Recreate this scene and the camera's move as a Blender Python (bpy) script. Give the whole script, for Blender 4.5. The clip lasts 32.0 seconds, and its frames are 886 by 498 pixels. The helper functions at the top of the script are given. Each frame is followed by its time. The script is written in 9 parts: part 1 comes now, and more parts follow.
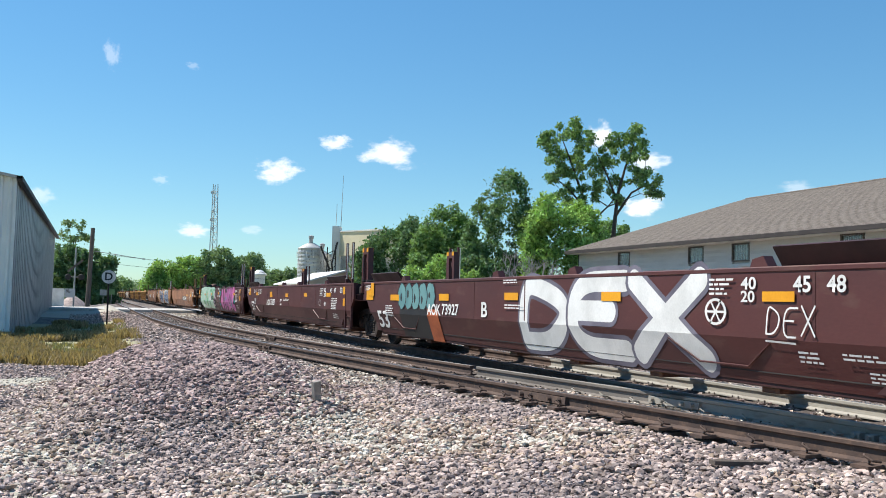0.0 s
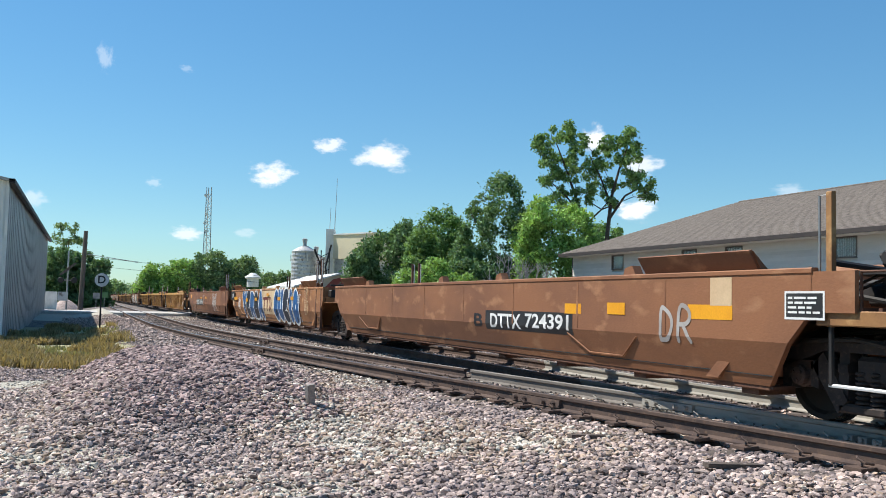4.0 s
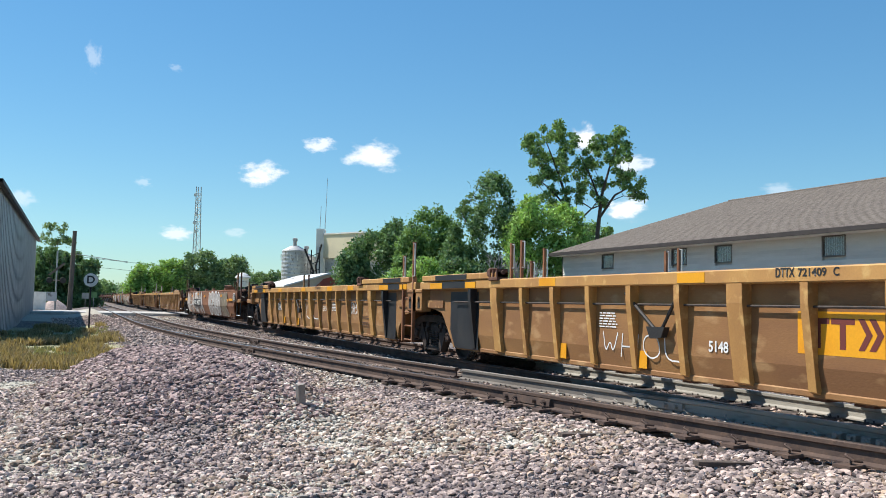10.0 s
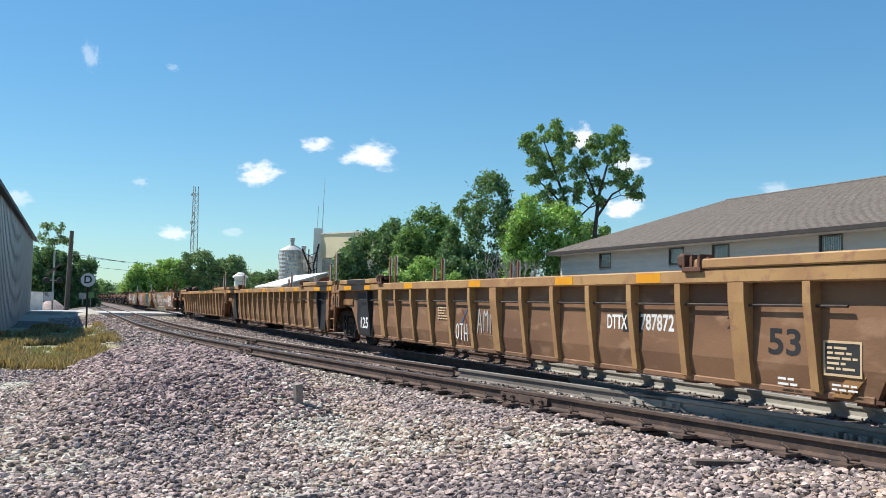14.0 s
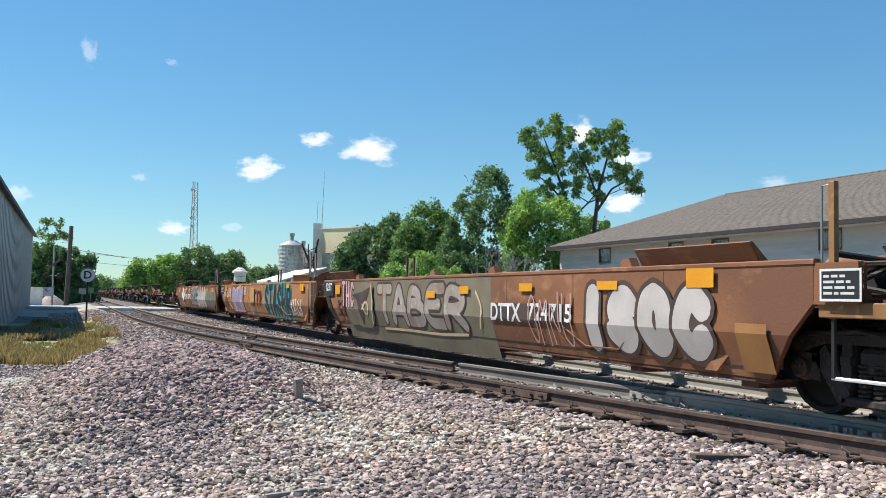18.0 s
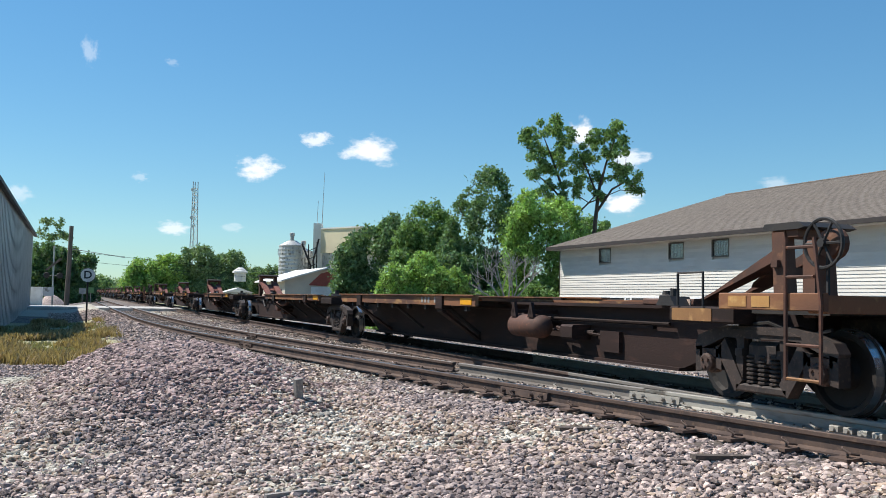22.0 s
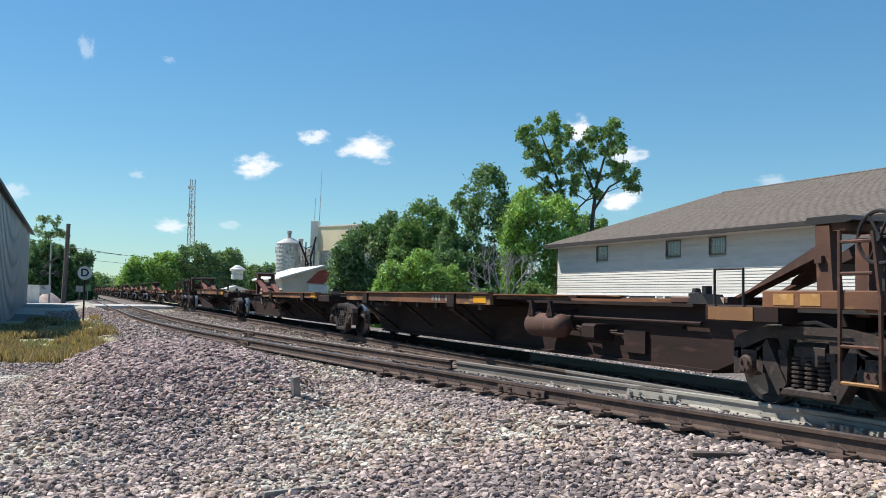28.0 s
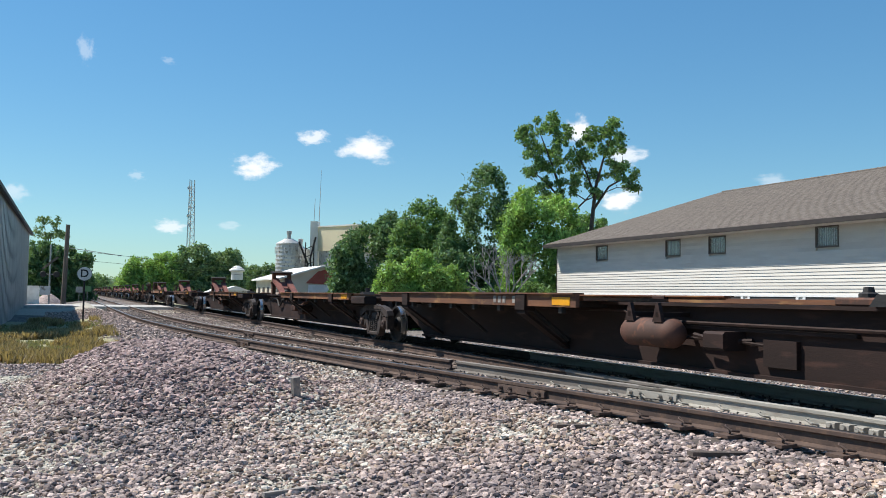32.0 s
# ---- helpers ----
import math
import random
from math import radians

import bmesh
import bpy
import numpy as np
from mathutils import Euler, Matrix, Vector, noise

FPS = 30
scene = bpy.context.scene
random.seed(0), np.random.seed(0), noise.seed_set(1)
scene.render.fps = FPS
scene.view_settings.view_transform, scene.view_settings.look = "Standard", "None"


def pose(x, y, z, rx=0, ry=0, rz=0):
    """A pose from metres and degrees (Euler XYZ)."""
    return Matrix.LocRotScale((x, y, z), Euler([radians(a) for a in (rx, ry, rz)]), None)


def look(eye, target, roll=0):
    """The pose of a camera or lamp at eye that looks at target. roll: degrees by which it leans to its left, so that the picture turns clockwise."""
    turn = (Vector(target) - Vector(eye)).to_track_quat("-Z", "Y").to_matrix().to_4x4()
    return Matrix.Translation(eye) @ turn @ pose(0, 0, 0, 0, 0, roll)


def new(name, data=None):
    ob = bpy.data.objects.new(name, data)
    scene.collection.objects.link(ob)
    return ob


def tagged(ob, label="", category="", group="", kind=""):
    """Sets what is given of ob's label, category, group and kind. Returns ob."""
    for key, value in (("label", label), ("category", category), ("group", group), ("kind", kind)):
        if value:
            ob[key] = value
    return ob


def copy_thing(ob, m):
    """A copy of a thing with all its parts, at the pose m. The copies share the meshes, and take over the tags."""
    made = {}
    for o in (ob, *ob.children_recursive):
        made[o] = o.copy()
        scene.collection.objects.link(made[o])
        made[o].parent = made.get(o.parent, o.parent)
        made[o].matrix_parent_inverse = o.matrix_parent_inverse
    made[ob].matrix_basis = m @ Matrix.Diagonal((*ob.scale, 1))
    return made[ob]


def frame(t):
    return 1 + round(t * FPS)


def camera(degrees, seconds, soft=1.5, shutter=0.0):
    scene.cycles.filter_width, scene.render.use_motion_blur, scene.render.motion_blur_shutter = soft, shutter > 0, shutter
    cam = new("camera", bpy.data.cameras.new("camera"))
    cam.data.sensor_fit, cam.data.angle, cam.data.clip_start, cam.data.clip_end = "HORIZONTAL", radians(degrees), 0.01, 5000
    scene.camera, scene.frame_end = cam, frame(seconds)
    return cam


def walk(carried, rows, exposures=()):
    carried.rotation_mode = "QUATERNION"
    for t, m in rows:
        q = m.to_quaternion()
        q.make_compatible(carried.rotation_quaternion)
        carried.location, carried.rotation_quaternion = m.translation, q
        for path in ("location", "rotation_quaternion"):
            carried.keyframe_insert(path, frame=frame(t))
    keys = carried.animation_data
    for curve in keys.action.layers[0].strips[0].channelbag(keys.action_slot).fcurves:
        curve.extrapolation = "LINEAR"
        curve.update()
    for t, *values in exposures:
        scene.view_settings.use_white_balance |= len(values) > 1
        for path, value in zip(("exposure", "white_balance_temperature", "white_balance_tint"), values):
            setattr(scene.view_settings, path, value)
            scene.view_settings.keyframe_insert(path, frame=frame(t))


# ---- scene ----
# The track runs along y, away from the eye; x is the distance from the eye across the track. Rail tops lie at z = 0.53.
cam = camera(52.2, 32.0, soft=0.9)
EYE = Vector((0.0, 0.0, 1.6))
AXIS = -22.23


def sight(t, yaw, pitch, roll):
    """A row of the camera's path: it turns on one spot."""
    y, p = radians(AXIS + yaw), radians(pitch)
    way = Vector((-math.sin(y) * math.cos(p), math.cos(y) * math.cos(p), math.sin(p)))
    return (t, look(EYE, EYE + way, roll))


ROWS = [(0, 1.18, 3.33, 1.41), (0.5, 1.09, 3.36, 1.43), (1, 1.01, 3.39, 1.41), (1.5, 0.95, 3.40, 1.41), (2, 0.92, 3.52, 1.41), (2.5, 0.90, 3.56, 1.40), (3, 0.89, 3.55, 1.41), (3.5, 0.85, 3.54, 1.40), (5.5, 0.60, 3.50, 1.30), (6, 0.54, 3.50, 1.29), (7, 0.53, 3.50, 1.28), (8, 0.49, 3.46, 1.29), (9, 0.38, 3.45, 1.26), (9.5, 0.29, 3.46, 1.26), (10, 0.19, 3.50, 1.24), (11, 0.10, 3.49, 1.18), (12, 0.09, 3.47, 1.15), (13, 0.06, 3.44, 1.16), (14, 0.03, 3.47, 1.16), (14.5, 0.01, 3.45, 1.14), (16.5, 0.02, 3.19, 1.06), (17, 0.01, 3.17, 1.06), (18, 0.00, 3.14, 1.07), (19, 0.02, 3.09, 1.06), (20, 0.03, 3.15, 1.08), (21, 0.02, 3.19, 1.10), (22, 0.01, 3.15, 1.12), (23, 0.00, 3.15, 1.14), (24, -0.06, 3.12, 1.15), (25, -0.12, 3.14, 1.12), (25.5, -0.13, 3.15, 1.14), (27.5, -0.17, 3.08, 1.14), (28, -0.16, 3.01, 1.10), (29, -0.22, 2.98, 1.06), (30, -0.22, 3.01, 1.05), (31, -0.22, 2.98, 1.00), (32, -0.18, 3.01, 0.97)]
walk(cam, [sight(*r) for r in ROWS], [(0, 0.64), (0.7, 0.55), (8, 0.56), (20, 0.55), (23, 0.47), (32, 0.45)])

# ---- light ----
SUN_WAY = Vector((-0.555, 0.50, 1.0)).normalized()
world = bpy.data.worlds.new("sky")
scene.world = world
world.use_nodes = True
wn = world.node_tree
wn.nodes.clear()
sky_node = wn.nodes.new("ShaderNodeTexSky")
sky_node.sky_type = "NISHITA"
sky_node.sun_disc = False
sky_node.sun_elevation = math.asin(SUN_WAY.z)
sky_node.sun_rotation = math.atan2(SUN_WAY.x, SUN_WAY.y)
sky_node.altitude = 200
sky_node.air_density = 1.1
sky_node.dust_density = 0.0
sky_node.ozone_density = 3.0
bg = wn.nodes.new("ShaderNodeBackground")
bg.inputs["Strength"].default_value = 0.15
wout = wn.nodes.new("ShaderNodeOutputWorld")
vivid = wn.nodes.new("ShaderNodeHueSaturation")
vivid.inputs["Saturation"].default_value = 1.42
even = wn.nodes.new("ShaderNodeGamma")
even.inputs["Gamma"].default_value = 0.66
cool = wn.nodes.new("ShaderNodeMix")
cool.data_type, cool.blend_type = "RGBA", "MULTIPLY"
cool.inputs[0].default_value, cool.inputs[7].default_value = 1.0, (0.68, 0.955, 1.07, 1)
wn.links.new(sky_node.outputs[0], even.inputs["Color"])
wn.links.new(even.outputs[0], vivid.inputs["Color"])
wn.links.new(vivid.outputs[0], cool.inputs[6])
wn.links.new(cool.outputs[2], bg.inputs["Color"])
wn.links.new(bg.outputs[0], wout.inputs["Surface"])
sun = new("sun", bpy.data.lights.new("sun", "SUN"))
sun.data.energy, sun.data.angle, sun.data.color = 5.0, radians(0.55), (1.0, 0.955, 0.88)
sun.matrix_world = look(SUN_WAY * 60, (0, 0, 0))
scene.view_settings.exposure = 0.56


# ---- materials ----
def mat(name, c1, c2=None, scale=2.0, rough=0.7, metal=0.0, bump=0.15, fine=45.0, c3=None, spread=0.0, streak=(1, 1, 1), edge=(0.42, 0.62), spec=0.35):
    """A worn surface: a coarse stain from c1 to c2, a finer speck of c3, fine relief. spread: how far pieces differ in tone."""
    m = bpy.data.materials.new(name)
    m.use_nodes = True
    n, l = m.node_tree.nodes, m.node_tree.links
    b = n["Principled BSDF"]
    b.inputs["Roughness"].default_value, b.inputs["Metallic"].default_value = rough, metal
    b.inputs["Specular IOR Level"].default_value = spec
    c2 = c2 or tuple(v * 0.8 for v in c1)
    tc, info = n.new("ShaderNodeTexCoord"), n.new("ShaderNodeObjectInfo")
    shift = n.new("ShaderNodeVectorMath")
    shift.operation = "MULTIPLY_ADD"
    shift.inputs[1].default_value = streak
    wide = n.new("ShaderNodeVectorMath")
    wide.operation = "SCALE"
    wide.inputs[0].default_value, wide.inputs["Scale"].default_value = (37.0, 23.0, 11.0), 1.0
    l.new(info.outputs["Random"], wide.inputs["Scale"])
    l.new(tc.outputs["Object"], shift.inputs[0])
    l.new(wide.outputs[0], shift.inputs[2])
    def tex(s, d):
        t = n.new("ShaderNodeTexNoise")
        t.inputs["Scale"].default_value, t.inputs["Detail"].default_value = s, d
        l.new(shift.outputs[0], t.inputs["Vector"])
        return t
    def ramp(src, lo, hi):
        r = n.new("ShaderNodeMapRange")
        r.inputs["From Min"].default_value, r.inputs["From Max"].default_value = lo, hi
        l.new(src, r.inputs["Value"])
        return r.outputs[0]
    def blend(f, a, bb, kind="MIX"):
        x = n.new("ShaderNodeMix")
        x.data_type, x.blend_type = "RGBA", kind
        for v, i in ((f, 0), (a, 6), (bb, 7)):
            if isinstance(v, tuple):
                x.inputs[i].default_value = (*v, 1)
            elif isinstance(v, float):
                x.inputs[i].default_value = v
            else:
                l.new(v, x.inputs[i])
        return x.outputs[2]
    coarse, grain = tex(scale, 5), tex(fine, 3)
    col = blend(ramp(coarse.outputs[0], *edge), c1, c2)
    if c3:
        third = tex(scale * 5.3, 6)
        col = blend(ramp(third.outputs[0], 0.56, 0.68), col, c3)
    tone = n.new("ShaderNodeMapRange")
    tone.inputs["To Min"].default_value, tone.inputs["To Max"].default_value = 0.86, 1.12
    l.new(grain.outputs[0], tone.inputs["Value"])
    col = blend(1.0, col, tone.outputs[0], "MULTIPLY")
    if spread:
        geo = n.new("ShaderNodeNewGeometry")
        add = n.new("ShaderNodeMath")
        add.operation = "ADD"
        l.new(geo.outputs["Random Per Island"], add.inputs[0])
        l.new(info.outputs["Random"], add.inputs[1])
        wrap = n.new("ShaderNodeMath")
        wrap.operation = "FRACT"
        l.new(add.outputs[0], wrap.inputs[0])
        isl = n.new("ShaderNodeMapRange")
        isl.inputs["To Min"].default_value, isl.inputs["To Max"].default_value = 1 - spread, 1 + spread
        l.new(wrap.outputs[0], isl.inputs["Value"])
        col = blend(1.0, col, isl.outputs[0], "MULTIPLY")
    l.new(col, b.inputs["Base Color"])
    rr = n.new("ShaderNodeMapRange")
    rr.inputs["To Min"].default_value, rr.inputs["To Max"].default_value = max(0.05, rough - 0.12), min(1, rough + 0.12)
    l.new(coarse.outputs[0], rr.inputs["Value"])
    l.new(rr.outputs[0], b.inputs["Roughness"])
    if bump:
        bp = n.new("ShaderNodeBump")
        bp.inputs["Strength"].default_value, bp.inputs["Distance"].default_value = bump, 0.01
        l.new(grain.outputs[0], bp.inputs["Height"])
        l.new(bp.outputs[0], b.inputs["Normal"])
    return m


M = {}
def hue(name, *a, **k):
    M[name] = mat(name, *a, **k)


hue("maroon", (0.085, 0.028, 0.026), (0.065, 0.024, 0.024), scale=0.9, rough=0.5, bump=0.05, c3=(0.10, 0.045, 0.038), streak=(1, 0.35, 1))
hue("maroon_dark", (0.05, 0.018, 0.018), (0.035, 0.015, 0.015), rough=0.55, bump=0.05)
hue("rust", (0.245, 0.105, 0.048), (0.165, 0.072, 0.038), scale=0.8, rough=0.72, bump=0.15, c3=(0.31, 0.15, 0.075), streak=(1, 0.5, 1))
hue("rust_orange", (0.36, 0.165, 0.065), (0.24, 0.105, 0.045), scale=0.8, rough=0.72, bump=0.15, c3=(0.42, 0.22, 0.10), streak=(1, 0.5, 1))
hue("rust_dark", (0.12, 0.055, 0.034), (0.08, 0.04, 0.028), scale=1.3, rough=0.8, bump=0.2, c3=(0.17, 0.08, 0.045))
hue("yellow_worn", (0.47, 0.255, 0.08), (0.37, 0.19, 0.065), scale=1.2, rough=0.6, bump=0.1, c3=(0.54, 0.33, 0.12))
hue("yellow_rib", (0.31, 0.16, 0.058), (0.20, 0.098, 0.042), scale=1.2, rough=0.65, bump=0.12, c3=(0.40, 0.225, 0.09))
hue("ochre_panel", (0.285, 0.145, 0.052), (0.20, 0.095, 0.040), scale=0.7, rough=0.68, bump=0.15, c3=(0.36, 0.21, 0.095), streak=(1, 0.5, 1.3))
hue("brown_panel", (0.215, 0.115, 0.060), (0.150, 0.078, 0.043), scale=0.7, rough=0.7, bump=0.15, c3=(0.27, 0.155, 0.088), streak=(1, 0.5, 1.3))
hue("tan_worn", (0.40, 0.235, 0.098), (0.31, 0.17, 0.075), scale=1.1, rough=0.65, bump=0.12, c3=(0.30, 0.155, 0.08))
hue("dead_grey", (0.42, 0.39, 0.36), (0.32, 0.29, 0.27), scale=4, rough=0.9, bump=0.3)
hue("reflector", (0.72, 0.33, 0.015), (0.66, 0.28, 0.012), rough=0.45, bump=0)
hue("black_steel", (0.022, 0.021, 0.021), (0.035, 0.03, 0.027), scale=2, rough=0.65, bump=0.15)
hue("spine_steel", (0.032, 0.018, 0.015), (0.021, 0.013, 0.011), scale=0.7, rough=0.75, bump=0.15, spec=0.2, c3=(0.052, 0.027, 0.021), streak=(1, 0.4, 2.2))
hue("spine_rust", (0.10, 0.045, 0.03), (0.065, 0.035, 0.026), scale=1.5, rough=0.75, bump=0.15, c3=(0.15, 0.06, 0.035))
hue("deck_rust", (0.20, 0.086, 0.040), (0.095, 0.045, 0.029), scale=0.9, rough=0.75, bump=0.15, c3=(0.31, 0.165, 0.065), streak=(1, 0.4, 1))
hue("truck_steel", (0.046, 0.033, 0.028), (0.028, 0.022, 0.020), scale=4, rough=0.7, bump=0.25, c3=(0.075, 0.05, 0.04))
hue("wheel_steel", (0.014, 0.012, 0.011), (0.024, 0.019, 0.016), scale=3, rough=0.7, bump=0.1)
hue("tread_steel", (0.56, 0.55, 0.54), (0.46, 0.45, 0.45), rough=0.28, metal=0.9, bump=0)
hue("cap_rust", (0.075, 0.045, 0.035), (0.05, 0.032, 0.026), scale=8, rough=0.75)
hue("white_paint", (0.72, 0.72, 0.70), (0.60, 0.60, 0.58), scale=2.2, rough=0.55, bump=0.05)
hue("black_paint", (0.02, 0.02, 0.022), (0.03, 0.03, 0.03), rough=0.5, bump=0.05)
hue("grey_metal", (0.36, 0.36, 0.35), (0.28, 0.28, 0.28), rough=0.4, metal=0.7, bump=0.05)
hue("rail_brown", (0.095, 0.062, 0.048), (0.062, 0.042, 0.036), scale=3, rough=0.8, bump=0.25, c3=(0.125, 0.08, 0.058))
hue("rail_grey", (0.33, 0.31, 0.27), (0.26, 0.243, 0.212), scale=2, rough=0.8, bump=0.25, c3=(0.24, 0.21, 0.18), streak=(1, 0.25, 1))
hue("rail_mid", (0.185, 0.165, 0.145), (0.13, 0.112, 0.098), scale=2, rough=0.75, bump=0.2, streak=(1, 0.3, 1))
hue("rail_dusty", (0.30, 0.29, 0.275), (0.23, 0.22, 0.21), scale=2, rough=0.5, bump=0.1, streak=(1, 0.3, 1))
hue("rail_top", (0.20, 0.20, 0.21), (0.15, 0.15, 0.155), rough=0.33, metal=0.85, bump=0.03)
hue("tie_wood", (0.12, 0.095, 0.08), (0.075, 0.06, 0.052), scale=5, rough=0.9, bump=0.4, spread=0.2, streak=(0.25, 3, 3))
hue("stone", (0.43, 0.335, 0.292), (0.285, 0.215, 0.188), scale=6, rough=0.9, bump=0.3, spread=0.55, c3=(0.50, 0.42, 0.375))
hue("stone_brown", (0.37, 0.275, 0.205), (0.26, 0.19, 0.142), scale=6, rough=0.9, bump=0.3, spread=0.5, c3=(0.46, 0.385, 0.31))
hue("stone_slate", (0.27, 0.215, 0.20), (0.17, 0.132, 0.125), scale=6, rough=0.9, bump=0.3, spread=0.55, c3=(0.37, 0.31, 0.285))
hue("stone_pale", (0.56, 0.50, 0.42), (0.43, 0.38, 0.31), scale=6, rough=0.9, bump=0.3, spread=0.4, c3=(0.70, 0.67, 0.60))
hue("stone_dark", (0.315, 0.226, 0.208), (0.175, 0.122, 0.116), scale=6, rough=0.9, bump=0.3, spread=0.6, c3=(0.47, 0.38, 0.34))
hue("siding", (0.61, 0.585, 0.53), (0.555, 0.53, 0.48), scale=0.7, rough=0.6, bump=0.05, spread=0.06)
hue("white_trim", (0.78, 0.78, 0.76), (0.70, 0.70, 0.68), rough=0.5, bump=0.04)
hue("shingle", (0.168, 0.142, 0.120), (0.112, 0.094, 0.081), scale=4.5, rough=0.95, bump=0.5, c3=(0.225, 0.195, 0.165), fine=30, edge=(0.36, 0.64))
hue("plank_grey", (0.30, 0.275, 0.25), (0.20, 0.18, 0.165), scale=5, rough=0.9, bump=0.4, streak=(0.25, 3, 3))
hue("dark_trim", (0.045, 0.036, 0.032), (0.035, 0.028, 0.026), rough=0.6, bump=0.05)
# end wall sheet far paler than the side: sunlight put into the colour
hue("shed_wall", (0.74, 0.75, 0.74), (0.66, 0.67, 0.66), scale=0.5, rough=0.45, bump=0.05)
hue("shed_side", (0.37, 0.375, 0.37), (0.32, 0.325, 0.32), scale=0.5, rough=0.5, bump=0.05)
hue("concrete", (0.46, 0.44, 0.41), (0.36, 0.345, 0.325), scale=0.6, rough=0.85, bump=0.2, c3=(0.52, 0.5, 0.47))
hue("mill_tan", (0.66, 0.58, 0.40), (0.58, 0.51, 0.36), scale=0.3, rough=0.7, bump=0.1)
hue("mill_white", (0.72, 0.71, 0.68), (0.6, 0.59, 0.56), scale=0.4, rough=0.6, bump=0.1)
hue("mill_steel", (0.52, 0.525, 0.52), (0.40, 0.405, 0.40), scale=0.5, rough=0.5, metal=0.4, bump=0.1, c3=(0.22, 0.2, 0.19))
hue("mill_cream", (0.62, 0.56, 0.46), (0.52, 0.47, 0.39), scale=0.5, rough=0.7, bump=0.1)
hue("red_tin", (0.34, 0.085, 0.065), (0.25, 0.07, 0.055), scale=0.8, rough=0.6, bump=0.1)
hue("bark", (0.10, 0.078, 0.06), (0.06, 0.048, 0.04), scale=4, rough=0.95, bump=0.5)
hue("dead_wood", (0.30, 0.27, 0.24), (0.22, 0.20, 0.18), scale=4, rough=0.9, bump=0.3)
hue("pole_wood", (0.155, 0.125, 0.10), (0.11, 0.09, 0.075), scale=3, rough=0.9, bump=0.3, streak=(4, 4, 0.4))
hue("cream_plate", (0.52, 0.42, 0.34), (0.40, 0.28, 0.22), scale=3, rough=0.6, bump=0.05)
hue("grab_white", (0.62, 0.60, 0.57), (0.5, 0.48, 0.46), rough=0.45, metal=0.3, bump=0)
hue("stand_red", (0.21, 0.072, 0.055), (0.13, 0.05, 0.04), scale=2.5, rough=0.7, bump=0.15, c3=(0.26, 0.12, 0.085))
hue("brick_red", (0.42, 0.10, 0.06), (0.32, 0.08, 0.05), rough=0.6)


def leaf(name, c1, c2):
    m = mat(name, c1, c2, scale=0.9, rough=0.6, bump=0, spread=0.72, spec=0.25)
    n, l = m.node_tree.nodes, m.node_tree.links
    b, out = n["Principled BSDF"], n["Material Output"]
    tr, add = n.new("ShaderNodeBsdfTranslucent"), n.new("ShaderNodeMixShader")
    add.inputs[0].default_value = 0.24
    tr.inputs["Color"].default_value = (c1[0] * 1.7, c1[1] * 1.7, c1[2] * 0.9, 1)
    l.new(b.outputs[0], add.inputs[1])
    l.new(tr.outputs[0], add.inputs[2])
    l.new(add.outputs[0], out.inputs["Surface"])
    M[name] = m


leaf("leaf_mid", (0.165, 0.275, 0.098), (0.104, 0.190, 0.074))
leaf("leaf_bright", (0.267, 0.416, 0.119), (0.195, 0.325, 0.098))
leaf("leaf_dark", (0.128, 0.218, 0.098), (0.082, 0.150, 0.074))
leaf("leaf_far", (0.180, 0.270, 0.130), (0.132, 0.204, 0.104))
leaf("grass_dry", (0.31, 0.235, 0.13), (0.23, 0.18, 0.10))
leaf("grass_green", (0.20, 0.20, 0.095), (0.27, 0.24, 0.14))


# ---- mesh helpers ----
def link(name, bm, material, parent=None, label="", smooth=False):
    me = bpy.data.meshes.new(name)
    bm.to_mesh(me)
    bm.free()
    for mt in material if isinstance(material, (list, tuple)) else [material]:
        me.materials.append(M[mt])
    if smooth:
        me.polygons.foreach_set("use_smooth", [True] * len(me.polygons))
    ob = new(name, me)
    if parent:
        ob.parent = parent
    if label:
        ob["label"] = label
    return ob


def part(name, bm, material, parent, label="", smooth=False):
    return link(name, bm, material, parent, label, smooth)


def thing(name, label, category, group="", kind="", at=None):
    e = new(name)
    e.empty_display_size = 0.2
    if at is not None:
        e.matrix_basis = at
    return tagged(e, label, category, group, kind)


def BM():
    return bmesh.new()


def box(bm, x0, x1, y0, y1, z0, z1, mi=0, bev=0.0):
    """A box between two corners, its long edges broken by bev."""
    if bev:
        pts = [(x0 + bev, z0), (x1 - bev, z0), (x1, z0 + bev), (x1, z1 - bev), (x1 - bev, z1), (x0 + bev, z1), (x0, z1 - bev), (x0, z0 + bev)]
        return prism_y(bm, pts, y0, y1, mi)
    v = [bm.verts.new(p) for p in ((x0, y0, z0), (x1, y0, z0), (x1, y1, z0), (x0, y1, z0), (x0, y0, z1), (x1, y0, z1), (x1, y1, z1), (x0, y1, z1))]
    for f in ((3, 2, 1, 0), (4, 5, 6, 7), (0, 1, 5, 4), (1, 2, 6, 5), (2, 3, 7, 6), (3, 0, 4, 7)):
        bm.faces.new([v[i] for i in f]).material_index = mi
    return bm


def prism(bm, a, b, mi=0):
    """A solid between two like outlines."""
    va, vb = [bm.verts.new(p) for p in a], [bm.verts.new(p) for p in b]
    k = len(va)
    fs = [bm.faces.new(va[::-1]), bm.faces.new(vb)] + [bm.faces.new((va[i], va[(i + 1) % k], vb[(i + 1) % k], vb[i])) for i in range(k)]
    for f in fs:
        f.material_index = mi
    return bm


def prism_y(bm, xz, y0, y1, mi=0):
    return prism(bm, [(x, y0, z) for x, z in xz], [(x, y1, z) for x, z in xz], mi)


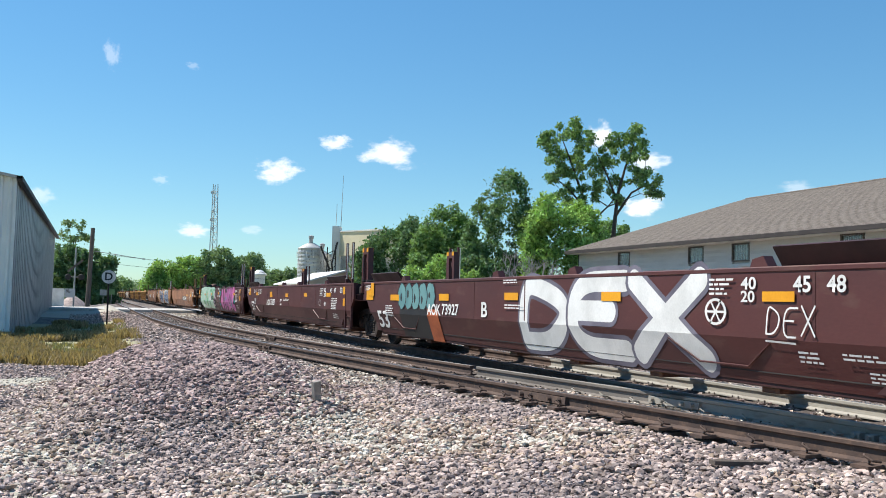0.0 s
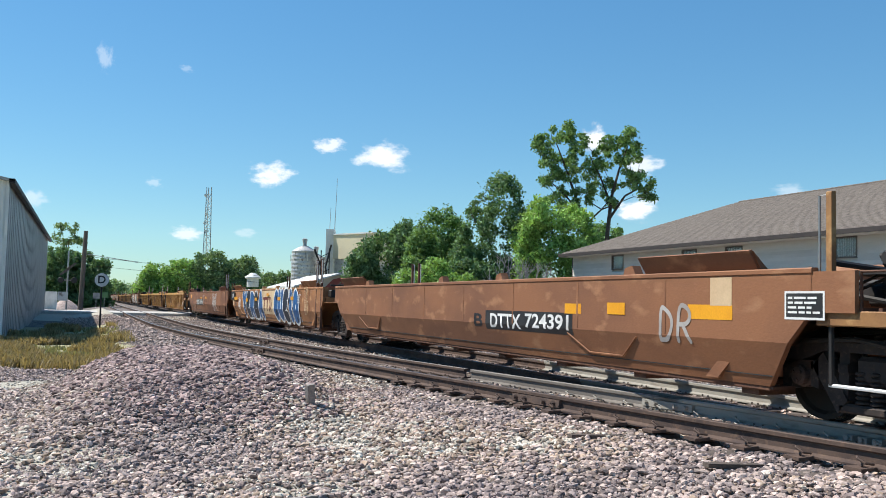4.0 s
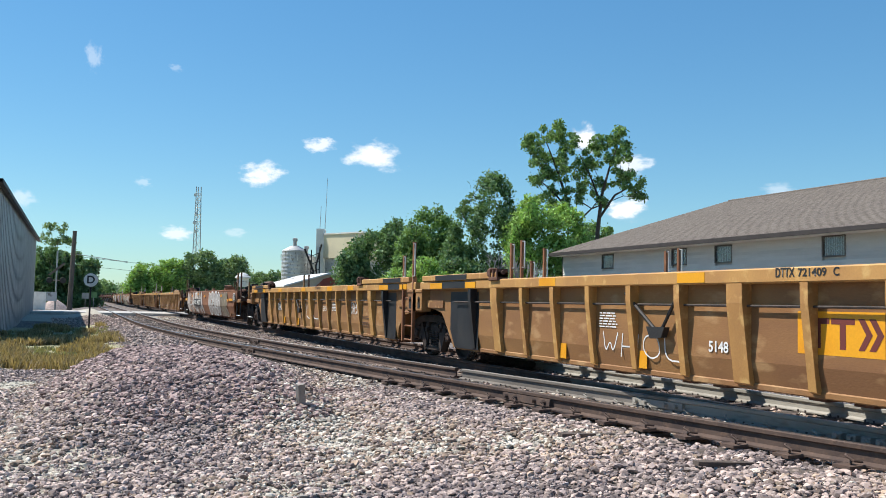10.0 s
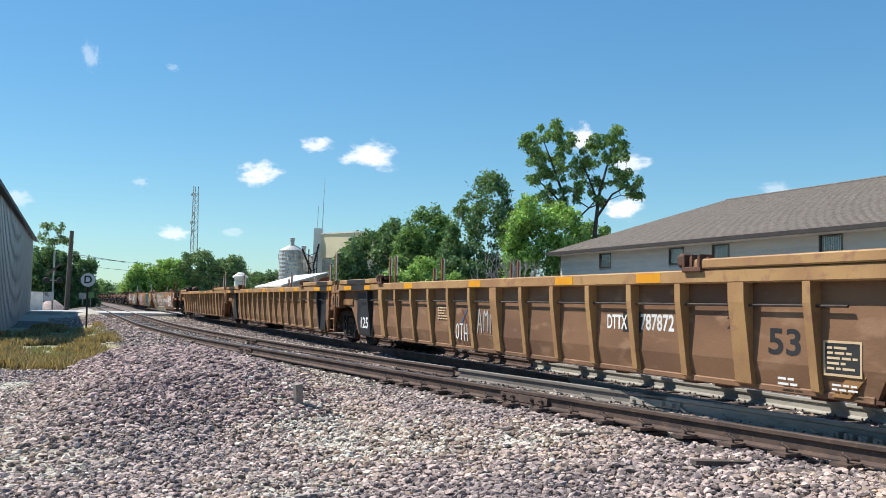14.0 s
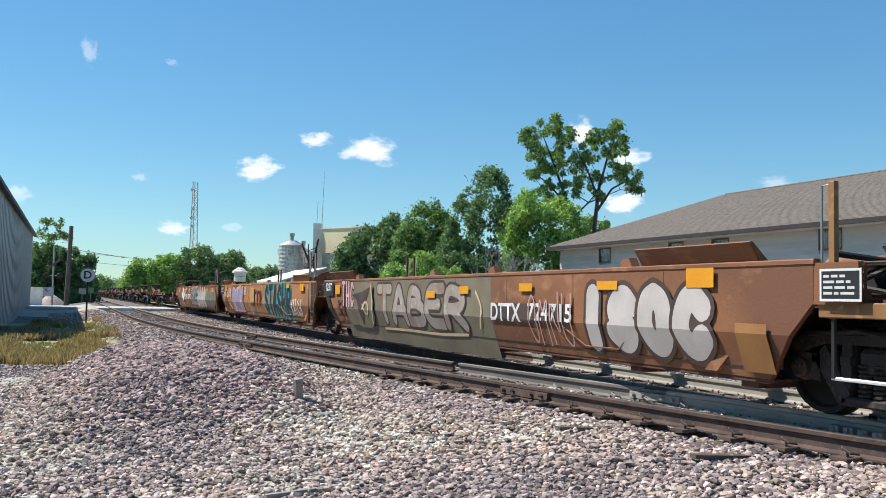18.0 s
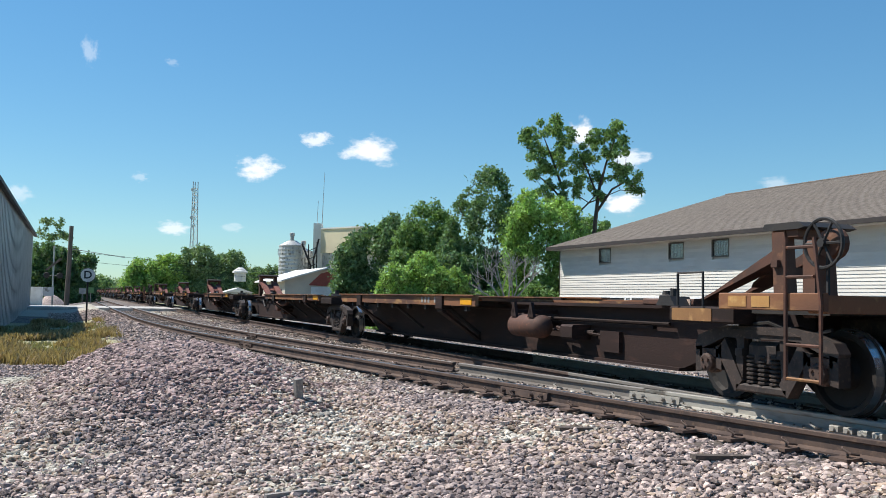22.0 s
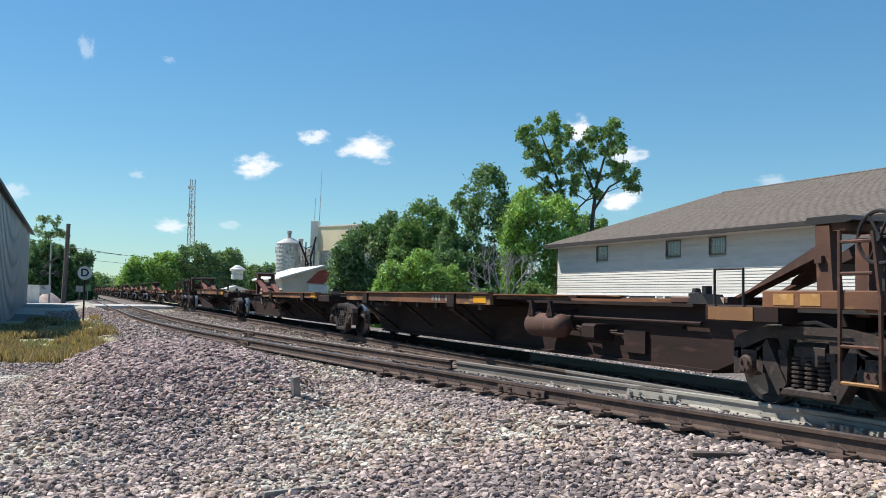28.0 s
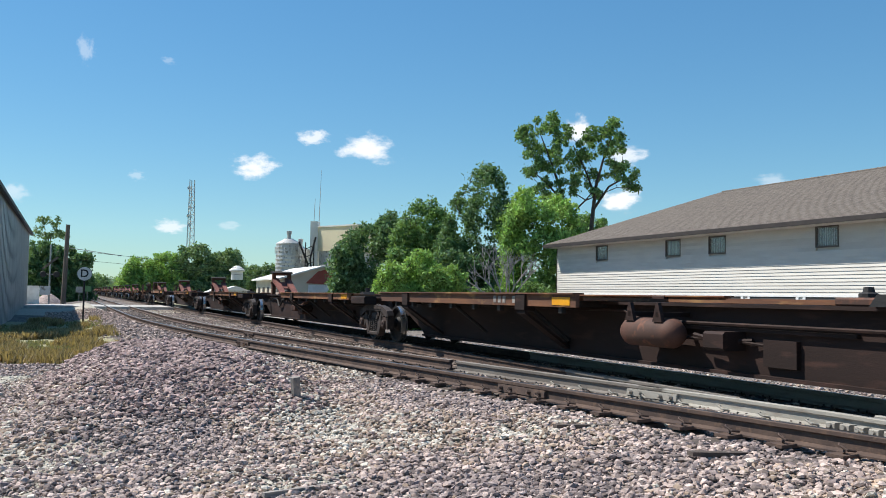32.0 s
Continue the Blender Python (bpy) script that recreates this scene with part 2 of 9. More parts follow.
def prism_x(bm, yz, x0, x1, mi=0):
    return prism(bm, [(x0, y, z) for y, z in yz], [(x1, y, z) for y, z in yz], mi)


def prism_z(bm, xy, z0, z1, mi=0):
    return prism(bm, [(x, y, z0) for x, y in xy], [(x, y, z1) for x, y in xy], mi)


def rod(bm, p, q, r, seg=8, r2=None, mi=0):
    """A round bar from p to q."""
    p, q = Vector(p), Vector(q)
    w = (q - p).normalized()
    u = w.orthogonal().normalized()
    v = w.cross(u)
    ring = lambda c, rr: [c + (u * math.cos(2 * math.pi * i / seg) + v * math.sin(2 * math.pi * i / seg)) * rr for i in range(seg)]
    return prism(bm, ring(p, r), ring(q, r2 or r), mi)


def tube(bm, pts, r, seg=6):
    """One bent pipe through the given places."""
    pts = [Vector(p) for p in pts]
    rings, u = [], None
    for i, p in enumerate(pts):
        w = (pts[min(i + 1, len(pts) - 1)] - pts[max(i - 1, 0)]).normalized()
        u = w.orthogonal().normalized() if u is None else (u - w * u.dot(w)).normalized()
        v = w.cross(u)
        rings.append([bm.verts.new(p + (u * math.cos(2 * math.pi * k / seg) + v * math.sin(2 * math.pi * k / seg)) * r) for k in range(seg)])
    for a, b in zip(rings, rings[1:]):
        for k in range(seg):
            bm.faces.new((a[k], a[(k + 1) % seg], b[(k + 1) % seg], b[k]))
    bm.faces.new(rings[0][::-1])
    bm.faces.new(rings[-1])
    return bm


def lathe(bm, prof, seg=20, axis="z", c=(0, 0, 0), mi=0):
    """A turned solid from a profile of (radius, height)."""
    rings = []
    for r, h in prof:
        ring = []
        for i in range(seg):
            a = 2 * math.pi * i / seg
            x, y = r * math.cos(a), r * math.sin(a)
            p = (x, y, h) if axis == "z" else (h, x, y) if axis == "x" else (y, h, x)
            ring.append(bm.verts.new((p[0] + c[0], p[1] + c[1], p[2] + c[2])))
        rings.append(ring)
    for a, b in zip(rings, rings[1:]):
        for i in range(seg):
            bm.faces.new((a[i], a[(i + 1) % seg], b[(i + 1) % seg], b[i])).material_index = mi
    bm.faces.new(rings[0][::-1]).material_index = mi
    bm.faces.new(rings[-1]).material_index = mi
    return bm


def raw(name, verts, faces, material, parent=None, smooth=False):
    me = bpy.data.meshes.new(name)
    me.from_pydata(verts, [], faces)
    me.materials.append(M[material])
    if smooth:
        me.polygons.foreach_set("use_smooth", [True] * len(me.polygons))
    ob = new(name, me)
    if parent:
        ob.parent = parent
    return ob


RAIL = 0.53
TRACK = 7.77
GAUGE = 0.7525


def siding_x(y):
    """Where the side track's centre lies: it leaves the main track at a turnout and swings out to run beside it."""
    return 3.30 + 0.0021 * max(0.0, 45 - y) ** 2


def smooth_step(v, lo, hi):
    k = min(1.0, max(0.0, (v - lo) / (hi - lo)))
    return k * k * (3 - 2 * k)


def height(x, y):
    """The ground's height: ballast under the tracks, a heap of spare stone beside them."""
    near = siding_x(y) if y > -1.3 else TRACK
    left = max(0.0, near - 1.25 - x)
    right = max(0.0, x - TRACK - 1.3)
    bed = 0.335 * (1 - smooth_step(left, 0.0, 2.8)) if x < near else 0.335 * (1 - smooth_step(right, 0.0, 2.2))
    z = bed
    if x < near + 1:
        hx, hy = x - 1.45, y - 14.0
        heap = 0.78 * math.exp(-((abs(hx) / 1.72) ** 3.4) - ((abs(hy) / 3.5) ** 3.6))
        z = max(z, z * 0.3 + heap)
    if x > TRACK + 4:
        z -= 0.5 * smooth_step(x, TRACK + 4, TRACK + 12)
    far = math.hypot(x, y)
    if far < 60:
        z += 0.05 * noise.noise((x * 0.5, y * 0.5, 3.0)) + 0.025 * noise.noise((x * 1.7, y * 1.7, 7.0))
    if y > 52 and -40 < x < 10:
        z += 0.33 * smooth_step(y, 52, 60) * (1 - smooth_step(x, 1.2, 2.2)) * (1 - smooth_step(y, 90, 130))
    return z

# ---- ground ----
def steps(*spans):
    out = []
    for lo, hi, k in spans:
        out += [lo + (hi - lo) * i / k for i in range(k)]
    return out + [spans[-1][1]]


def ground_material():
    """Loose grey stone near the tracks, dry grass, pale dust, told apart by a mask on the sheet."""
    # stone colour kept dark: shade in the gaps between loose stones is painted in
    m = mat("ground", (0.165, 0.138, 0.122), (0.11, 0.09, 0.08), scale=0.8, rough=0.95, bump=0.0, fine=9.0)
    n, l = m.node_tree.nodes, m.node_tree.links
    b = n["Principled BSDF"]
    col = b.inputs["Base Color"].links[0].from_socket
    tc = n.new("ShaderNodeTexCoord")
    vor = n.new("ShaderNodeTexVoronoi")
    vor.inputs["Scale"].default_value = 17.0
    l.new(tc.outputs["Object"], vor.inputs["Vector"])
    hsv = n.new("ShaderNodeSeparateColor")
    l.new(vor.outputs["Color"], hsv.inputs[0])
    tone = n.new("ShaderNodeMapRange")
    tone.inputs["To Min"].default_value, tone.inputs["To Max"].default_value = 0.55, 1.5
    l.new(hsv.outputs[0], tone.inputs["Value"])
    def blend(f, a, c, kind="MIX"):
        x = n.new("ShaderNodeMix")
        x.data_type, x.blend_type = "RGBA", kind
        for v, i in ((f, 0), (a, 6), (c, 7)):
            if isinstance(v, tuple):
                x.inputs[i].default_value = (*v, 1)
            elif isinstance(v, float):
                x.inputs[i].default_value = v
            else:
                l.new(v, x.inputs[i])
        return x.outputs[2]
    stone = blend(1.0, col, tone.outputs[0], "MULTIPLY")
    nz = n.new("ShaderNodeTexNoise")
    nz.inputs["Scale"].default_value, nz.inputs["Detail"].default_value = 1.3, 8
    l.new(tc.outputs["Object"], nz.inputs["Vector"])
    nf = n.new("ShaderNodeTexNoise")
    nf.inputs["Scale"].default_value, nf.inputs["Detail"].default_value = 14, 6
    l.new(tc.outputs["Object"], nf.inputs["Vector"])
    grass = blend(nz.outputs[0], (0.27, 0.24, 0.125), (0.19, 0.19, 0.085))
    grass = blend(nf.outputs[0], grass, (0.36, 0.33, 0.21))
    dust = blend(nf.outputs[0], (0.46, 0.43, 0.35), (0.30, 0.27, 0.22))
    def mask(name, soft):
        at = n.new("ShaderNodeAttribute")
        at.attribute_name = name
        s = n.new("ShaderNodeMath")
        s.operation = "ADD"
        l.new(at.outputs["Fac"], s.inputs[0])
        l.new(nf.outputs[0], s.inputs[1])
        r = n.new("ShaderNodeMapRange")
        r.inputs["From Min"].default_value, r.inputs["From Max"].default_value = 1 - soft, 1 + soft
        l.new(s.outputs[0], r.inputs["Value"])
        return r.outputs[0]
    c = blend(mask("grass", 0.12), stone, grass)
    c = blend(mask("dust", 0.16), c, dust)
    l.new(c, b.inputs["Base Color"])
    bp = n.new("ShaderNodeBump")
    bp.inputs["Strength"].default_value, bp.inputs["Distance"].default_value = 0.7, 0.03
    l.new(vor.outputs["Distance"], bp.inputs["Height"])
    bp.invert = True
    l.new(bp.outputs[0], b.inputs["Normal"])
    M["ground"] = m


def grass_at(x, y):
    g = 0.0
    if y > 17.5 - 0.25 * x and y < 52:
        g = smooth_step(y + 0.9 * x, 19.5, 22.0) * (1 - smooth_step(x, 0.9 - 0.01 * y, 2.2 - 0.01 * y)) * (1 - smooth_step(y, 47, 51))
    if x > TRACK + 40:
        g = max(g, smooth_step(x, TRACK + 40, TRACK + 50))
    if x < -6:
        g = max(g, smooth_step(-x, 6, 10))
    if y > 95 and (x < -1 or x > TRACK + 5):
        g = 1.0
    return g


def dust_at(x, y):
    d = 0.0
    for cx, cy, rx, ry, k in ((-0.1, 9.3, 0.75, 0.9, 0.95), (-0.4, 8.0, 0.5, 0.6, 0.75), (-0.8, 12.6, 0.4, 0.4, 0.6), (1.9, 7.65, 0.75, 0.5, 0.85), (2.75, 8.7, 0.5, 0.35, 0.62), (-1.0, 17.6, 1.6, 1.1, 0.95), (0.6, 21.0, 1.0, 2.4, 0.7)):
        d = max(d, k * math.exp(-((x - cx) / rx) ** 2 - ((y - cy) / ry) ** 2))
    if 9.4 < x < 28 and y < 50:
        d = max(d, 0.34 * smooth_step(x, 9.4, 10.0))
    if 56 < y < 84 and x < 14:
        d = max(d, 0.72)
    return d


ground_material()
gx = steps((-2600, -300, 8), (-300, -40, 14), (-40, -9, 16), (-9, 10.5, 110), (10.5, 30, 20), (30, 300, 18), (300, 2600, 8))
gy = steps((-2600, -200, 6), (-200, -10, 14), (-10, 4, 12), (4, 26, 120), (26, 60, 60), (60, 130, 40), (130, 600, 20), (600, 3200, 8))
gv = [(x, y, height(x, y)) for y in gy for x in gx]
nx = len(gx)
gf = [(j * nx + i, j * nx + i + 1, (j + 1) * nx + i + 1, (j + 1) * nx + i) for j in range(len(gy) - 1) for i in range(nx - 1)]
ground = raw("ground", gv, gf, "ground", smooth=True)
tagged(ground, "grey crushed stone and dry grass ground beside the railway", "ground", kind="structure")
for key, fn in (("grass", grass_at), ("dust", dust_at)):
    at = ground.data.attributes.new(key, "FLOAT", "POINT")
    at.data.foreach_set("value", [fn(x, y) for x, y, z in gv])

# ---- tracks ----
RAIL_PROF = [(-0.075, -0.17), (0.075, -0.17), (0.075, -0.155), (0.014, -0.135), (0.011, -0.055), (0.037, -0.04), (0.037, -0.008), (0.028, 0.0), (-0.028, 0.0), (-0.037, -0.008), (-0.037, -0.04), (-0.011, -0.055), (-0.014, -0.135), (-0.075, -0.155)]


def rail(name, line, mats, parent, label=""):
    """One rail along a line of (x, y); its running face is bright steel."""
    bm, rings = BM(), []
    for x, y, *up in line:
        rings.append([bm.verts.new((x + px, y, RAIL + pz + (up[0] if up else 0.0))) for px, pz in RAIL_PROF])
    k = len(RAIL_PROF)
    for a, b in zip(rings, rings[1:]):
        for i in range(k):
            f = bm.faces.new((a[i], b[i], b[(i + 1) % k], a[(i + 1) % k]))
            f.material_index = 1 if i == 7 else 0
    bm.faces.new(rings[0])
    bm.faces.new(rings[-1][::-1])
    return part(name, bm, mats, parent, label)


def tie_mesh(length):
    bm = BM()
    box(bm, -length / 2, length / 2, -0.115, 0.115, -0.36, -0.175, bev=0.015)
    for sx in (-GAUGE, GAUGE):
        box(bm, sx - 0.17, sx + 0.17, -0.09, 0.09, -0.178, -0.168)
        for dx in (-0.11, 0.11):
            for dy in (-0.06, 0.06):
                rod(bm, (sx + dx, dy, -0.17), (sx + dx, dy, -0.14), 0.012, 5)
    me = bpy.data.meshes.new("tie")
    bm.to_mesh(me)
    bm.free()
    me.materials.append(M["tie_wood"])
    return me


main_track = thing("track_main", "main railway track with worn rails on dark wooden ties", "railway track", kind="structure")
side_track = thing("track_side", "rusty side railway track curving away from a turnout", "railway track", kind="structure")
far_y = [-60, -20] + [i * 4 for i in range(0, 40)] + [200, 300, 500, 900]
NEAR = TRACK - GAUGE
PALE = "rail dusted pale with sand at the turnout"


def inner(y):
    """The side track's inner rail, which runs into the main track's near rail at the turnout."""
    return min(siding_x(y) + GAUGE, NEAR) if y > 8.0 else NEAR - 0.11 * smooth_step(y, 6.6, 8.0)


def raised(y):
    return 0.04 * (1 - smooth_step(y, 14, 30))


rail("rail", [(TRACK + GAUGE, y) for y in far_y if y >= 16], ["rail_brown", "rail_top"], main_track, "brown rusty rail with a bright running face")
rail("rail", [(TRACK + GAUGE, y) for y in (-60, -20, -4, 0, 4, 8, 12, 16)], ["rail_grey", "rail_top"], main_track, PALE)
rail("rail", [(NEAR, y) for y in far_y if y >= 12], ["rail_brown", "rail_top"], main_track, "brown rusty rail with a bright running face")
rail("rail", [(NEAR, y) for y in (8.15, 9, 10, 11, 12)], ["rail_mid", "rail_top"], main_track, PALE)
side_y = [-1.2 + 0.7 * i for i in range(70)] + [52, 60, 80, 120, 200, 400, 900]
rail("rail", [(siding_x(y) - GAUGE, y, raised(y)) for y in side_y], ["rail_brown", "rail_top"], side_track, "brown rusty rail with dull top")
rail("rail", [(siding_x(y) + GAUGE, y) for y in side_y if y > 13.9], ["rail_brown", "rail_dusty"], side_track, "brown rail with a dusty grey top")
rail("rail", [(inner(y), y) for y in np.arange(-4.0, 9.7, 0.4)], ["rail_grey", "rail_dusty"], side_track, PALE)
rail("rail", [(inner(y), y) for y in np.arange(9.2, 14.1, 0.4)], ["rail_mid", "rail_dusty"], side_track, "grey-brown rail with a dusty top")
rail("closure_rail", [(siding_x(y) + GAUGE + 0.06, y) for y in side_y if 2.0 < y < 6.6], ["rail_grey", "rail_dusty"], side_track)


def frog():
    """The bolted parts of the turnout: joint bars, spacer blocks and sprung rail clips."""
    f = thing("rail_frog", "pale grey bolted steel joints of the turnout", "rail frog")
    outer = lambda y: siding_x(y) - GAUGE
    for n in range(5):
        y = 6.75 - n * 0.17
        x = inner(y)
        bm = BM()
        box(bm, x - 0.13, x - 0.02, y - 0.055, y + 0.055, RAIL - 0.15, RAIL - 0.085, bev=0.01)
        blk = part("spacer_block", bm, "rail_grey", f)
        bm = BM()
        rod(bm, (x - 0.155, y, RAIL - 0.115), (x - 0.12, y, RAIL - 0.115), 0.024, 6)
        part("bolt", bm, "rail_grey", blk)
    for y0, y1, off, mt, up in ((8.95, 9.8, inner, "rail_grey", 0.0), (9.35, 10.3, outer, "rail_brown", 0.04), (20.5, 21.4, outer, "rail_brown", 0.02), (25.5, 26.4, lambda y: siding_x(y) + GAUGE, "rail_brown", 0.0)):
        bm = BM()
        sec = [(-0.062, -0.135), (-0.01, -0.135), (-0.01, -0.05), (-0.05, -0.05)]
        prism(bm, [(off(y0) + px, y0, RAIL + pz + up) for px, pz in sec], [(off(y1) + px, y1, RAIL + pz + up) for px, pz in sec])
        bar = part("joint_bar", bm, mt, f, "bolted rail joint bar")
        for k in (0.1, 0.3, 0.7, 0.9):
            y = y0 + (y1 - y0) * k
            bm = BM()
            rod(bm, (off(y) - 0.1, y, RAIL - 0.09 + up), (off(y) - 0.045, y, RAIL - 0.09 + up), 0.026, 6)
            part("bolt", bm, mt, bar)
    for y in np.arange(4.9, 13.5, 0.56):
        x = outer(y) - 0.12
        z = RAIL - 0.13 + raised(y)
        bm = BM()
        tube(bm, [(x + 0.05, y - 0.07, z), (x - 0.03, y - 0.06, z + 0.01), (x - 0.045, y, z + 0.04), (x - 0.01, y + 0.04, z + 0.045), (x + 0.01, y, z + 0.02), (x - 0.02, y - 0.02, z - 0.02)], 0.011, 6)
        part("rail_clip", bm, "rail_brown", f, "rusty sprung rail clip")
        bm = BM()
        box(bm, x - 0.10, x + 0.12, y - 0.09, y + 0.09, z - 0.055, z - 0.028)
        part("tie_plate", bm, "rail_brown", f, "rusty flat tie plate")
    for y in np.arange(5.2, 11.5, 0.6):
        x = inner(y) - 0.11
        bm = BM()
        tube(bm, [(x + 0.05, y - 0.05, RAIL - 0.14), (x - 0.03, y - 0.04, RAIL - 0.13), (x - 0.04, y + 0.02, RAIL - 0.10), (x, y + 0.04, RAIL - 0.10)], 0.012, 6)
        part("rail_clip", bm, "rail_grey", f)


frog()
tie_me = tie_mesh(2.6)
for i in range(150):
    y = 1.0 + 0.52 * i
    o = new("tie", tie_me)
    o.parent, o.matrix_basis = main_track, pose(TRACK, y, RAIL, 0, 0, random.uniform(-1, 1))
    if y > 4.5:
        o = new("tie", tie_me)
        slope = math.degrees(math.atan(0.0042 * max(0, 45 - y)))
        o.parent, o.matrix_basis = side_track, pose(siding_x(y), y + 0.1, RAIL, 0, 0, slope + random.uniform(-1.5, 1.5))

for x, y, ln, turn, lab in ((4.72, 7.75, 0.62, -4, "weathered brown tie end half buried in the stone"), (5.08, 6.0, 0.8, -8, "weathered brown tie end half buried in the stone"), (1.82, 7.34, 0.78, 25, "thin broken grey lath on the stone")):
    o = thing("old_plank", lab, "plank", at=pose(x, y, height(x, y) + 0.025, 0, 2, turn))
    bm = BM()
    w = 0.05 if x > 4 else 0.022
    prism_z(bm, [(-ln / 2, -w), (ln / 2 - 0.05, -w * 1.1), (ln / 2, w * 0.4), (ln / 2 - 0.1, w), (-ln / 2, w * 0.9)], -0.02, 0.014)
    part("board", bm, "tie_wood" if x > 4 else "plank_grey", o)
stake = thing("broken_stake", "short broken pale wooden stake in the stone heap", "stake", at=pose(2.62, 11.0, height(2.62, 11.0), 6, -8, 20))
bm = BM()
prism_z(bm, [(-0.05, -0.03), (0.05, -0.03), (0.05, 0.03), (-0.05, 0.03)], -0.1, 0.24)
part("stub", bm, "dead_wood", stake)

# ---- two-storey building behind the track ----
def building():
    b = thing("white_building", "two-storey building with white lap siding and grey shingle roof", "building")
    X0, X1, Y0, Y1, Z0, ZE = 28.57, 40.7, 4.0, 50.2, -0.75, 4.78
    bm = BM()
    openings = [(45.0, 0.62, 3.86, 4.70), (38.3, 0.62, 3.86, 4.70), (34.88, 0.62, 3.86, 4.70), (28.1, 0.62, 3.88, 4.76), (21.3, 0.62, 3.88, 4.76), (14.1, 0.62, 3.88, 4.76)]
    # lap boards, stopping at the windows and the garage doors
    doors = [(48.0, 1.3), (44.4, 1.5), (41.0, 1.2), (37.6, 1.35), (34.5, 1.3), (31.2, 1.4), (27.85, 1.4), (24.2, 1.5), (20.6, 1.5)]
    prism_z(bm, [(X0, Y0), (X1, Y0), (X1, Y1), (X0, Y1)], Z0, 1.9)
    wall = part("wall", bm, "siding", b, "painted wall behind the garage doors")
    lap, z = 0.142, 1.9
    rows = 0
    me_cache = {}
    while z < ZE - 0.02:
        cuts = sorted([(c + h, c - h) for c, h, lo, hi in openings if z + lap > lo and z < hi], reverse=True)
        spans, top = [], Y1
        for hi_y, lo_y in cuts:
            spans.append((hi_y, top))
            top = lo_y
        spans.append((Y0, top))
        for lo_y, hi_y in spans:
            ln = round(hi_y - lo_y, 3)
            if ln not in me_cache:
                q = BM()
                prism_y(q, [(-0.008, 0.0), (0.1, 0.0), (0.1, lap), (0.020, lap)], 0, ln)
                me = bpy.data.meshes.new("board")
                q.to_mesh(me)
                q.free()
                me.materials.append(M["siding"])
                me_cache[ln] = me
            o = new("board", me_cache[ln])
            o.parent, o.matrix_basis = wall, pose(X0 - 0.022, lo_y, z)
        z += lap
        rows += 1
    bm = BM()
    prism_z(bm, [(X0 + 0.1, Y0), (X1, Y0), (X1, Y1), (X0 + 0.1, Y1)], 1.9, ZE)
    part("core_wall", bm, "siding", b)
    bm = BM()
    box(bm, X0 - 0.04, X0 + 0.12, Y1, Y1 + 0.06, Z0, ZE)
    part("corner_board", bm, "dark_trim", b, "dark corner drainpipe")
    # hip roof
    oh, xr, ze, zr = 0.89, 34.5, 4.95, 7.86
    hip = 8.2
    a = [(X0 - oh, Y0 - oh), (X1 + oh, Y0 - oh), (X1 + oh, Y1 + 0.3), (X0 - oh, Y1 + 0.3)]
    bm = BM()
    lo = [bm.verts.new((x, y, ze)) for x, y in a]
    r0, r1 = bm.verts.new((xr, Y0 - oh + hip, zr)), bm.verts.new((xr, Y1 + 0.3 - hip - 0.6, zr))
    bm.faces.new((lo[0], lo[3], r1, r0))
    bm.faces.new((lo[1], r0, r1, lo[2]))
    bm.faces.new((lo[0], r0, lo[1]))
    bm.faces.new((lo[3], lo[2], r1))
    bm.faces.new(lo[::-1])
    roof = part("roof", bm, "shingle", b, "weathered grey-brown shingle roof")
    # shingle courses as low steps on the slope that faces the track
    rise, run = zr - ze, xr - (X0 - oh)
    q = BM()
    for i in range(1, 46):
        k = i / 46
        x, zz = X0 - oh + run * k, ze + rise * k
        inset = hip * k
        prism(q, [(x, Y0 - oh + inset, zz + 0.004), (x + 0.12, Y0 - oh + inset, zz + 0.004 + 0.12 * rise / run), (x + 0.12, Y0 - oh + inset, zz + 0.012 + 0.12 * rise / run), (x, Y0 - oh + inset, zz + 0.02)],
              [(x, Y1 + 0.3 - inset * 1.06, zz + 0.004), (x + 0.12, Y1 + 0.3 - inset * 1.06, zz + 0.004 + 0.12 * rise / run), (x + 0.12, Y1 + 0.3 - inset * 1.06, zz + 0.012 + 0.12 * rise / run), (x, Y1 + 0.3 - inset * 1.06, zz + 0.02)])
    part("shingle_course", q, "shingle", roof)
    q = BM()
    rod(q, (xr, Y0 - oh + hip, zr), (xr, Y1 + 0.3 - hip - 0.6, zr), 0.07, 6)
    part("ridge_cap", q, "shingle", roof)
    bm = BM()
    box(bm, X0 - oh - 0.02, X0 - oh + 0.10, Y0 - oh, Y1 + 0.3, ze - 0.17, ze + 0.02)
    box(bm, X0 - oh + 0.1, X1 + oh, Y1 + 0.3 - 0.1, Y1 + 0.3 + 0.02, ze - 0.17, ze + 0.02)
    part("fascia", bm, "dark_trim", b, "dark brown fascia and gutter")
    bm = BM()
    box(bm, X0 - oh + 0.1, X1, Y0, Y1 + 0.3 - 0.1, ze - 0.19, ze - 0.16)
    part("soffit", bm, "siding", b)
    for c, h, zl, zh in openings:
        fr = BM()
        for y0, y1, z0, z1 in ((c - h, c + h, zl, zl + 0.06), (c - h, c + h, zh - 0.05, zh), (c - h, c - h + 0.05, zl + 0.06, zh - 0.05), (c + h - 0.05, c + h, zl + 0.06, zh - 0.05)):
            box(fr, X0 - 0.05, X0 + 0.09, y0, y1, z0, z1)
        w = part("window", fr, "window_frame", b, "dark framed upper window with blinds")
        pn = BM()
        box(pn, X0 + 0.03, X0 + 0.04, c - h + 0.05, c + h - 0.05, zl + 0.05, zh - 0.05)
        part("pane", pn, "glass_dark", w)
        bl = BM()
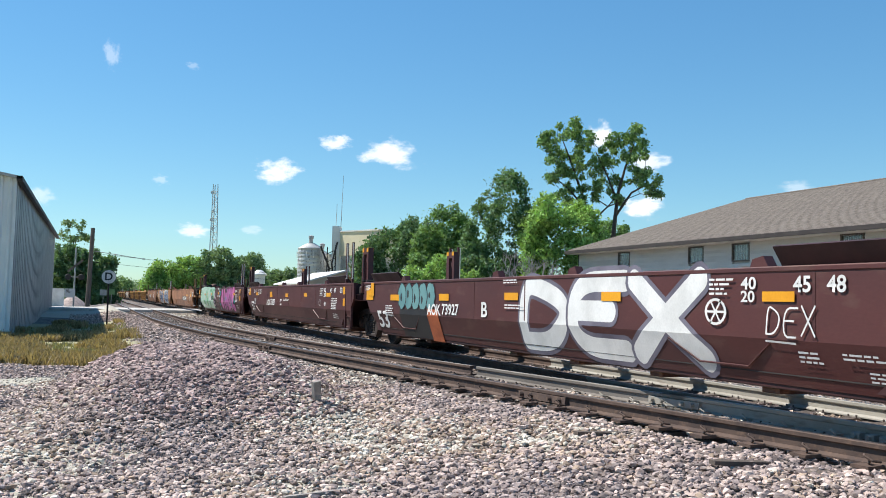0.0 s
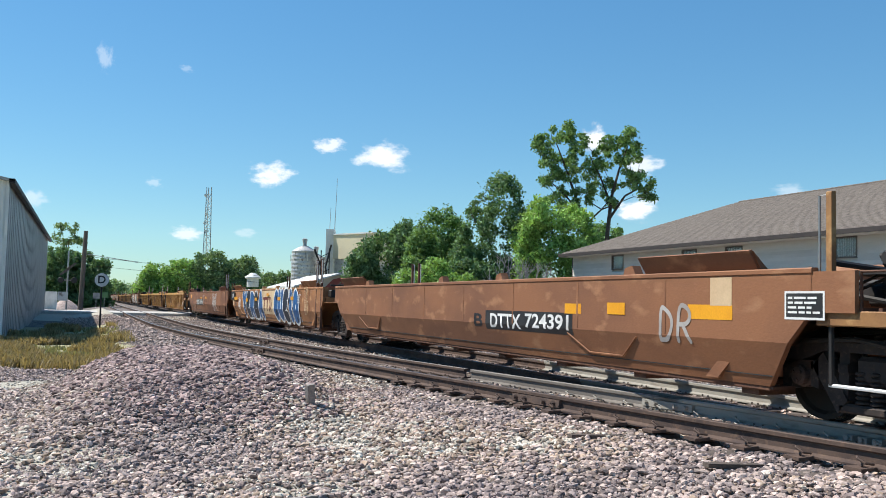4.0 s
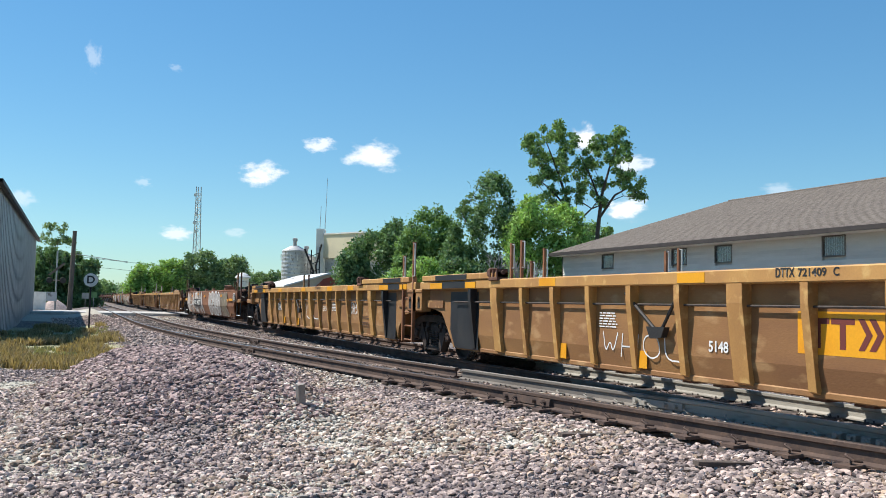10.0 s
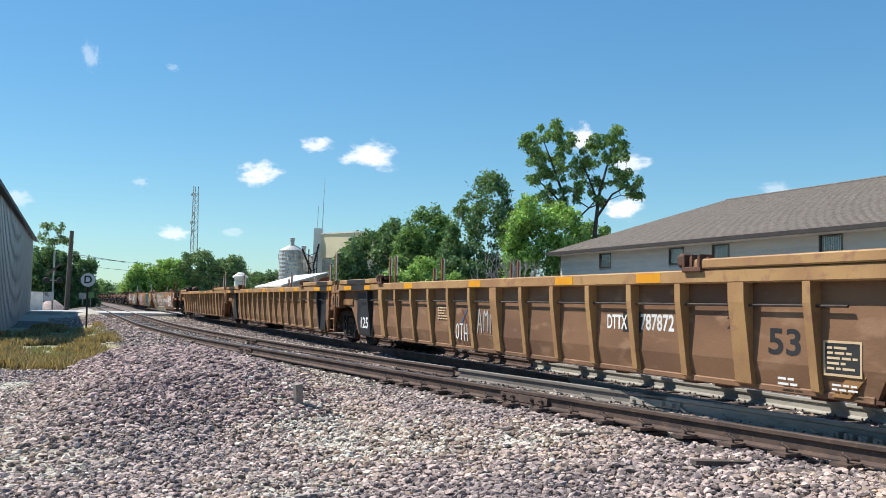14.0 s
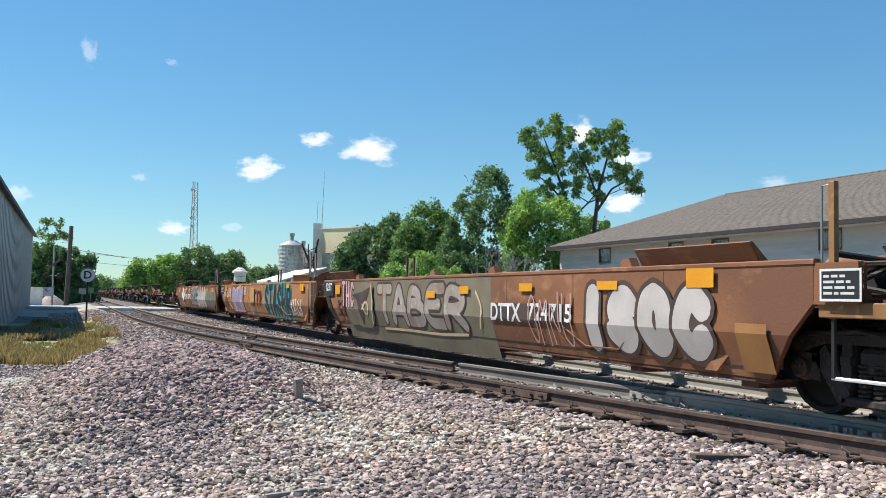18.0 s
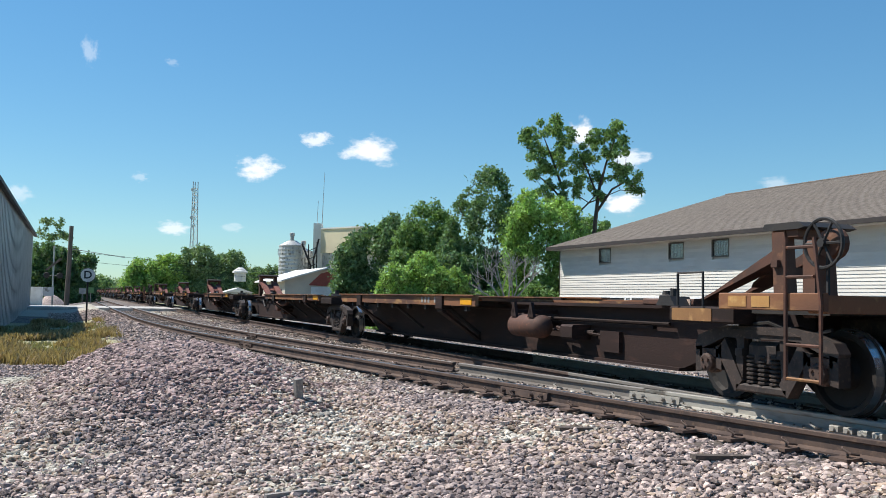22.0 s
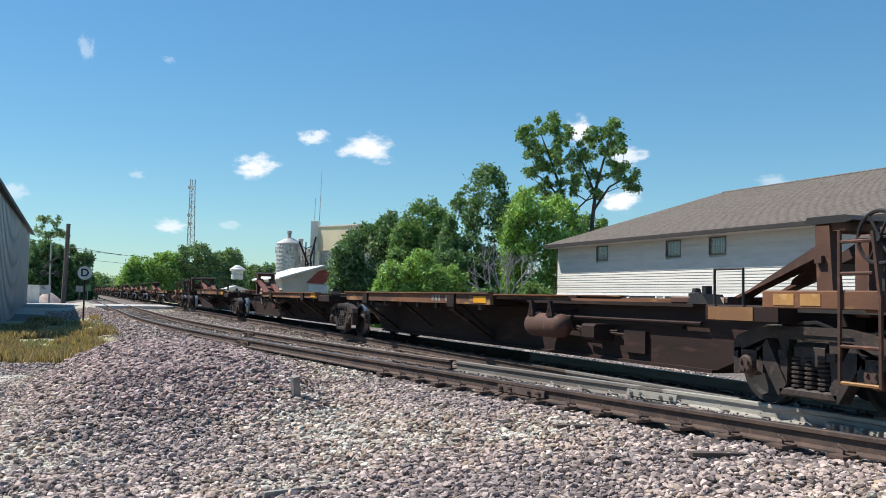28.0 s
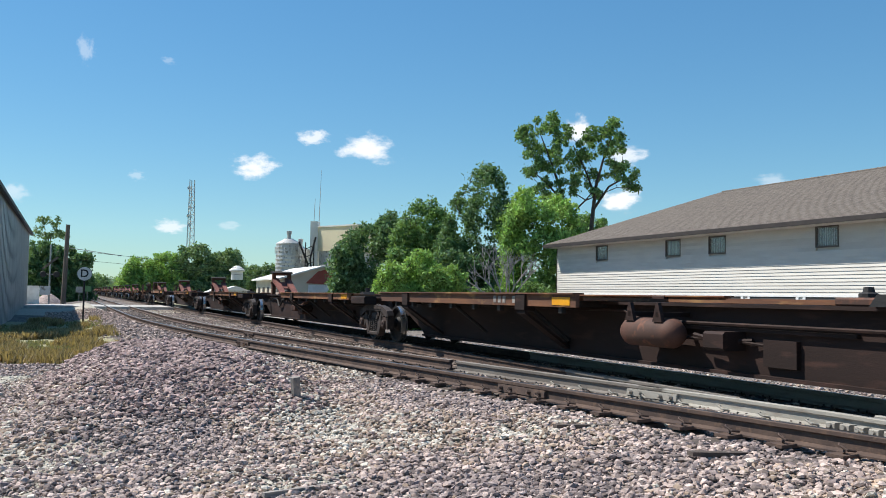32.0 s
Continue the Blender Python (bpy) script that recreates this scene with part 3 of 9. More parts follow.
        for i in range(9):
            y = c - h + 0.08 + i * (2 * h - 0.16) / 9
            box(bl, X0 + 0.06, X0 + 0.065, y, y + 0.085, zl + 0.06, zh - 0.06)
        part("blind", bl, "blind", w, "pale vertical blinds")
    for c, h in doors:
        d = BM()
        box(d, X0 - 0.015, X0 + 0.02, c - h, c + h, Z0, 1.83)
        for i in range(1, 5):
            box(d, X0 - 0.02, X0 - 0.014, c - h, c + h, Z0 + i * 0.52, Z0 + i * 0.52 + 0.03)
        g = part("garage_door", d, "door_dark", b, "dark grey sectional garage door")
        t = BM()
        box(t, X0 - 0.06, X0 + 0.0, c - h - 0.16, c - h, Z0, 1.83)
        part("door_trim", t, "white_trim", g)
        t = BM()
        box(t, X0 - 0.06, X0 + 0.0, c + h, c + h + 0.16, Z0, 1.83)
        part("door_trim", t, "white_trim", g)
    bm = BM()
    box(bm, X0 - 0.05, X0 - 0.022, Y0, Y1, 1.84, 1.93)
    part("lintel_board", bm, "white_trim", b)


def glass(name, tint, rough=0.08):
    m = bpy.data.materials.new(name)
    m.use_nodes = True
    b = m.node_tree.nodes["Principled BSDF"]
    b.inputs["Base Color"].default_value = (*tint, 1)
    b.inputs["Roughness"].default_value = rough
    b.inputs["Transmission Weight"].default_value = 0.85
    b.inputs["IOR"].default_value = 1.45
    M[name] = m


glass("glass_dark", (0.75, 0.8, 0.8))
hue("window_frame", (0.13, 0.115, 0.10), (0.10, 0.088, 0.078), rough=0.6, bump=0.05)
hue("blind", (0.20, 0.195, 0.175), (0.13, 0.13, 0.12), rough=0.7, bump=0)
hue("door_dark", (0.075, 0.066, 0.06), (0.055, 0.05, 0.047), rough=0.6, bump=0.05)
building()

# ---- metal shed ----
def metal_shed():
    X, Y0, Y1, ZE = -2.75, 35.3, 72.0, 5.62
    s = thing("metal_shed", "grey corrugated metal shed with a low gable roof", "shed")
    bm = BM()
    xs, W = [], 14.0
    i = 0
    line = [(X, Y0)]
    while i < 46:
        x = X - 0.05 - i * 0.30
        line += [(x, Y0), (x - 0.05, Y0 - 0.045), (x - 0.11, Y0 - 0.045), (x - 0.16, Y0)]
        i += 1
    top = lambda x: ZE + 0.16 * min(X - x, W - (X - x)) * 1.0
    for (xa, ya), (xb, yb) in zip(line, line[1:]):
        v = [bm.verts.new(p) for p in ((xa, ya, -0.4), (xb, yb, -0.4), (xb, yb, top(xb)), (xa, ya, top(xa)))]
        bm.faces.new(v)
    box(bm, X - W, X, Y0 + 0.02, Y0 + 0.1, -0.4, ZE - 0.2)
    # the pale sheet stands for sun that does not reach this wall
    part("end_wall", bm, "shed_wall", s, "pale ribbed metal end wall with sunlight in its colour")
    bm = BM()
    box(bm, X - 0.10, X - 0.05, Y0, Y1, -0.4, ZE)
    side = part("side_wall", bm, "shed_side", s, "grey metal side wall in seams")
    q = BM()
    prism_z(q, [(0.0, 0.02), (0.012, 0.0), (0.012, 0.03), (0.0, 0.05), (0.0, 0.9), (-0.05, 0.9), (-0.05, 0.02)][::-1], -0.4, ZE)
    sheet = bpy.data.meshes.new("sheet")
    q.to_mesh(sheet)
    q.free()
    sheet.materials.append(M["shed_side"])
    for k in range(int((Y1 - Y0) / 0.9)):
        o = new("sheet", sheet)
        o.parent, o.matrix_basis = side, pose(X, Y0 + 0.9 * k, 0)
    bm = BM()
    box(bm, X - 0.02, X + 0.05, Y0 - 0.06, Y0 + 0.16, -0.4, ZE + 0.05)
    part("corner_trim", bm, "white_trim", s)
    bm = BM()
    prism_y(bm, [(X + 0.22, ZE - 0.06), (X + 0.22, ZE + 0.04), (X - W / 2, ZE + 0.16 * W / 2 + 0.16), (X - W - 0.2, ZE + 0.04), (X - W - 0.2, ZE - 0.06), (X - W / 2, ZE + 0.16 * W / 2 + 0.04)], Y0 - 0.25, Y1 + 0.2)
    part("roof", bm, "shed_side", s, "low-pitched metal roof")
    bm = BM()
    box(bm, X + 0.05, X + 0.24, Y0 - 0.25, Y1 + 0.2, ZE - 0.1, ZE + 0.06)
    part("gutter", bm, "dark_trim", s, "dark eave gutter")


metal_shed()


# ---- sign, pole, crossing signal ----
def letter(body, size, material, parent, m, label="", thick=0.004, grow=0.0, width=None, name="lettering"):
    """Letters cut from sheet; they lie in their own xy plane and m sets them on their thing."""
    cu = bpy.data.curves.new(name, "FONT")
    cu.body, cu.size, cu.extrude, cu.offset = body, size, thick / 2, grow
    cu.align_x, cu.align_y = "CENTER", "CENTER"
    cu.resolution_u = 3
    tmp = bpy.data.objects.new(name, cu)
    me = bpy.data.meshes.new_from_object(tmp)
    bpy.data.objects.remove(tmp)
    bpy.data.curves.remove(cu)
    if width and len(me.vertices):
        co = np.empty(len(me.vertices) * 3)
        me.vertices.foreach_get("co", co)
        co = co.reshape(-1, 3)
        co[:, 0] = (co[:, 0] - (co[:, 0].max() + co[:, 0].min()) / 2) * width / max(1e-6, co[:, 0].max() - co[:, 0].min())
        me.vertices.foreach_set("co", co.ravel())
    me.materials.clear()
    me.materials.append(M[material])
    ob = new(name, me)
    ob.parent, ob.matrix_basis = parent, m
    if label:
        ob["label"] = label
    return ob


FACE = Matrix(((0, 0, -1, 0), (-1, 0, 0, 0), (0, 1, 0, 0), (0, 0, 0, 1)))  # letters that face -x and read along -y


def sign_post():
    s = thing("derail_sign", "round white sign with a black D on a dark post", "sign", at=pose(0.57, 39.5, height(0.57, 39.5), 0, 0, -5))
    bm = BM()
    rod(bm, (0, 0, -0.2), (0, 0, 1.95), 0.035, 8)
    part("post", bm, "black_steel", s)
    bm = BM()
    lathe(bm, [(0.275, -0.02), (0.275, 0.0)], 28, "y", (0, -0.04, 2.14))
    disc = part("disc", bm, "white_paint", s)
    bm = BM()
    lathe(bm, [(0.29, 0.001), (0.29, 0.02)], 28, "y", (0, -0.038, 2.14))
    part("rim", bm, "black_paint", disc)
    letter("D", 0.44, "black_paint", disc, pose(0, -0.064, 2.14, 90, 0, 0), grow=0.008)


sign_post()


def utility_pole():
    p = thing("utility_pole", "weathered wooden utility pole with a side arm and wires", "utility pole", at=pose(-0.45, 88.8, 0.25, 0, 1.4, 0))
    bm = BM()
    rod(bm, (0, 0, -0.3), (0, 0, 7.3), 0.23, 10, 0.18)
    part("pole", bm, "pole_wood", p)
    bm = BM()
    rod(bm, (-0.3, 0, 5.25), (4.6, 0, 4.75), 0.03, 6)
    part("arm", bm, "grey_metal", p)
    bm = BM()
    box(bm, 4.4, 4.75, -0.08, 0.08, 4.70, 4.80, bev=0.03)
    part("lamp_head", bm, "grey_metal", p)
    bm = BM()
    tube(bm, [(0, 0, 5.0), (20, 12, 4.4), (45, 28, 5.4)], 0.018, 4)
    tube(bm, [(0, 0, 4.2), (20, 12, 3.7), (45, 28, 4.7)], 0.018, 4)
    part("wire", bm, "black_steel", p)


utility_pole()


def crossing_signal():
    c = thing("crossing_signal", "silver level-crossing signal mast with round lamps", "crossing signal", at=pose(-1.62, 88.0, 0.25))
    bm = BM()
    rod(bm, (0, 0, 0), (0, 0, 5.4), 0.075, 10)
    part("mast", bm, "grey_metal", c)
    for sx in (-0.55, 0.55):
        bm = BM()
        lathe(bm, [(0.24, 0.0), (0.27, 0.05), (0.1, 0.14)], 16, "y", (sx, -0.12, 2.75))
        part("lamp", bm, "black_steel", c)
    bm = BM()
    rod(bm, (-0.7, -0.03, 2.75), (0.7, -0.03, 2.75), 0.035, 6)
    part("crossarm", bm, "grey_metal", c)
    for sgn in (-1, 1):
        bm = BM()
        prism(bm, [(-0.62 * sgn - 0.08, -0.09, 3.25), (-0.62 * sgn + 0.08, -0.09, 3.15), (0.62 * sgn + 0.08, -0.09, 4.25), (0.62 * sgn - 0.08, -0.09, 4.35)],
              [(-0.62 * sgn - 0.08, -0.07, 3.25), (-0.62 * sgn + 0.08, -0.07, 3.15), (0.62 * sgn + 0.08, -0.07, 4.25), (0.62 * sgn - 0.08, -0.07, 4.35)])
        part("crossbuck_blade", bm, "pole_wood", c, "weathered back of a crossbuck blade")
    bm = BM()
    box(bm, -0.75, 0.1, -0.35, 0.2, 0.9, 1.7, bev=0.03)
    part("relay_box", bm, "mill_steel", c, "grey gate motor box")
    b2 = thing("signal_cabinet", "white metal signal cabinet beside the crossing", "cabinet", at=pose(-2.45, 76.0, 0.25))
    bm = BM()
    box(bm, -0.9, 0.35, -0.5, 0.5, 0, 1.65, bev=0.03)
    part("case", bm, "white_paint", b2)
    bm = BM()
    box(bm, 0.35, 0.365, -0.4, 0.4, 0.1, 1.5)
    part("door", bm, "white_trim", b2)
    for x, y, h, mt, lab in ((0.9, 92.0, 1.7, "grey_metal", "small grey back of a roadside sign"), (1.7, 96.0, 1.8, "leaf_dark", "small green roadside sign on a post")):
        sg = thing("road_sign", lab, "sign", at=pose(x, y, 0.25))
        bm = BM()
        rod(bm, (0, 0, 0), (0, 0, h), 0.03, 6)
        part("post", bm, "grey_metal", sg)
        bm = BM()
        box(bm, -0.3, 0.3, -0.05, -0.03, h - 0.55, h)
        part("plate", bm, mt, sg)


crossing_signal()

# ---- level crossing, gravel heap beyond it ----
bm = BM()
for x0, x1 in ((-30, 3.30 - 0.86), (3.30 - 0.66, 3.30 + 0.66), (3.30 + 0.86, TRACK - 0.86), (TRACK - 0.66, TRACK + 0.66), (TRACK + 0.86, 28)):
    box(bm, x0, x1, 66.5, 75.5, 0.1, RAIL - 0.005, bev=0.02)
tagged(link("road", bm, "concrete"), "pale concrete level crossing road across both tracks", "road", kind="structure")

gp = thing("gravel_pile", "grey heap of gravel beyond the level crossing", "gravel pile", at=pose(-1.85, 96.0, 0.15))
bm = BM()
lathe(bm, [(1.6, -0.1), (1.35, 0.2), (0.95, 0.6), (0.5, 0.95), (0.12, 1.15)], 18)
part("gravel_cone", bm, "stone", gp)

# ---- mill, red-roofed warehouse ----
def mill():
    m = thing("grain_mill", "tan and white grain mill with steel silos", "mill", at=pose(0, 0, 0))
    for cx, cy, r, h in ((31.25, 138.4, 1.95, 9.4), (33.7, 141.0, 1.5, 8.4)):
        bm = BM()
        prof = [(r, -0.5)]
        z = 0.0
        while z < h:
            prof += [(r, z), (r + 0.05, z + 0.3)]
            z += 0.6
        prof += [(r, h), (r * 0.35, h + 0.7), (r * 0.35, h + 0.75)]
        lathe(bm, prof, 24, "z", (cx, cy, 0))
        silo = part("silo", bm, "mill_steel", m, "weathered galvanised silo")
        bm = BM()
        rod(bm, (cx, cy, h + 0.6), (cx, cy, h + 1.5), 0.3, 12)
        lathe(bm, [(0.4, h + 1.5), (0.4, h + 1.9), (0.1, h + 2.0)], 12, "z", (cx, cy, 0))
        part("roof_vent", bm, "shed_side", silo)
        bm = BM()
        for a in range(0, 360, 30):
            x, y = cx + (r + 0.2) * math.cos(radians(a)), cy + (r + 0.2) * math.sin(radians(a))
            rod(bm, (x, y, h - 1.6), (x, y, h - 0.6), 0.04, 4)
        part("guard_rail", bm, "mill_white", silo)
    bm = BM()
    prism_z(bm, [(35.3, 136.5), (39.2, 128.6), (46, 132), (42, 139.8)], 8.3, 11.95)
    part("head_house", bm, "mill_tan", m, "tan metal head house")
    bm = BM()
    prism_z(bm, [(35.15, 136.5), (39.1, 128.4), (46.2, 132), (42.1, 140)], 11.95, 12.15)
    part("parapet", bm, "mill_white", m)
    bm = BM()
    prism_z(bm, [(34.2, 136.9), (35.3, 136.5), (36.2, 138.7), (35.1, 139.1)], -0.5, 12.9)
    part("elevator_leg", bm, "mill_white", m, "white elevator leg")
    bm = BM()
    prism_z(bm, [(35.6, 136.6), (38.6, 130.6), (44, 133), (41, 139)], -0.5, 8.28)
    part("lower_house", bm, "mill_steel", m)
    bm = BM()
    rod(bm, (35.7, 137.5, 12.9), (35.9, 137.5, 21.0), 0.06, 5, 0.03)
    rod(bm, (34.9, 137.5, 12.9), (35.0, 137.5, 16.5), 0.05, 5, 0.03)
    part("antenna", bm, "mill_steel", m)
    bm = BM()
    for k in range(7):
        z = 1.0 + k * 1.25
        tube(bm, [(33.2, 135.6, z), (34.4, 135.2, z + 0.6)], 0.06, 5)
    rod(bm, (33.2, 135.6, 0), (33.2, 135.6, 9.5), 0.09, 5)
    rod(bm, (34.4, 135.2, 0), (34.4, 135.2, 9.9), 0.09, 5)
    tube(bm, [(32.2, 135.8, 9.6), (33.6, 135.6, 6.2), (33.0, 135.4, 3.6)], 0.15, 8)
    tube(bm, [(34.8, 135.8, 10.4), (33.9, 135.4, 7.0), (34.2, 135.2, 4.2)], 0.14, 8)
    part("spout", bm, "black_steel", m, "dark steel grain spouts and ladder")


mill()


def warehouse():
    """It stands along the line: its gable looks down the track, its white roof runs back beside it."""
    w = thing("red_warehouse", "long cream warehouse with a white roof and rusty red gable", "warehouse")
    x0, xm, x1, y0, y1, ze, zr = 20.6, 25.0, 29.0, 94.0, 108.0, 3.35, 4.62
    bm = BM()
    prism_y(bm, [(x0, -0.6), (x1, -0.6), (x1, ze), (xm, zr - 0.15), (x0, ze)], y0, y1)
    part("wall", bm, "mill_cream", w)
    bm = BM()
    prism_y(bm, [(x0 - 0.5, ze - 0.28), (xm, zr - 0.08), (x1 + 0.5, ze - 0.1), (x1 + 0.5, ze + 0.05), (xm, zr + 0.08), (x0 - 0.5, ze - 0.12)], y0 - 0.5, y1 + 0.5)
    part("roof", bm, "mill_white", w, "pale metal roof")
    bm = BM()
    prism_y(bm, [(xm - 1.9, 2.75), (x1 - 0.1, 2.55), (x1 - 0.1, ze + 0.0), (xm + 0.3, zr - 0.35), (xm - 0.6, zr - 0.6)], y0 - 0.06, y0)
    part("gable_sheet", bm, "red_tin", w, "rusty red tin sheet")
    bm = BM()
    box(bm, xm - 1.6, xm + 1.1, y0 - 0.08, y0, -0.6, 2.6)
    part("door", bm, "white_trim", w, "white sliding door")
    for k in range(5):
        bm = BM()
        box(bm, x0 - 0.04, x0, y0 + 1.5 + k * 2.5, y0 + 2.6 + k * 2.5, 1.2, 2.3)
        part("window", bm, "dark_trim", w)
    bm = BM()
    lathe(bm, [(0.8, 3.4), (0.8, 4.5), (1.05, 4.55), (1.05, 4.75), (0.3, 5.3)], 14, "z", (x0 + 0.4, 124.0, 0))
    part("roof_vent", bm, "mill_white", w, "squat round roof vent")
    # rough sheds and pale stock between the mill and the trees
    for x, y, dx, h, mt, lab in ((29.6, 96.5, 1.2, 1.5, "white_trim", "small white hut behind the track"), (18.6, 112.0, 1.6, 1.9, "mill_steel", "grey metal tank body beside the track"), (17.0, 118.0, 1.2, 1.5, "white_trim", "white covered stock beside the track")):
        hut = thing("small_hut", lab, "hut", at=pose(x, y, 0))
        bm = BM()
        box(bm, -dx, dx, -1.5, 1.5, -0.6, h)
        part("wall", bm, mt, hut)
        bm = BM()
        prism_y(bm, [(-dx - 0.15, h), (dx + 0.15, h), (0, h + 0.55)], -1.7, 1.7)
        part("roof", bm, "mill_white", hut)


warehouse()


def tower():
    t = thing("lattice_tower", "tall red and white lattice radio tower with dishes", "tower", at=pose(31.8, 268.0, 0))
    H, w0, w1 = 34.0, 1.5, 0.75
    wid = lambda z: w0 + (w1 - w0) * z / H
    corner = lambda k, z: (wid(z) * math.cos(radians(90 + 120 * k)), wid(z) * math.sin(radians(90 + 120 * k)), z)
    bm = BM()
    for k in range(3):
        rod(bm, corner(k, -1), corner(k, H), 0.13, 5)
    part("leg", bm, "mill_steel", t)
    bm = BM()
    z = 0
    while z < H - 2:
        for k in range(3):
            rod(bm, corner(k, z), corner((k + 1) % 3, z + 2), 0.07, 4)
            rod(bm, corner(k, z + 2), corner((k + 1) % 3, z + 2), 0.06, 4)
        z += 2
    part("lattice", bm, "mill_white", t)
    for z, sx in ((31.5, -0.9), (23.5, -0.9), (26.0, -0.5), (21.0, -0.5)):
        bm = BM()
        lathe(bm, [(0.1, 0.35), (0.5, 0.0), (0.5, -0.08)], 14, "y", (sx, -1.0, z))
        part("dish", bm, "white_paint", t)


tower()


# ---- trees ----
def leaves(name, clumps, per, size, material, parent, seed):
    """A crown of many small leaf sprays round the given clumps (x, y, z, radius)."""
    rng = np.random.default_rng(seed)
    allv = []
    for cx, cy, cz, r in clumps:
        k = max(6, int(per * 3.2 * (r ** 2)))
        d = rng.normal(size=(k, 3))
        d /= np.linalg.norm(d, axis=1)[:, None]
        rad = r * (0.5 + 0.65 * rng.random(k) ** 0.8) * (1 + 0.18 * np.sin(d[:, 0] * 5 + d[:, 2] * 4))
        rad *= np.where(rng.random(k) < 0.16, rng.uniform(1.1, 1.7, k), 1.0)
        c = d * rad[:, None] * np.array([1, 1, 0.82]) + (cx, cy, cz)
        u = rng.normal(size=(k, 3))
        u /= np.linalg.norm(u, axis=1)[:, None]
        w = np.cross(u, d + rng.normal(size=(k, 3)) * 0.6)
        w /= np.linalg.norm(w, axis=1)[:, None] + 1e-9
        s = size * 0.54 * (0.5 + 1.0 * rng.random(k))[:, None]
        tip = u * s
        side = w * s * 0.55
        drop = np.array([0, 0, -0.25]) * s
        allv.append(np.stack([c - tip, c + side + drop * 0.4, c + tip + drop, c - side], 1))
    v = np.concatenate(allv).reshape(-1, 3)
    me = bpy.data.meshes.new(name)
    nq = len(v) // 4
    me.vertices.add(len(v))
    me.vertices.foreach_set("co", v.ravel())
    me.loops.add(nq * 4)
    me.loops.foreach_set("vertex_index", np.arange(nq * 4))
    me.polygons.add(nq)
    me.polygons.foreach_set("loop_start", np.arange(nq) * 4)
    me.polygons.foreach_set("use_smooth", [False] * nq)
    me.update(calc_edges=True)
    me.materials.append(M[material])
    ob = new(name, me)
    ob.parent = parent
    return ob


RIGHT = Vector((math.cos(radians(22.2)), -math.sin(radians(22.2)), 0))


def tree(x, y, clumps, material, label, trunk=0.25, per=130, size=0.32, bark="bark", seed=1, name="tree", forks=True, deep=1.0):
    """clumps: (across, up, radius) in metres from the foot; depth is spread at random."""
    rng = random.Random(seed)
    z0 = height(x, y) - 0.1
    t = thing(name, label, "tree", at=pose(x, y, z0))
    full = []
    wide = max(abs(c[0]) for c in clumps) + 0.01
    for u, h, r in clumps:
        p = RIGHT * u + Vector((math.sin(radians(22.2)), math.cos(radians(22.2)), 0)) * rng.uniform(-1, 1) * min(wide, 3.5) * 0.7 * deep
        full.append((p.x, p.y, h, r))
    bm = BM()
    low = min(c[2] - c[3] * 0.3 for c in full)
    top = max(c[2] for c in full)
    fork = Vector((0.1, 0, max(0.7, min(low * 0.75, top * 0.4))))
    rod(bm, (0, 0, -0.3), fork, trunk * 1.1, 9, trunk * 0.75)
    nodes = [(fork, trunk * 0.62)]
    for i, c in enumerate(sorted(full, key=lambda q: q[2])):
        end = Vector(c[:3])
        # each limb springs from the nearest lower point of the limbs that stand already
        p, r = min(nodes, key=lambda q: (end - q[0]).length + 2.5 * max(0.0, q[0].z - end.z + 0.3))
        mid = p.lerp(end, 0.55) + Vector((rng.uniform(-0.2, 0.2), rng.uniform(-0.2, 0.2), 0.12 * (end - p).length))
        r2 = max(0.02, r * 0.72)
        rod(bm, p, mid, r2, 6, r2 * 0.85)
        rod(bm, mid, end, r2 * 0.85, 5, r2 * 0.5)
        nodes += [(mid, r2 * 0.85), (end, r2 * 0.6)]
        for _ in range(2):
            e2 = end + Vector((rng.uniform(-1, 1), rng.uniform(-1, 1), rng.uniform(-0.4, 0.8))) * c[3]
            rod(bm, mid.lerp(end, 0.6), e2, max(0.012, r2 * 0.3), 4, 0.008)
    part("trunk", bm, bark, t)
    leaves("crown", full, per, size, material, t, seed)
    return t


def bushy(n, width, h0, h1, seed, r=(0.9, 1.5), taper=0.5):
    """Clump places for a full crown between two heights, narrower at its top."""
    rng = random.Random(seed)
    out = []
    for i in range(n):
        k = rng.random()
        w = width * (1 - taper * k)
        out.append((rng.uniform(-w, w), h0 + (h1 - h0) * k, rng.uniform(*r) * (1 - 0.35 * k)))
    return out


def crown(n, outline, r, seed):
    """Clump places inside an outline of (height, left, right), thicker along its rim."""
    rng = random.Random(seed)
    hs = [q[0] for q in outline]
    out = []
    while len(out) < n:
        h = rng.uniform(hs[0], hs[-1])
        k = max(i for i in range(len(hs) - 1) if hs[i] <= h)
        f = (h - hs[k]) / (hs[k + 1] - hs[k])
        lo = outline[k][1] + (outline[k + 1][1] - outline[k][1]) * f
        hi = outline[k][2] + (outline[k + 1][2] - outline[k][2]) * f
        if rng.random() > (hi - lo) / max(q[2] - q[1] for q in outline) + 0.1:
            continue
        rr = rng.uniform(*r)
        e = rng.random()
        u = lo + rr * 0.5 if e < 0.22 else hi - rr * 0.5 if e > 0.78 else rng.uniform(lo, hi)
        out.append((u, h - rr * 0.3, rr * (0.75 if e < 0.22 or e > 0.78 else 1.0)))
    return out


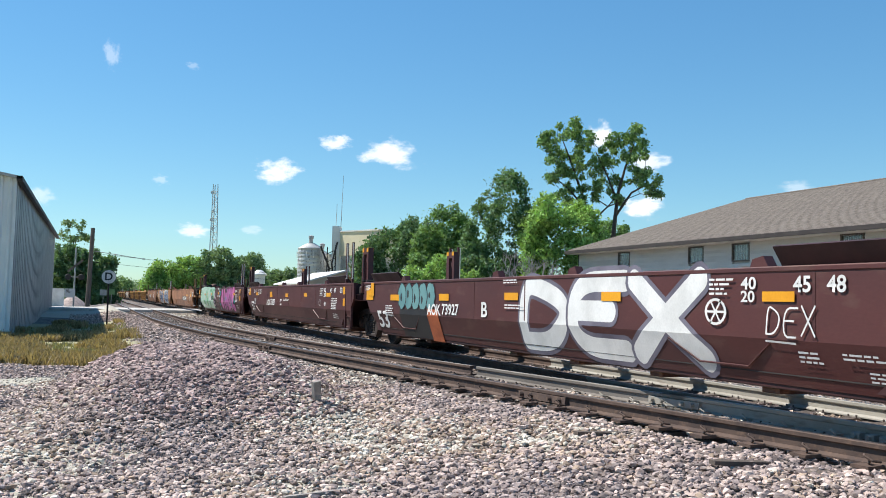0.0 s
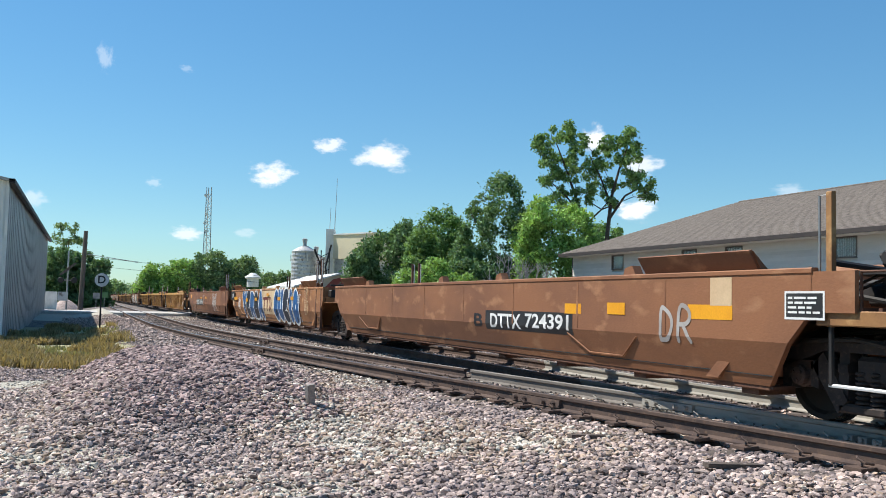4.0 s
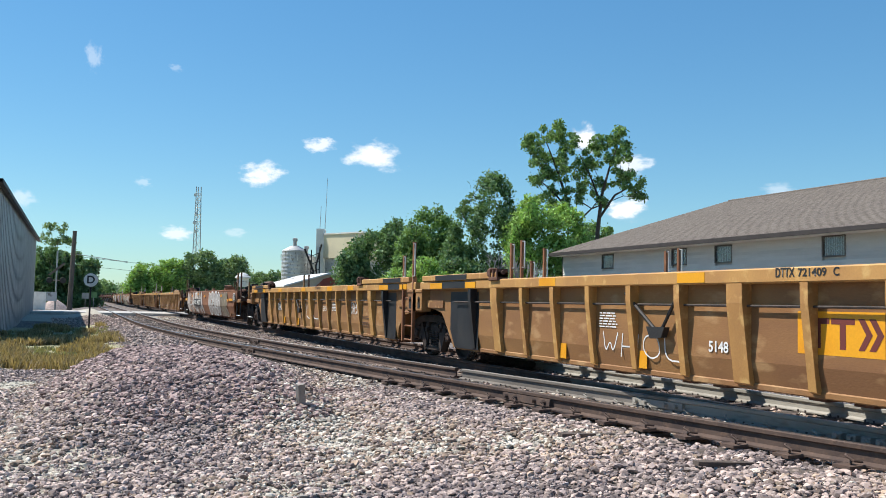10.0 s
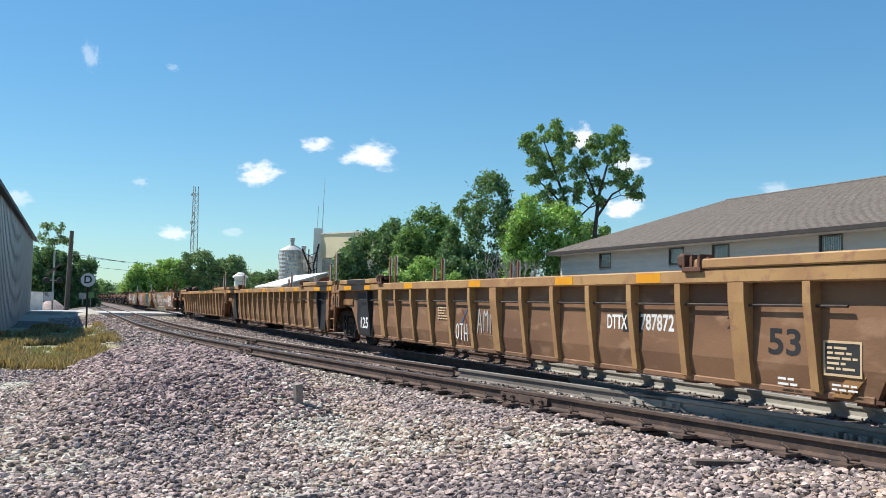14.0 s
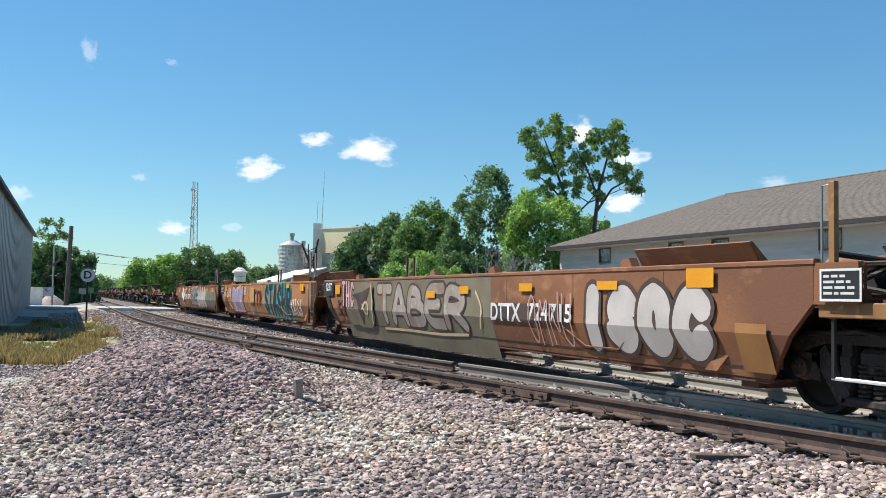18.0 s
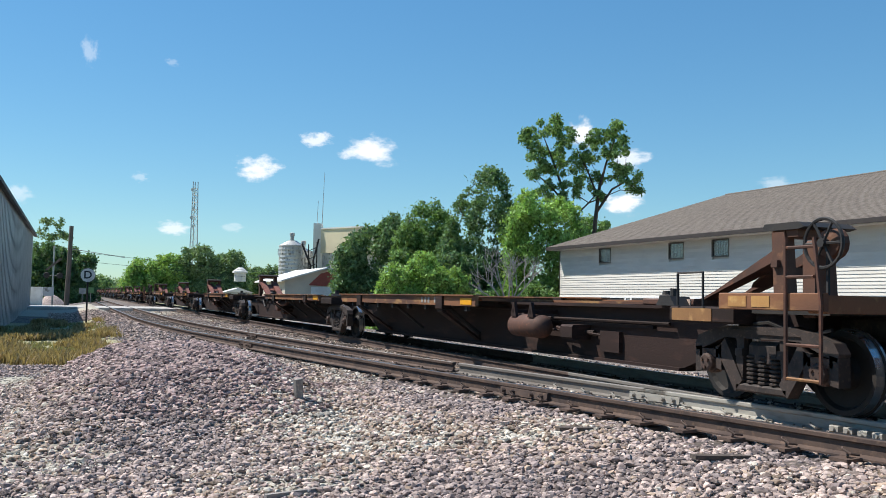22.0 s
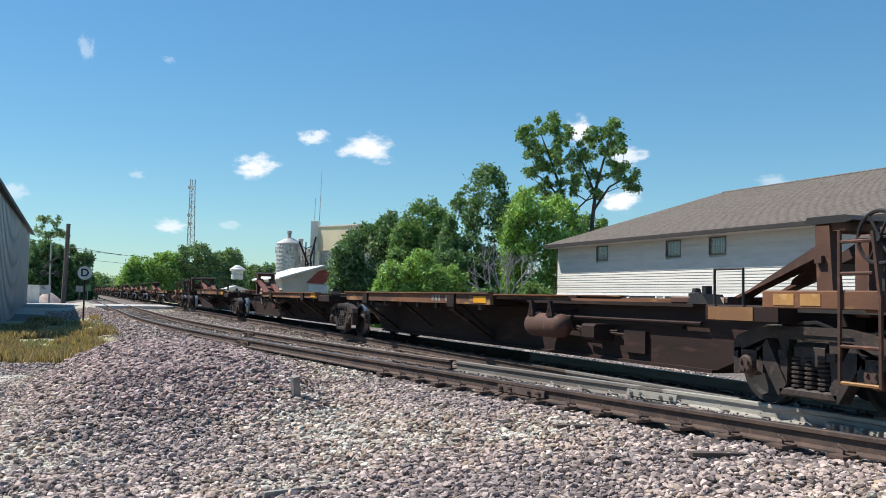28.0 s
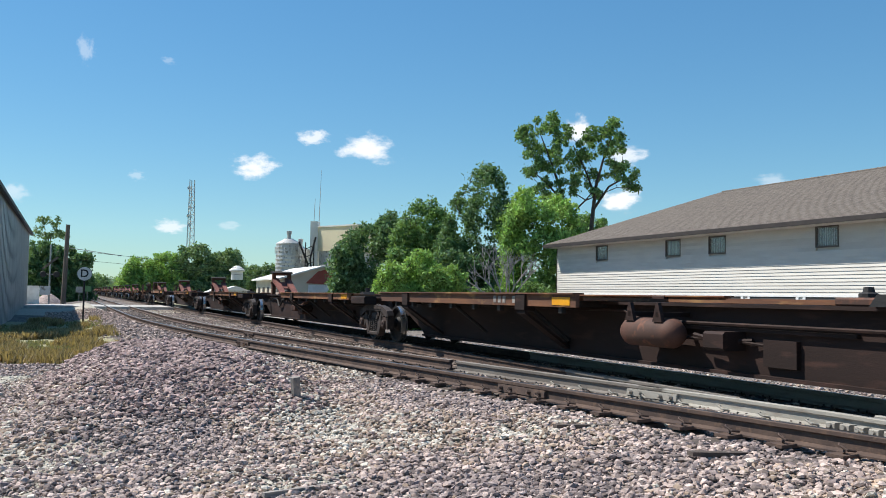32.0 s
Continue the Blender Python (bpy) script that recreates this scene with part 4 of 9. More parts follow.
BIG = [(-4.9, 15.5, 0.75), (-3.9, 16.2, 0.8), (-2.9, 16.7, 0.75), (-1.9, 16.5, 0.7), (-4.3, 14.5, 0.7), (-3.2, 15.0, 0.8), (-2.0, 15.2, 0.8), (-1.0, 15.0, 0.6), (-2.9, 13.6, 0.75), (-1.5, 13.7, 0.8), (-0.6, 13.2, 0.7), (1.0, 15.4, 0.7), (1.9, 16.0, 0.75), (2.9, 15.8, 0.7), (1.6, 14.3, 0.75), (2.7, 14.4, 0.75), (3.5, 13.4, 0.6), (2.5, 12.9, 0.8), (3.6, 12.2, 0.65), (4.1, 11.5, 0.45), (0.9, 12.5, 0.7), (-2.2, 12.2, 0.75), (-3.3, 11.6, 0.7), (-0.5, 11.6, 0.7), (1.1, 11.0, 0.5), (-4.2, 12.7, 0.5), (-3.6, 10.6, 0.9), (-2.3, 10.3, 0.9), (-2.6, 17.2, 0.5), (-5.3, 16.0, 0.45), (2.3, 16.7, 0.45), (0.2, 14.2, 0.55), (-3.9, 13.4, 0.5), (0.4, 15.9, 0.4)]
rng_big = random.Random(8)
BIG = [(u + rng_big.uniform(-1, 1) * r * 0.95, h + rng_big.uniform(-0.85, 0.75) * r, rng_big.uniform(0.28, 0.44)) for u, h, r in BIG for k in range(5)]
big_tree = tree(39.3, 65.0, BIG, "leaf_mid", "tall open-crowned green tree with bare dark limbs", trunk=0.3, per=250, size=0.22, seed=3, deep=0.8)
tree(27.0, 58.0, crown(230, [(1.0, -3.3, 2.7), (5.5, -3.2, 2.8), (7.2, -2.8, 2.7), (8.8, -2.4, 2.2), (10.2, -1.4, 1.4), (11.7, -0.3, 0.5)], (0.35, 0.75), 5), "leaf_dark", "dense dark green conical tree", trunk=0.3, per=170, size=0.21, seed=5, deep=0.8)
tree(29.4, 53.6, crown(210, [(0.8, -2.6, 2.6), (6.3, -2.8, 2.8), (8.0, -2.4, 2.2), (9.4, -1.9, 0.9)], (0.35, 0.75), 7), "leaf_bright", "bright green leafy tree beside the building", trunk=0.25, per=170, size=0.22, seed=7, deep=0.7)
tree(24.2, 63.5, crown(240, [(0.8, -2.2, 3.0), (6.5, -2.1, 3.0), (8.0, -1.2, 2.4), (9.4, -0.3, 0.8)], (0.35, 0.8), 8), "leaf_mid", "bushy mid-green tree beside the lot", trunk=0.22, per=170, size=0.23, seed=8)
tree(27.0, 83.8, crown(260, [(0.8, -3.4, 4.6), (5.0, -3.6, 4.6), (6.8, -3.2, 4.6), (8.4, -1.3, 4.4), (9.4, 0.6, 3.8), (10.2, 1.8, 3.0)], (0.5, 1.0), 10), "leaf_dark", "broad dark green tree behind the lot", trunk=0.32, per=110, size=0.29, seed=10)
tree(25.6, 57.4, crown(110, [(0.5, -2.6, 2.6), (4.6, -2.4, 2.4), (5.8, -1.0, 1.2)], (0.4, 0.8), 12), "leaf_dark", "dark green thicket behind a dead tree", trunk=0.2, per=180, size=0.23, seed=12)
for i, (x, y, w, h) in enumerate(((19.0, 53.8, 1.5, 4.3), (20.4, 53.2, 1.7, 5.0), (22.0, 52.6, 1.4, 4.2), (27.9, 52.0, 1.3, 3.6), (25.2, 53.6, 1.6, 2.8))):
    tree(x, y, crown(80, [(0.3, -w, w), (h * 0.6, -w, w), (h, -w * 0.35, w * 0.35)], (0.3, 0.6), 20 + i), "leaf_bright" if i < 3 else "leaf_mid", "low bright green shrub at the edge of the lot", trunk=0.09, per=230, size=0.19, seed=20 + i, name="shrub")
tree(56.0, 92.0, crown(60, [(8.0, -3.4, 3.4), (10.4, -2.8, 3.0), (12.2, 0.2, 1.6)], (0.5, 0.9), 33), "leaf_mid", "green tree top behind the building", trunk=0.3, per=120, size=0.3, seed=33)

# its two leaning stems and heavy limbs
for way in (((-0.3, 3.0, 0.34), (-1.0, 8.5, 0.27), (-1.9, 11.5, 0.2), (-2.8, 14.0, 0.13), (-3.6, 16.0, 0.05)), ((0.5, 3.0, 0.36), (0.8, 8.5, 0.3), (1.1, 11.5, 0.22), (1.7, 13.8, 0.14), (2.4, 15.8, 0.05)), ((0.9, 9.6, 0.2), (2.2, 11.6, 0.14), (3.4, 12.3, 0.08), (4.2, 11.6, 0.04)), ((-1.4, 10.0, 0.16), (-2.8, 11.6, 0.11), (-4.2, 12.8, 0.05)), ((1.0, 11.0, 0.17), (0.2, 13.0, 0.11), (-0.8, 15.0, 0.05))):
    bm = BM()
    for (ua, ha, ra), (ub, hb, rb) in zip(way, way[1:]):
        rod(bm, (*(RIGHT * ua).xy, ha), (*(RIGHT * ub).xy, hb), ra * 0.62, 7, rb * 0.62)
    part("limb", bm, "bark", big_tree)


def dead_tree():
    rng = random.Random(4)
    t = thing("dead_tree", "bare grey dead tree with fanned branches", "tree", at=pose(25.0, 50.6, height(25.0, 50.6)))
    bm = BM()
    rod(bm, (0, 0, -0.2), (0.05, 0, 1.9), 0.13, 7, 0.10)
    def grow(p, d, ln, r, lv):
        q = p + d * ln
        rod(bm, p, q, r, 5, r * 0.65)
        if lv:
            for _ in range(3 if lv > 1 else 4):
                nd = (d + RIGHT * rng.uniform(-0.75, 0.75) + Vector((0, rng.uniform(-0.4, 0.4), rng.uniform(-0.25, 0.4)))).normalized()
                grow(p + d * ln * rng.uniform(0.5, 1.0), nd, ln * rng.uniform(0.55, 0.8), r * 0.6, lv - 1)
    for k in (-1.2, -0.7, -0.3, 0.1, 0.4, 0.8):
        grow(Vector((0.05, 0, 1.2 + rng.random() * 0.7)), (RIGHT * k + Vector((0, 0, 1))).normalized(), 1.75, 0.06, 3)
    part("branch_fan", bm, "dead_grey", t)


dead_tree()
# a row of trees along the far side of the line
for i, (x, y, w, h) in enumerate(((12.9, 189, 3.4, 9.1), (17.6, 187, 4.4, 10.3), (22.9, 185, 4.6, 12.0), (26.8, 183.6, 3.2, 10.8), (30.0, 182, 2.1, 11.6), (39.5, 200, 5.0, 9.3), (34.5, 205, 4.0, 7.0), (15.0, 225, 4.0, 8.0), (46.0, 190, 5.0, 8.0))):
    tree(x, y, bushy(110, w, 0.8, h - 0.8, 40 + i, (0.7, 1.5), 0.42), "leaf_bright" if i in (0, 1) else "leaf_far", "full green roadside tree along the railway", trunk=0.35, per=48, size=0.40, seed=40 + i)
for i, (x, y, w, h) in enumerate(((-3.8, 120.4, 2.8, 7.9), (-1.2, 119.4, 2.2, 7.4), (1.3, 118.3, 1.1, 6.2), (-8.0, 112, 4.0, 8.4))):
    tree(x, y, bushy(100, w, 0.4, h - 0.6, 60 + i, (0.5, 1.0), 0.35), "leaf_dark", "dark green tree beyond the crossing", trunk=0.3, per=130, size=0.3, seed=60 + i)
tree(-2.6, 124.0, bushy(26, 2.0, 8.4, 11.0, 70, (0.3, 0.6), 0.3), "leaf_far", "thin grey-green tree rising over the others", trunk=0.25, per=120, size=0.26, seed=70)


def far_woods():
    rng = random.Random(11)
    cl = []
    for a in range(0, 360, 1):
        for k in range(3):
            r = rng.uniform(330, 520) if not 80 < a < 92 else rng.uniform(560, 640)
            x, y = r * math.cos(radians(a + rng.random())), r * math.sin(radians(a + rng.random()))
            if abs(x - TRACK) < 9 and y < 540:
                continue
            h = rng.uniform(4, 10)
            cl += [(x, y, h * 0.35, h * 0.75), (x + rng.uniform(-4, 4), y, h * 0.8, h * 0.55)]
    for i in range(60):
        x, y = rng.uniform(-26, -6), rng.uniform(180, 420)
        cl += [(x, y, 3, 4.0), (x, y, 6.5, 3.2)]
        x, y = rng.uniform(22, 44), rng.uniform(240, 480)
        cl += [(x, y, 3, 4.0), (x, y, 6.5, 3.2)]
    for i in range(70):
        x, y, h = rng.uniform(-40, 60), rng.uniform(570, 660), rng.uniform(9, 13)
        cl += [(x, y, h * 0.3, h * 0.5), (x, y, h * 0.72, h * 0.36)]
    ob = leaves("woods", cl, 1.6, 1.9, "leaf_far", None, 5)
    tagged(ob, "far hazy belt of green woods round the horizon", "woods", kind="stuff")


far_woods()


# ---- clouds ----
def cloud_material(name, seed, dense):
    m = bpy.data.materials.new(name)
    m.use_nodes = True
    n, l = m.node_tree.nodes, m.node_tree.links
    n.clear()
    tc = n.new("ShaderNodeTexCoord")
    out, mix, em, tr = (n.new("ShaderNode" + k) for k in ("OutputMaterial", "MixShader", "Emission", "BsdfTransparent"))
    ln = n.new("ShaderNodeVectorMath")
    ln.operation = "LENGTH"
    l.new(tc.outputs["Object"], ln.inputs[0])
    off = n.new("ShaderNodeVectorMath")
    off.operation = "ADD"
    off.inputs[1].default_value = (seed * 3.1, seed * 1.7, seed)
    l.new(tc.outputs["Object"], off.inputs[0])
    nz = n.new("ShaderNodeTexNoise")
    nz.inputs["Scale"].default_value, nz.inputs["Detail"].default_value, nz.inputs["Roughness"].default_value = 1.9, 7, 0.58
    l.new(off.outputs[0], nz.inputs["Vector"])
    s = n.new("ShaderNodeMath")
    s.operation = "MULTIPLY_ADD"
    s.inputs[1].default_value = 1.9
    l.new(nz.outputs[0], s.inputs[0])
    neg = n.new("ShaderNodeMath")
    neg.operation = "MULTIPLY"
    neg.inputs[1].default_value = -1.25
    l.new(ln.outputs["Value"], neg.inputs[0])
    l.new(neg.outputs[0], s.inputs[2])
    r = n.new("ShaderNodeMapRange")
    r.interpolation_type = "SMOOTHSTEP"
    r.inputs["From Min"].default_value, r.inputs["From Max"].default_value = 0.0, 0.72
    r.inputs["To Max"].default_value = dense
    l.new(s.outputs[0], r.inputs["Value"])
    em.inputs["Color"].default_value, em.inputs["Strength"].default_value = (0.93, 0.96, 1.0, 1), 0.82
    l.new(r.outputs[0], mix.inputs[0])
    l.new(tr.outputs[0], mix.inputs[1])
    l.new(em.outputs[0], mix.inputs[2])
    l.new(mix.outputs[0], out.inputs["Surface"])
    M[name] = m


CLOUDS = [(555, 3014, 424, 105, 62, 0.95), (905, 2870, 487, 140, 78, 0.95), (737, 2940, 523, 75, 45, 0.8), (301, 3118, 217, 80, 34, 0.7), (1699, 2546, 484, 100, 50, 0.75), (1683, 2553, 335, 110, 62, 0.95), (1559, 2604, 565, 70, 70, 0.95), (25, 3230, 811, 45, 65, 0.3), (-182, 3315, 325, 70, 45, 0.4), (195, 3161, 386, 40, 26, 0.28), (282, 3126, 778, 35, 22, 0.2), (483, 3043, 226, 60, 24, 0.28), (2154, 2360, 408, 90, 30, 0.35)]
for i, (x, y, z, w, h, dense) in enumerate(CLOUDS):
    cloud_material("cloud_%d" % i, i + 1, dense)
    bm = BM()
    v = [bm.verts.new(p) for p in ((-1.3, -1.3, 0), (1.3, -1.3, 0), (1.3, 1.3, 0), (-1.3, 1.3, 0))]
    bm.faces.new(v)
    ob = link("backdrop_cloud", bm, "cloud_%d" % i)
    q = (Vector((x, y, z)) - EYE).to_track_quat("-Z", "Y").to_matrix().to_4x4()
    ob.matrix_basis = Matrix.Translation((x, y, z)) @ q @ Matrix.Diagonal((w, h, 1, 1))
    tagged(ob, "small white fair-weather cloud in the blue sky", "cloud", kind="structure")


# ---- loose stone and grass ----
def scatter_stones(name, label, count, inside, lo, hi, material, seed, lumpy=False):
    """Broken stone, each piece an angular broken lump half sunk in the bed; one heap of countless pieces."""
    rng = np.random.default_rng(seed)
    if lumpy:
        g = 1.618
        cube = np.array([p for a in (-1, 1) for b in (-g, g) for p in ((0, a, b), (a, b, 0), (b, 0, a))]) * 0.52
        far = np.linalg.norm(cube[:, None] - cube[None], axis=2) < 1.2
        tri = []
        for i in range(12):
            for j in range(i + 1, 12):
                for m in range(j + 1, 12):
                    if far[i, j] and far[j, m] and far[i, m]:
                        out = np.dot(np.cross(cube[j] - cube[i], cube[m] - cube[i]), cube[i] + cube[j] + cube[m]) > 0
                        tri.append((i, j, m) if out else (i, m, j))
        tri = np.array(tri)
    else:
        cube = np.array([(x, y, z) for x in (-1, 1) for y in (-1, 1) for z in (-1, 1)]) * 0.62
        tri = np.array([(0, 1, 3), (0, 3, 2), (4, 6, 7), (4, 7, 5), (0, 4, 5), (0, 5, 1), (2, 3, 7), (2, 7, 6), (0, 2, 6), (0, 6, 4), (1, 5, 7), (1, 7, 3)])
    nv = len(cube)
    spots = []
    while len(spots) < count:
        p = inside(rng)
        if p is not None:
            spots.append((p[0], p[1], height(p[0], p[1])))
    c = np.array(spots)
    k = len(c)
    size = (lo + (hi - lo) * rng.random(k) ** 1.7)
    shape = (cube[None] + rng.uniform(-0.26, 0.26, (k, nv, 3))) * rng.uniform(0.62, 1.3, (k, 1, 3))
    ax = rng.normal(size=(k, 4))
    ax /= np.linalg.norm(ax, axis=1)[:, None]
    w, x, y, z = ax.T
    rot = np.stack([np.stack([1 - 2 * (y * y + z * z), 2 * (x * y - w * z), 2 * (x * z + w * y)], -1), np.stack([2 * (x * y + w * z), 1 - 2 * (x * x + z * z), 2 * (y * z - w * x)], -1), np.stack([2 * (x * z - w * y), 2 * (y * z + w * x), 1 - 2 * (x * x + y * y)], -1)], 1)
    v = np.einsum("kij,knj->kni", rot, shape) * size[:, None, None] * 0.5
    v[:, :, 2] *= 0.66
    c[:, 2] += size * rng.uniform(-0.04, 0.40, k)
    v = (v + c[:, None]).reshape(-1, 3)
    f = (tri[None] + (np.arange(k) * nv)[:, None, None]).reshape(-1)
    me = bpy.data.meshes.new(name)
    me.vertices.add(len(v))
    me.vertices.foreach_set("co", v.ravel())
    me.loops.add(len(f))
    me.loops.foreach_set("vertex_index", f)
    me.polygons.add(len(f) // 3)
    me.polygons.foreach_set("loop_start", np.arange(len(f) // 3) * 3)
    me.polygons.foreach_set("use_smooth", [False] * (len(f) // 3))
    me.update(calc_edges=True)
    kinds = [material] if isinstance(material, str) else material
    for kd in kinds:
        me.materials.append(M[kd])
    if len(kinds) > 1:
        # drifts of one colour shade into the next
        drift = np.array([noise.noise((x * 0.55, y * 0.4, seed)) + 0.5 * noise.noise((x * 2.1, y * 1.7, seed + 9)) for x, y, z in spots])
        pick = np.clip(((drift + rng.normal(size=k) * 0.3) * 0.75 + 0.5) * len(kinds), 0, len(kinds) - 1).astype(int)
        me.polygons.foreach_set("material_index", np.repeat(pick, len(tri)))
    return tagged(new(name, me), label, "stone", kind="stuff")


def clear_of_rails(x, y):
    s = siding_x(y)
    return min(abs(x - s + GAUGE), abs(x - s - GAUGE), abs(x - TRACK + GAUGE), abs(x - TRACK - GAUGE)) > 0.11


def near_bed(rng):
    r, a = math.sqrt(rng.uniform(6.2 ** 2, 13.0 ** 2)), rng.uniform(radians(-7), radians(53))
    x, y = r * math.sin(a), r * math.cos(a)
    if x > siding_x(y) + 0.6 or not clear_of_rails(x, y) or rng.random() < 0.62 * smooth_step(dust_at(x, y), 0.3, 0.7):
        return None
    return x, y


def mid_bed(rng):
    r, a = math.sqrt(rng.uniform(12.6 ** 2, 24.0 ** 2)), rng.uniform(radians(-7), radians(36))
    x, y = r * math.sin(a), r * math.cos(a)
    if x > siding_x(y) - 0.6 or grass_at(x, y) > 0.4 or dust_at(x, y) > 0.5 or not clear_of_rails(x, y):
        return None
    return x, y


def track_bed(rng):
    y = rng.uniform(6, 44) if rng.random() < 0.75 else rng.uniform(44, 66)
    x = rng.uniform(siding_x(y) - 0.6, TRACK + 2.6)
    return (x, y) if clear_of_rails(x, y) else None


def heap_spot(rng):
    x, y = 1.45 + rng.normal() * 0.85, 13.4 + rng.normal() * 2.0
    return (x, y) if height(x, y) > 0.22 and y > 9.6 and x < siding_x(y) - 1.9 else None


BLEND = ["stone_slate", "stone_slate", "stone", "stone", "stone", "stone", "stone_brown", "stone_brown", "stone_pale"]
scatter_stones("ballast", "loose grey-mauve crushed stone ballast in the foreground", 60000, near_bed, 0.024, 0.082, BLEND, 1, True)
scatter_stones("ballast", "loose grey crushed stone ballast beside the side track", 36000, mid_bed, 0.028, 0.078, BLEND, 2)
scatter_stones("ballast", "grey crushed stone ballast between the tracks", 26000, track_bed, 0.03, 0.075, BLEND, 3)
def verge(rng):
    y = rng.uniform(22, 58)
    x = rng.uniform(-1.2, siding_x(y) - 0.6)
    return (x, y) if rng.random() > grass_at(x, y) * 1.1 else None


scatter_stones("rubble", "grey stone rubble on the verge between grass and track", 9000, verge, 0.04, 0.12, "stone", 6)
def pale_spot(rng):
    cx, cy, rx, ry = ((-0.15, 8.8, 0.45, 0.22), (1.35, 8.7, 0.35, 0.4), (1.75, 7.9, 0.35, 0.35), (2.55, 9.5, 0.5, 0.3), (-0.6, 17.5, 1.0, 0.8))[rng.integers(5)]
    return cx + rng.normal() * rx, cy + rng.normal() * ry


scatter_stones("pale_chips", "pale limestone chips strewn over the darker ballast", 3000, pale_spot, 0.02, 0.055, "stone_pale", 12)
def far_bed(rng):
    return rng.uniform(TRACK + 1.7, TRACK + 5.5), 3 + 40 * rng.random() ** 1.5


scatter_stones("ballast", "coarse brown-grey stone beyond the main track", 12000, far_bed, 0.04, 0.10, BLEND, 14)
scatter_stones("rusty_stones", "small patch of orange rusty stones in the ballast", 70, lambda rng: (3.5 + rng.normal() * 0.16, 9.45 + rng.normal() * 0.13), 0.025, 0.05, "rust_orange", 9)
scatter_stones("ballast_heap", "heap of dark mauve crushed stone beside the track", 16000, heap_spot, 0.045, 0.105, "stone_dark", 4, True)


def grass_tufts(name, label, material, count, seed, tall):
    rng = np.random.default_rng(seed)
    vs = []
    n = 0
    while n < count:
        y = rng.uniform(19.0, 50.0)
        x = rng.uniform(-4.2, 2.0)
        if grass_at(x, y) < rng.uniform(0.25, 1.0) or dust_at(x, y) > 0.45 or noise.noise((x * 0.7, y * 0.45, seed * 3.7)) < 0.02 * (y - 26) - 0.1 * seed + 0.12:
            continue
        z = height(x, y)
        for _ in range(6):
            a = rng.uniform(0, 6.28)
            h = tall * rng.uniform(0.5, 1.25)
            w = 0.012 + 0.0004 * y
            bx, by = x + rng.normal() * 0.06, y + rng.normal() * 0.06
            lx, ly = math.cos(a) * h * 0.45, math.sin(a) * h * 0.45
            px, py = -math.sin(a) * w, math.cos(a) * w
            vs.append(((bx - px, by - py, z - 0.02), (bx + px, by + py, z - 0.02), (bx + lx * 0.4 + px * 0.6, by + ly * 0.4 + py * 0.6, z + h * 0.6), (bx + lx, by + ly, z + h)))
        n += 1
    flat_v = [p for q in vs for p in q]
    ob = raw(name, flat_v, [(4 * i, 4 * i + 1, 4 * i + 2, 4 * i + 3) for i in range(len(vs))], material)
    tagged(ob, label, "grass", kind="stuff")


grass_tufts("dry_grass", "dry straw-coloured grass in front of the shed", "grass_dry", 3600, 1, 0.24)
grass_tufts("weeds", "sparse green weeds among the dry grass", "grass_green", 1100, 2, 0.11)

# ---- the train ----
SPEED = 14.12
SIDE = 1.50  # half the cars' width


def mirrored(fn):
    for sgn in (-1, 1):
        fn(sgn)


